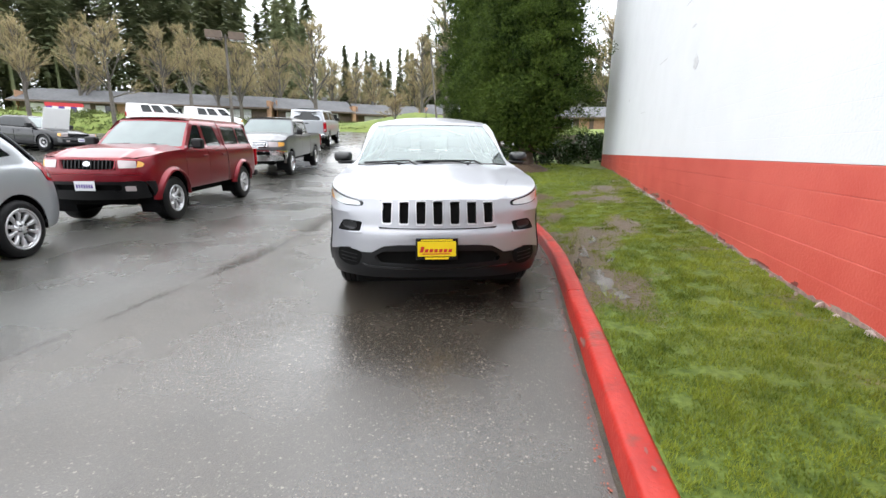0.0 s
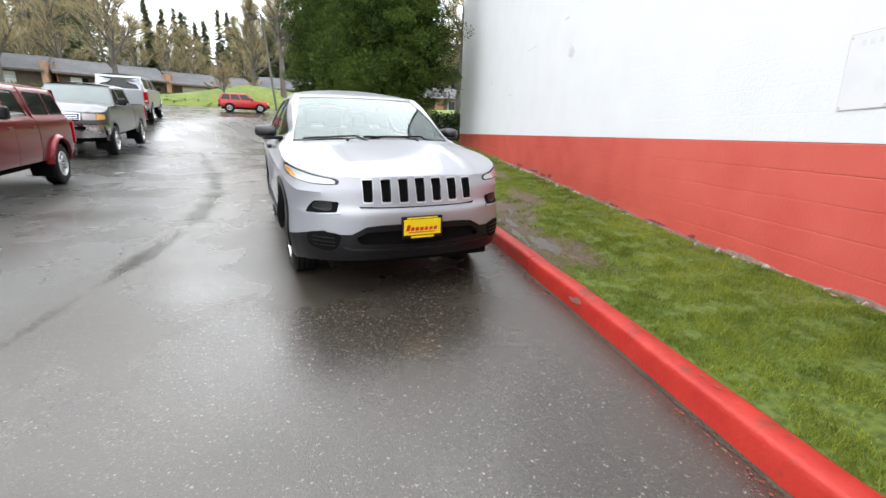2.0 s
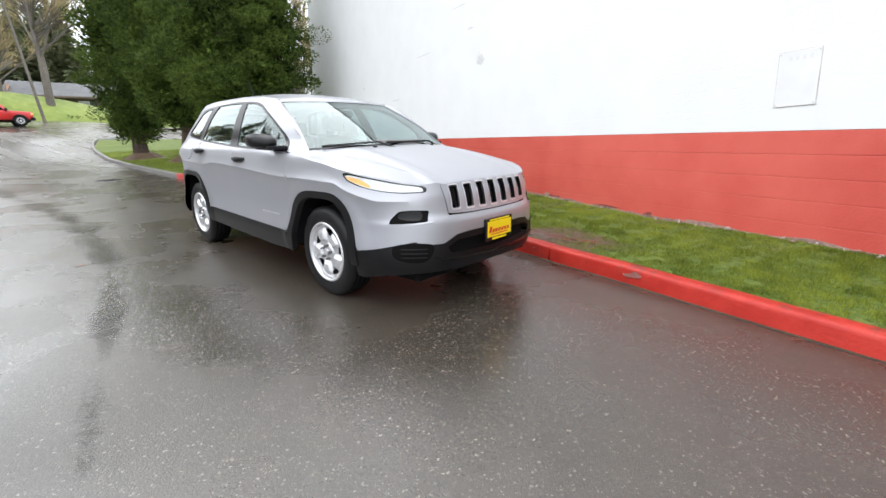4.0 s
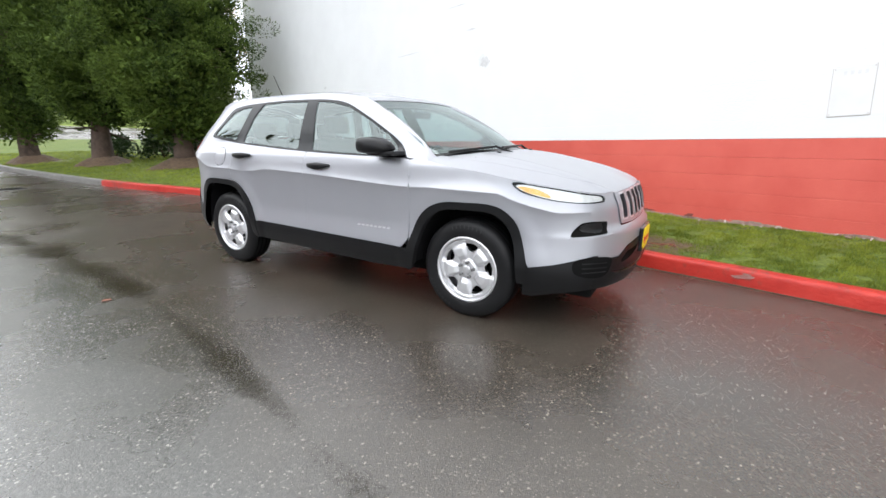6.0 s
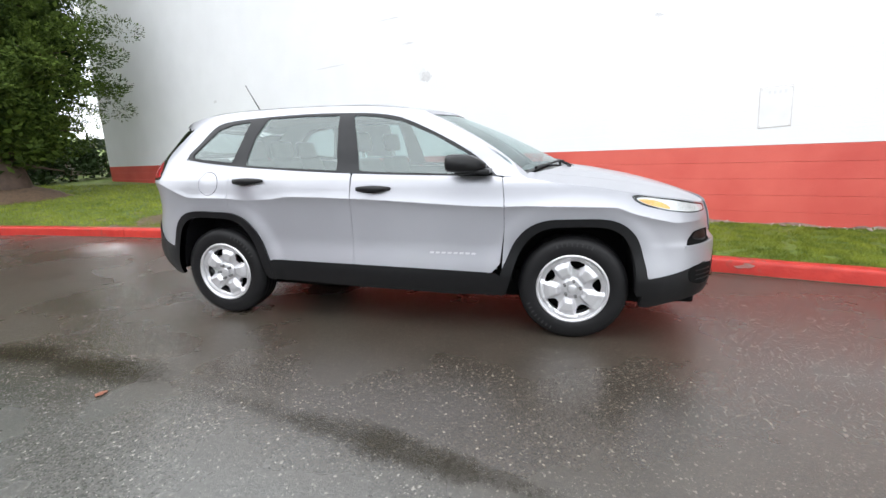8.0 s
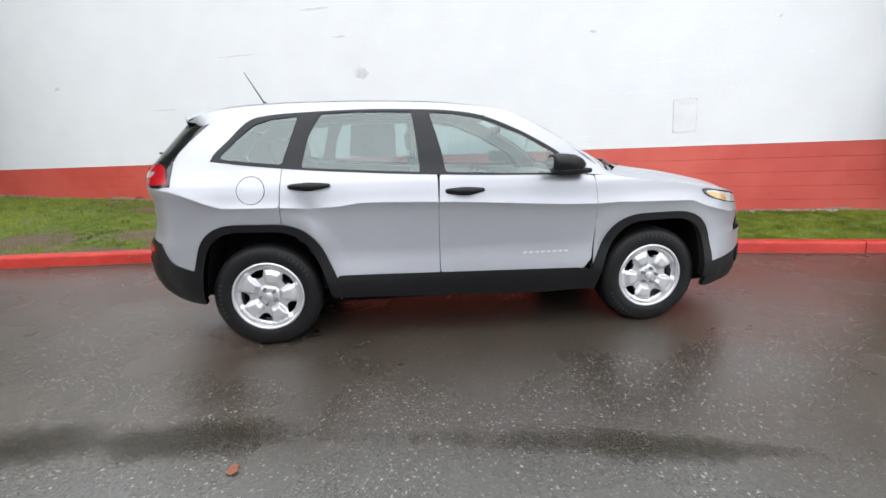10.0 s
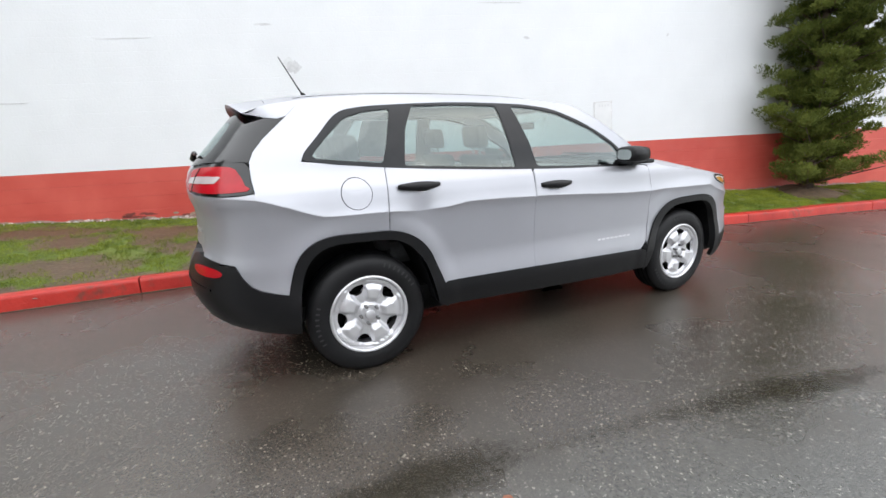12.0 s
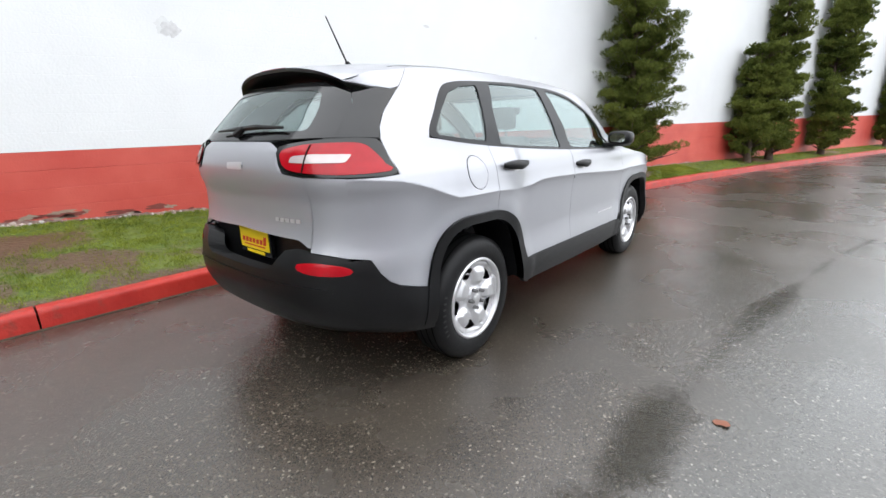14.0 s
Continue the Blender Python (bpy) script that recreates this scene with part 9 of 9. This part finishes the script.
# ---- wall blocks, course by course ----
def block_mesh(name, length, mat):
    """A painted block face with softly rounded arrises; x is depth, y length, z height."""
    bm = bmesh.new()
    ends = [[bm.verts.new((x, y, z)) for x, z in ((0.03, 0.0), (0.0005, 0.0), (0.0, 0.002), (0.0, 0.006), (0.0, 0.190), (0.0015, 0.1935), (0.0075, 0.1995), (0.03, 0.2))] for y in (0.0, length)]
    for i in range(8):
        bm.faces.new((ends[0][i], ends[0][(i + 1) % 8], ends[1][(i + 1) % 8], ends[1][i]))
    bm.faces.new(ends[0])
    bm.faces.new(ends[1])
    bmesh.ops.recalc_face_normals(bm, faces=bm.faces[:])
    me = bpy.data.meshes.new(name)
    bm.to_mesh(me)
    bm.free()
    me.materials.append(mat)
    return me


def build_blocks():
    rng = random.Random(9)
    red = block_mesh("block", 0.4, RED_WALL)
    top = LINE_Z
    for c in range(6):
        z0 = top - 0.2 * (c + 1)
        y, shift = -1.6, 0.2 * (c % 2)
        while y < 13.6:
            if z0 + 0.2 > verge_z(WALL_X, y) and c < 6:
                ob = new("block", red)
                ob.location = (WALL_X + 0.0002 * rng.random(), y - shift, z0)
                ob.parent = WALL
            y += 0.4
    verts, faces = [], []

    def strip(y0, y1, z0, h=0.2, e=0.004):
        k = len(verts)
        d = 0.004
        w = 0.0003 * rng.random()
        verts.extend([(WALL_X + w, y0 + d, z0 + d), (WALL_X + w, y1 - d, z0 + d), (WALL_X + w, y1 - d, z0 + h - d), (WALL_X + w, y0 + d, z0 + h - d),
                      (WALL_X + e, y0, z0), (WALL_X + e, y1, z0), (WALL_X + e, y1, z0 + h), (WALL_X + e, y0, z0 + h)])
        faces.extend([(k, k + 3, k + 2, k + 1), (k, k + 1, k + 5, k + 4), (k + 1, k + 2, k + 6, k + 5), (k + 2, k + 3, k + 7, k + 6), (k + 3, k, k + 4, k + 7)])

    for c in range(7):
        strip(WALL_SOUTH, -1.8 if c % 2 else -1.6, top - 0.2 * (c + 1))
        strip(13.4 if c % 2 else 13.6, WALL_END, top - 0.2 * (c + 1))
    tagged(mesh_object("red_courses", verts, faces, RED_WALL, WALL), kind="stuff")
    verts, faces = [], []
    c = 0
    while top + 0.2 * c < WALL_TOP - 0.2:
        z0 = top + 0.2 * c
        for a, b in ((WALL_SOUTH, -12.0), (-12.0, 0.1), (0.1, WALL_END)):
            strip(a, b, z0, e=0.0011)
        c += 1
    tagged(mesh_object("white_courses", verts, faces, WHITE_WALL, WALL), kind="stuff")


build_blocks()
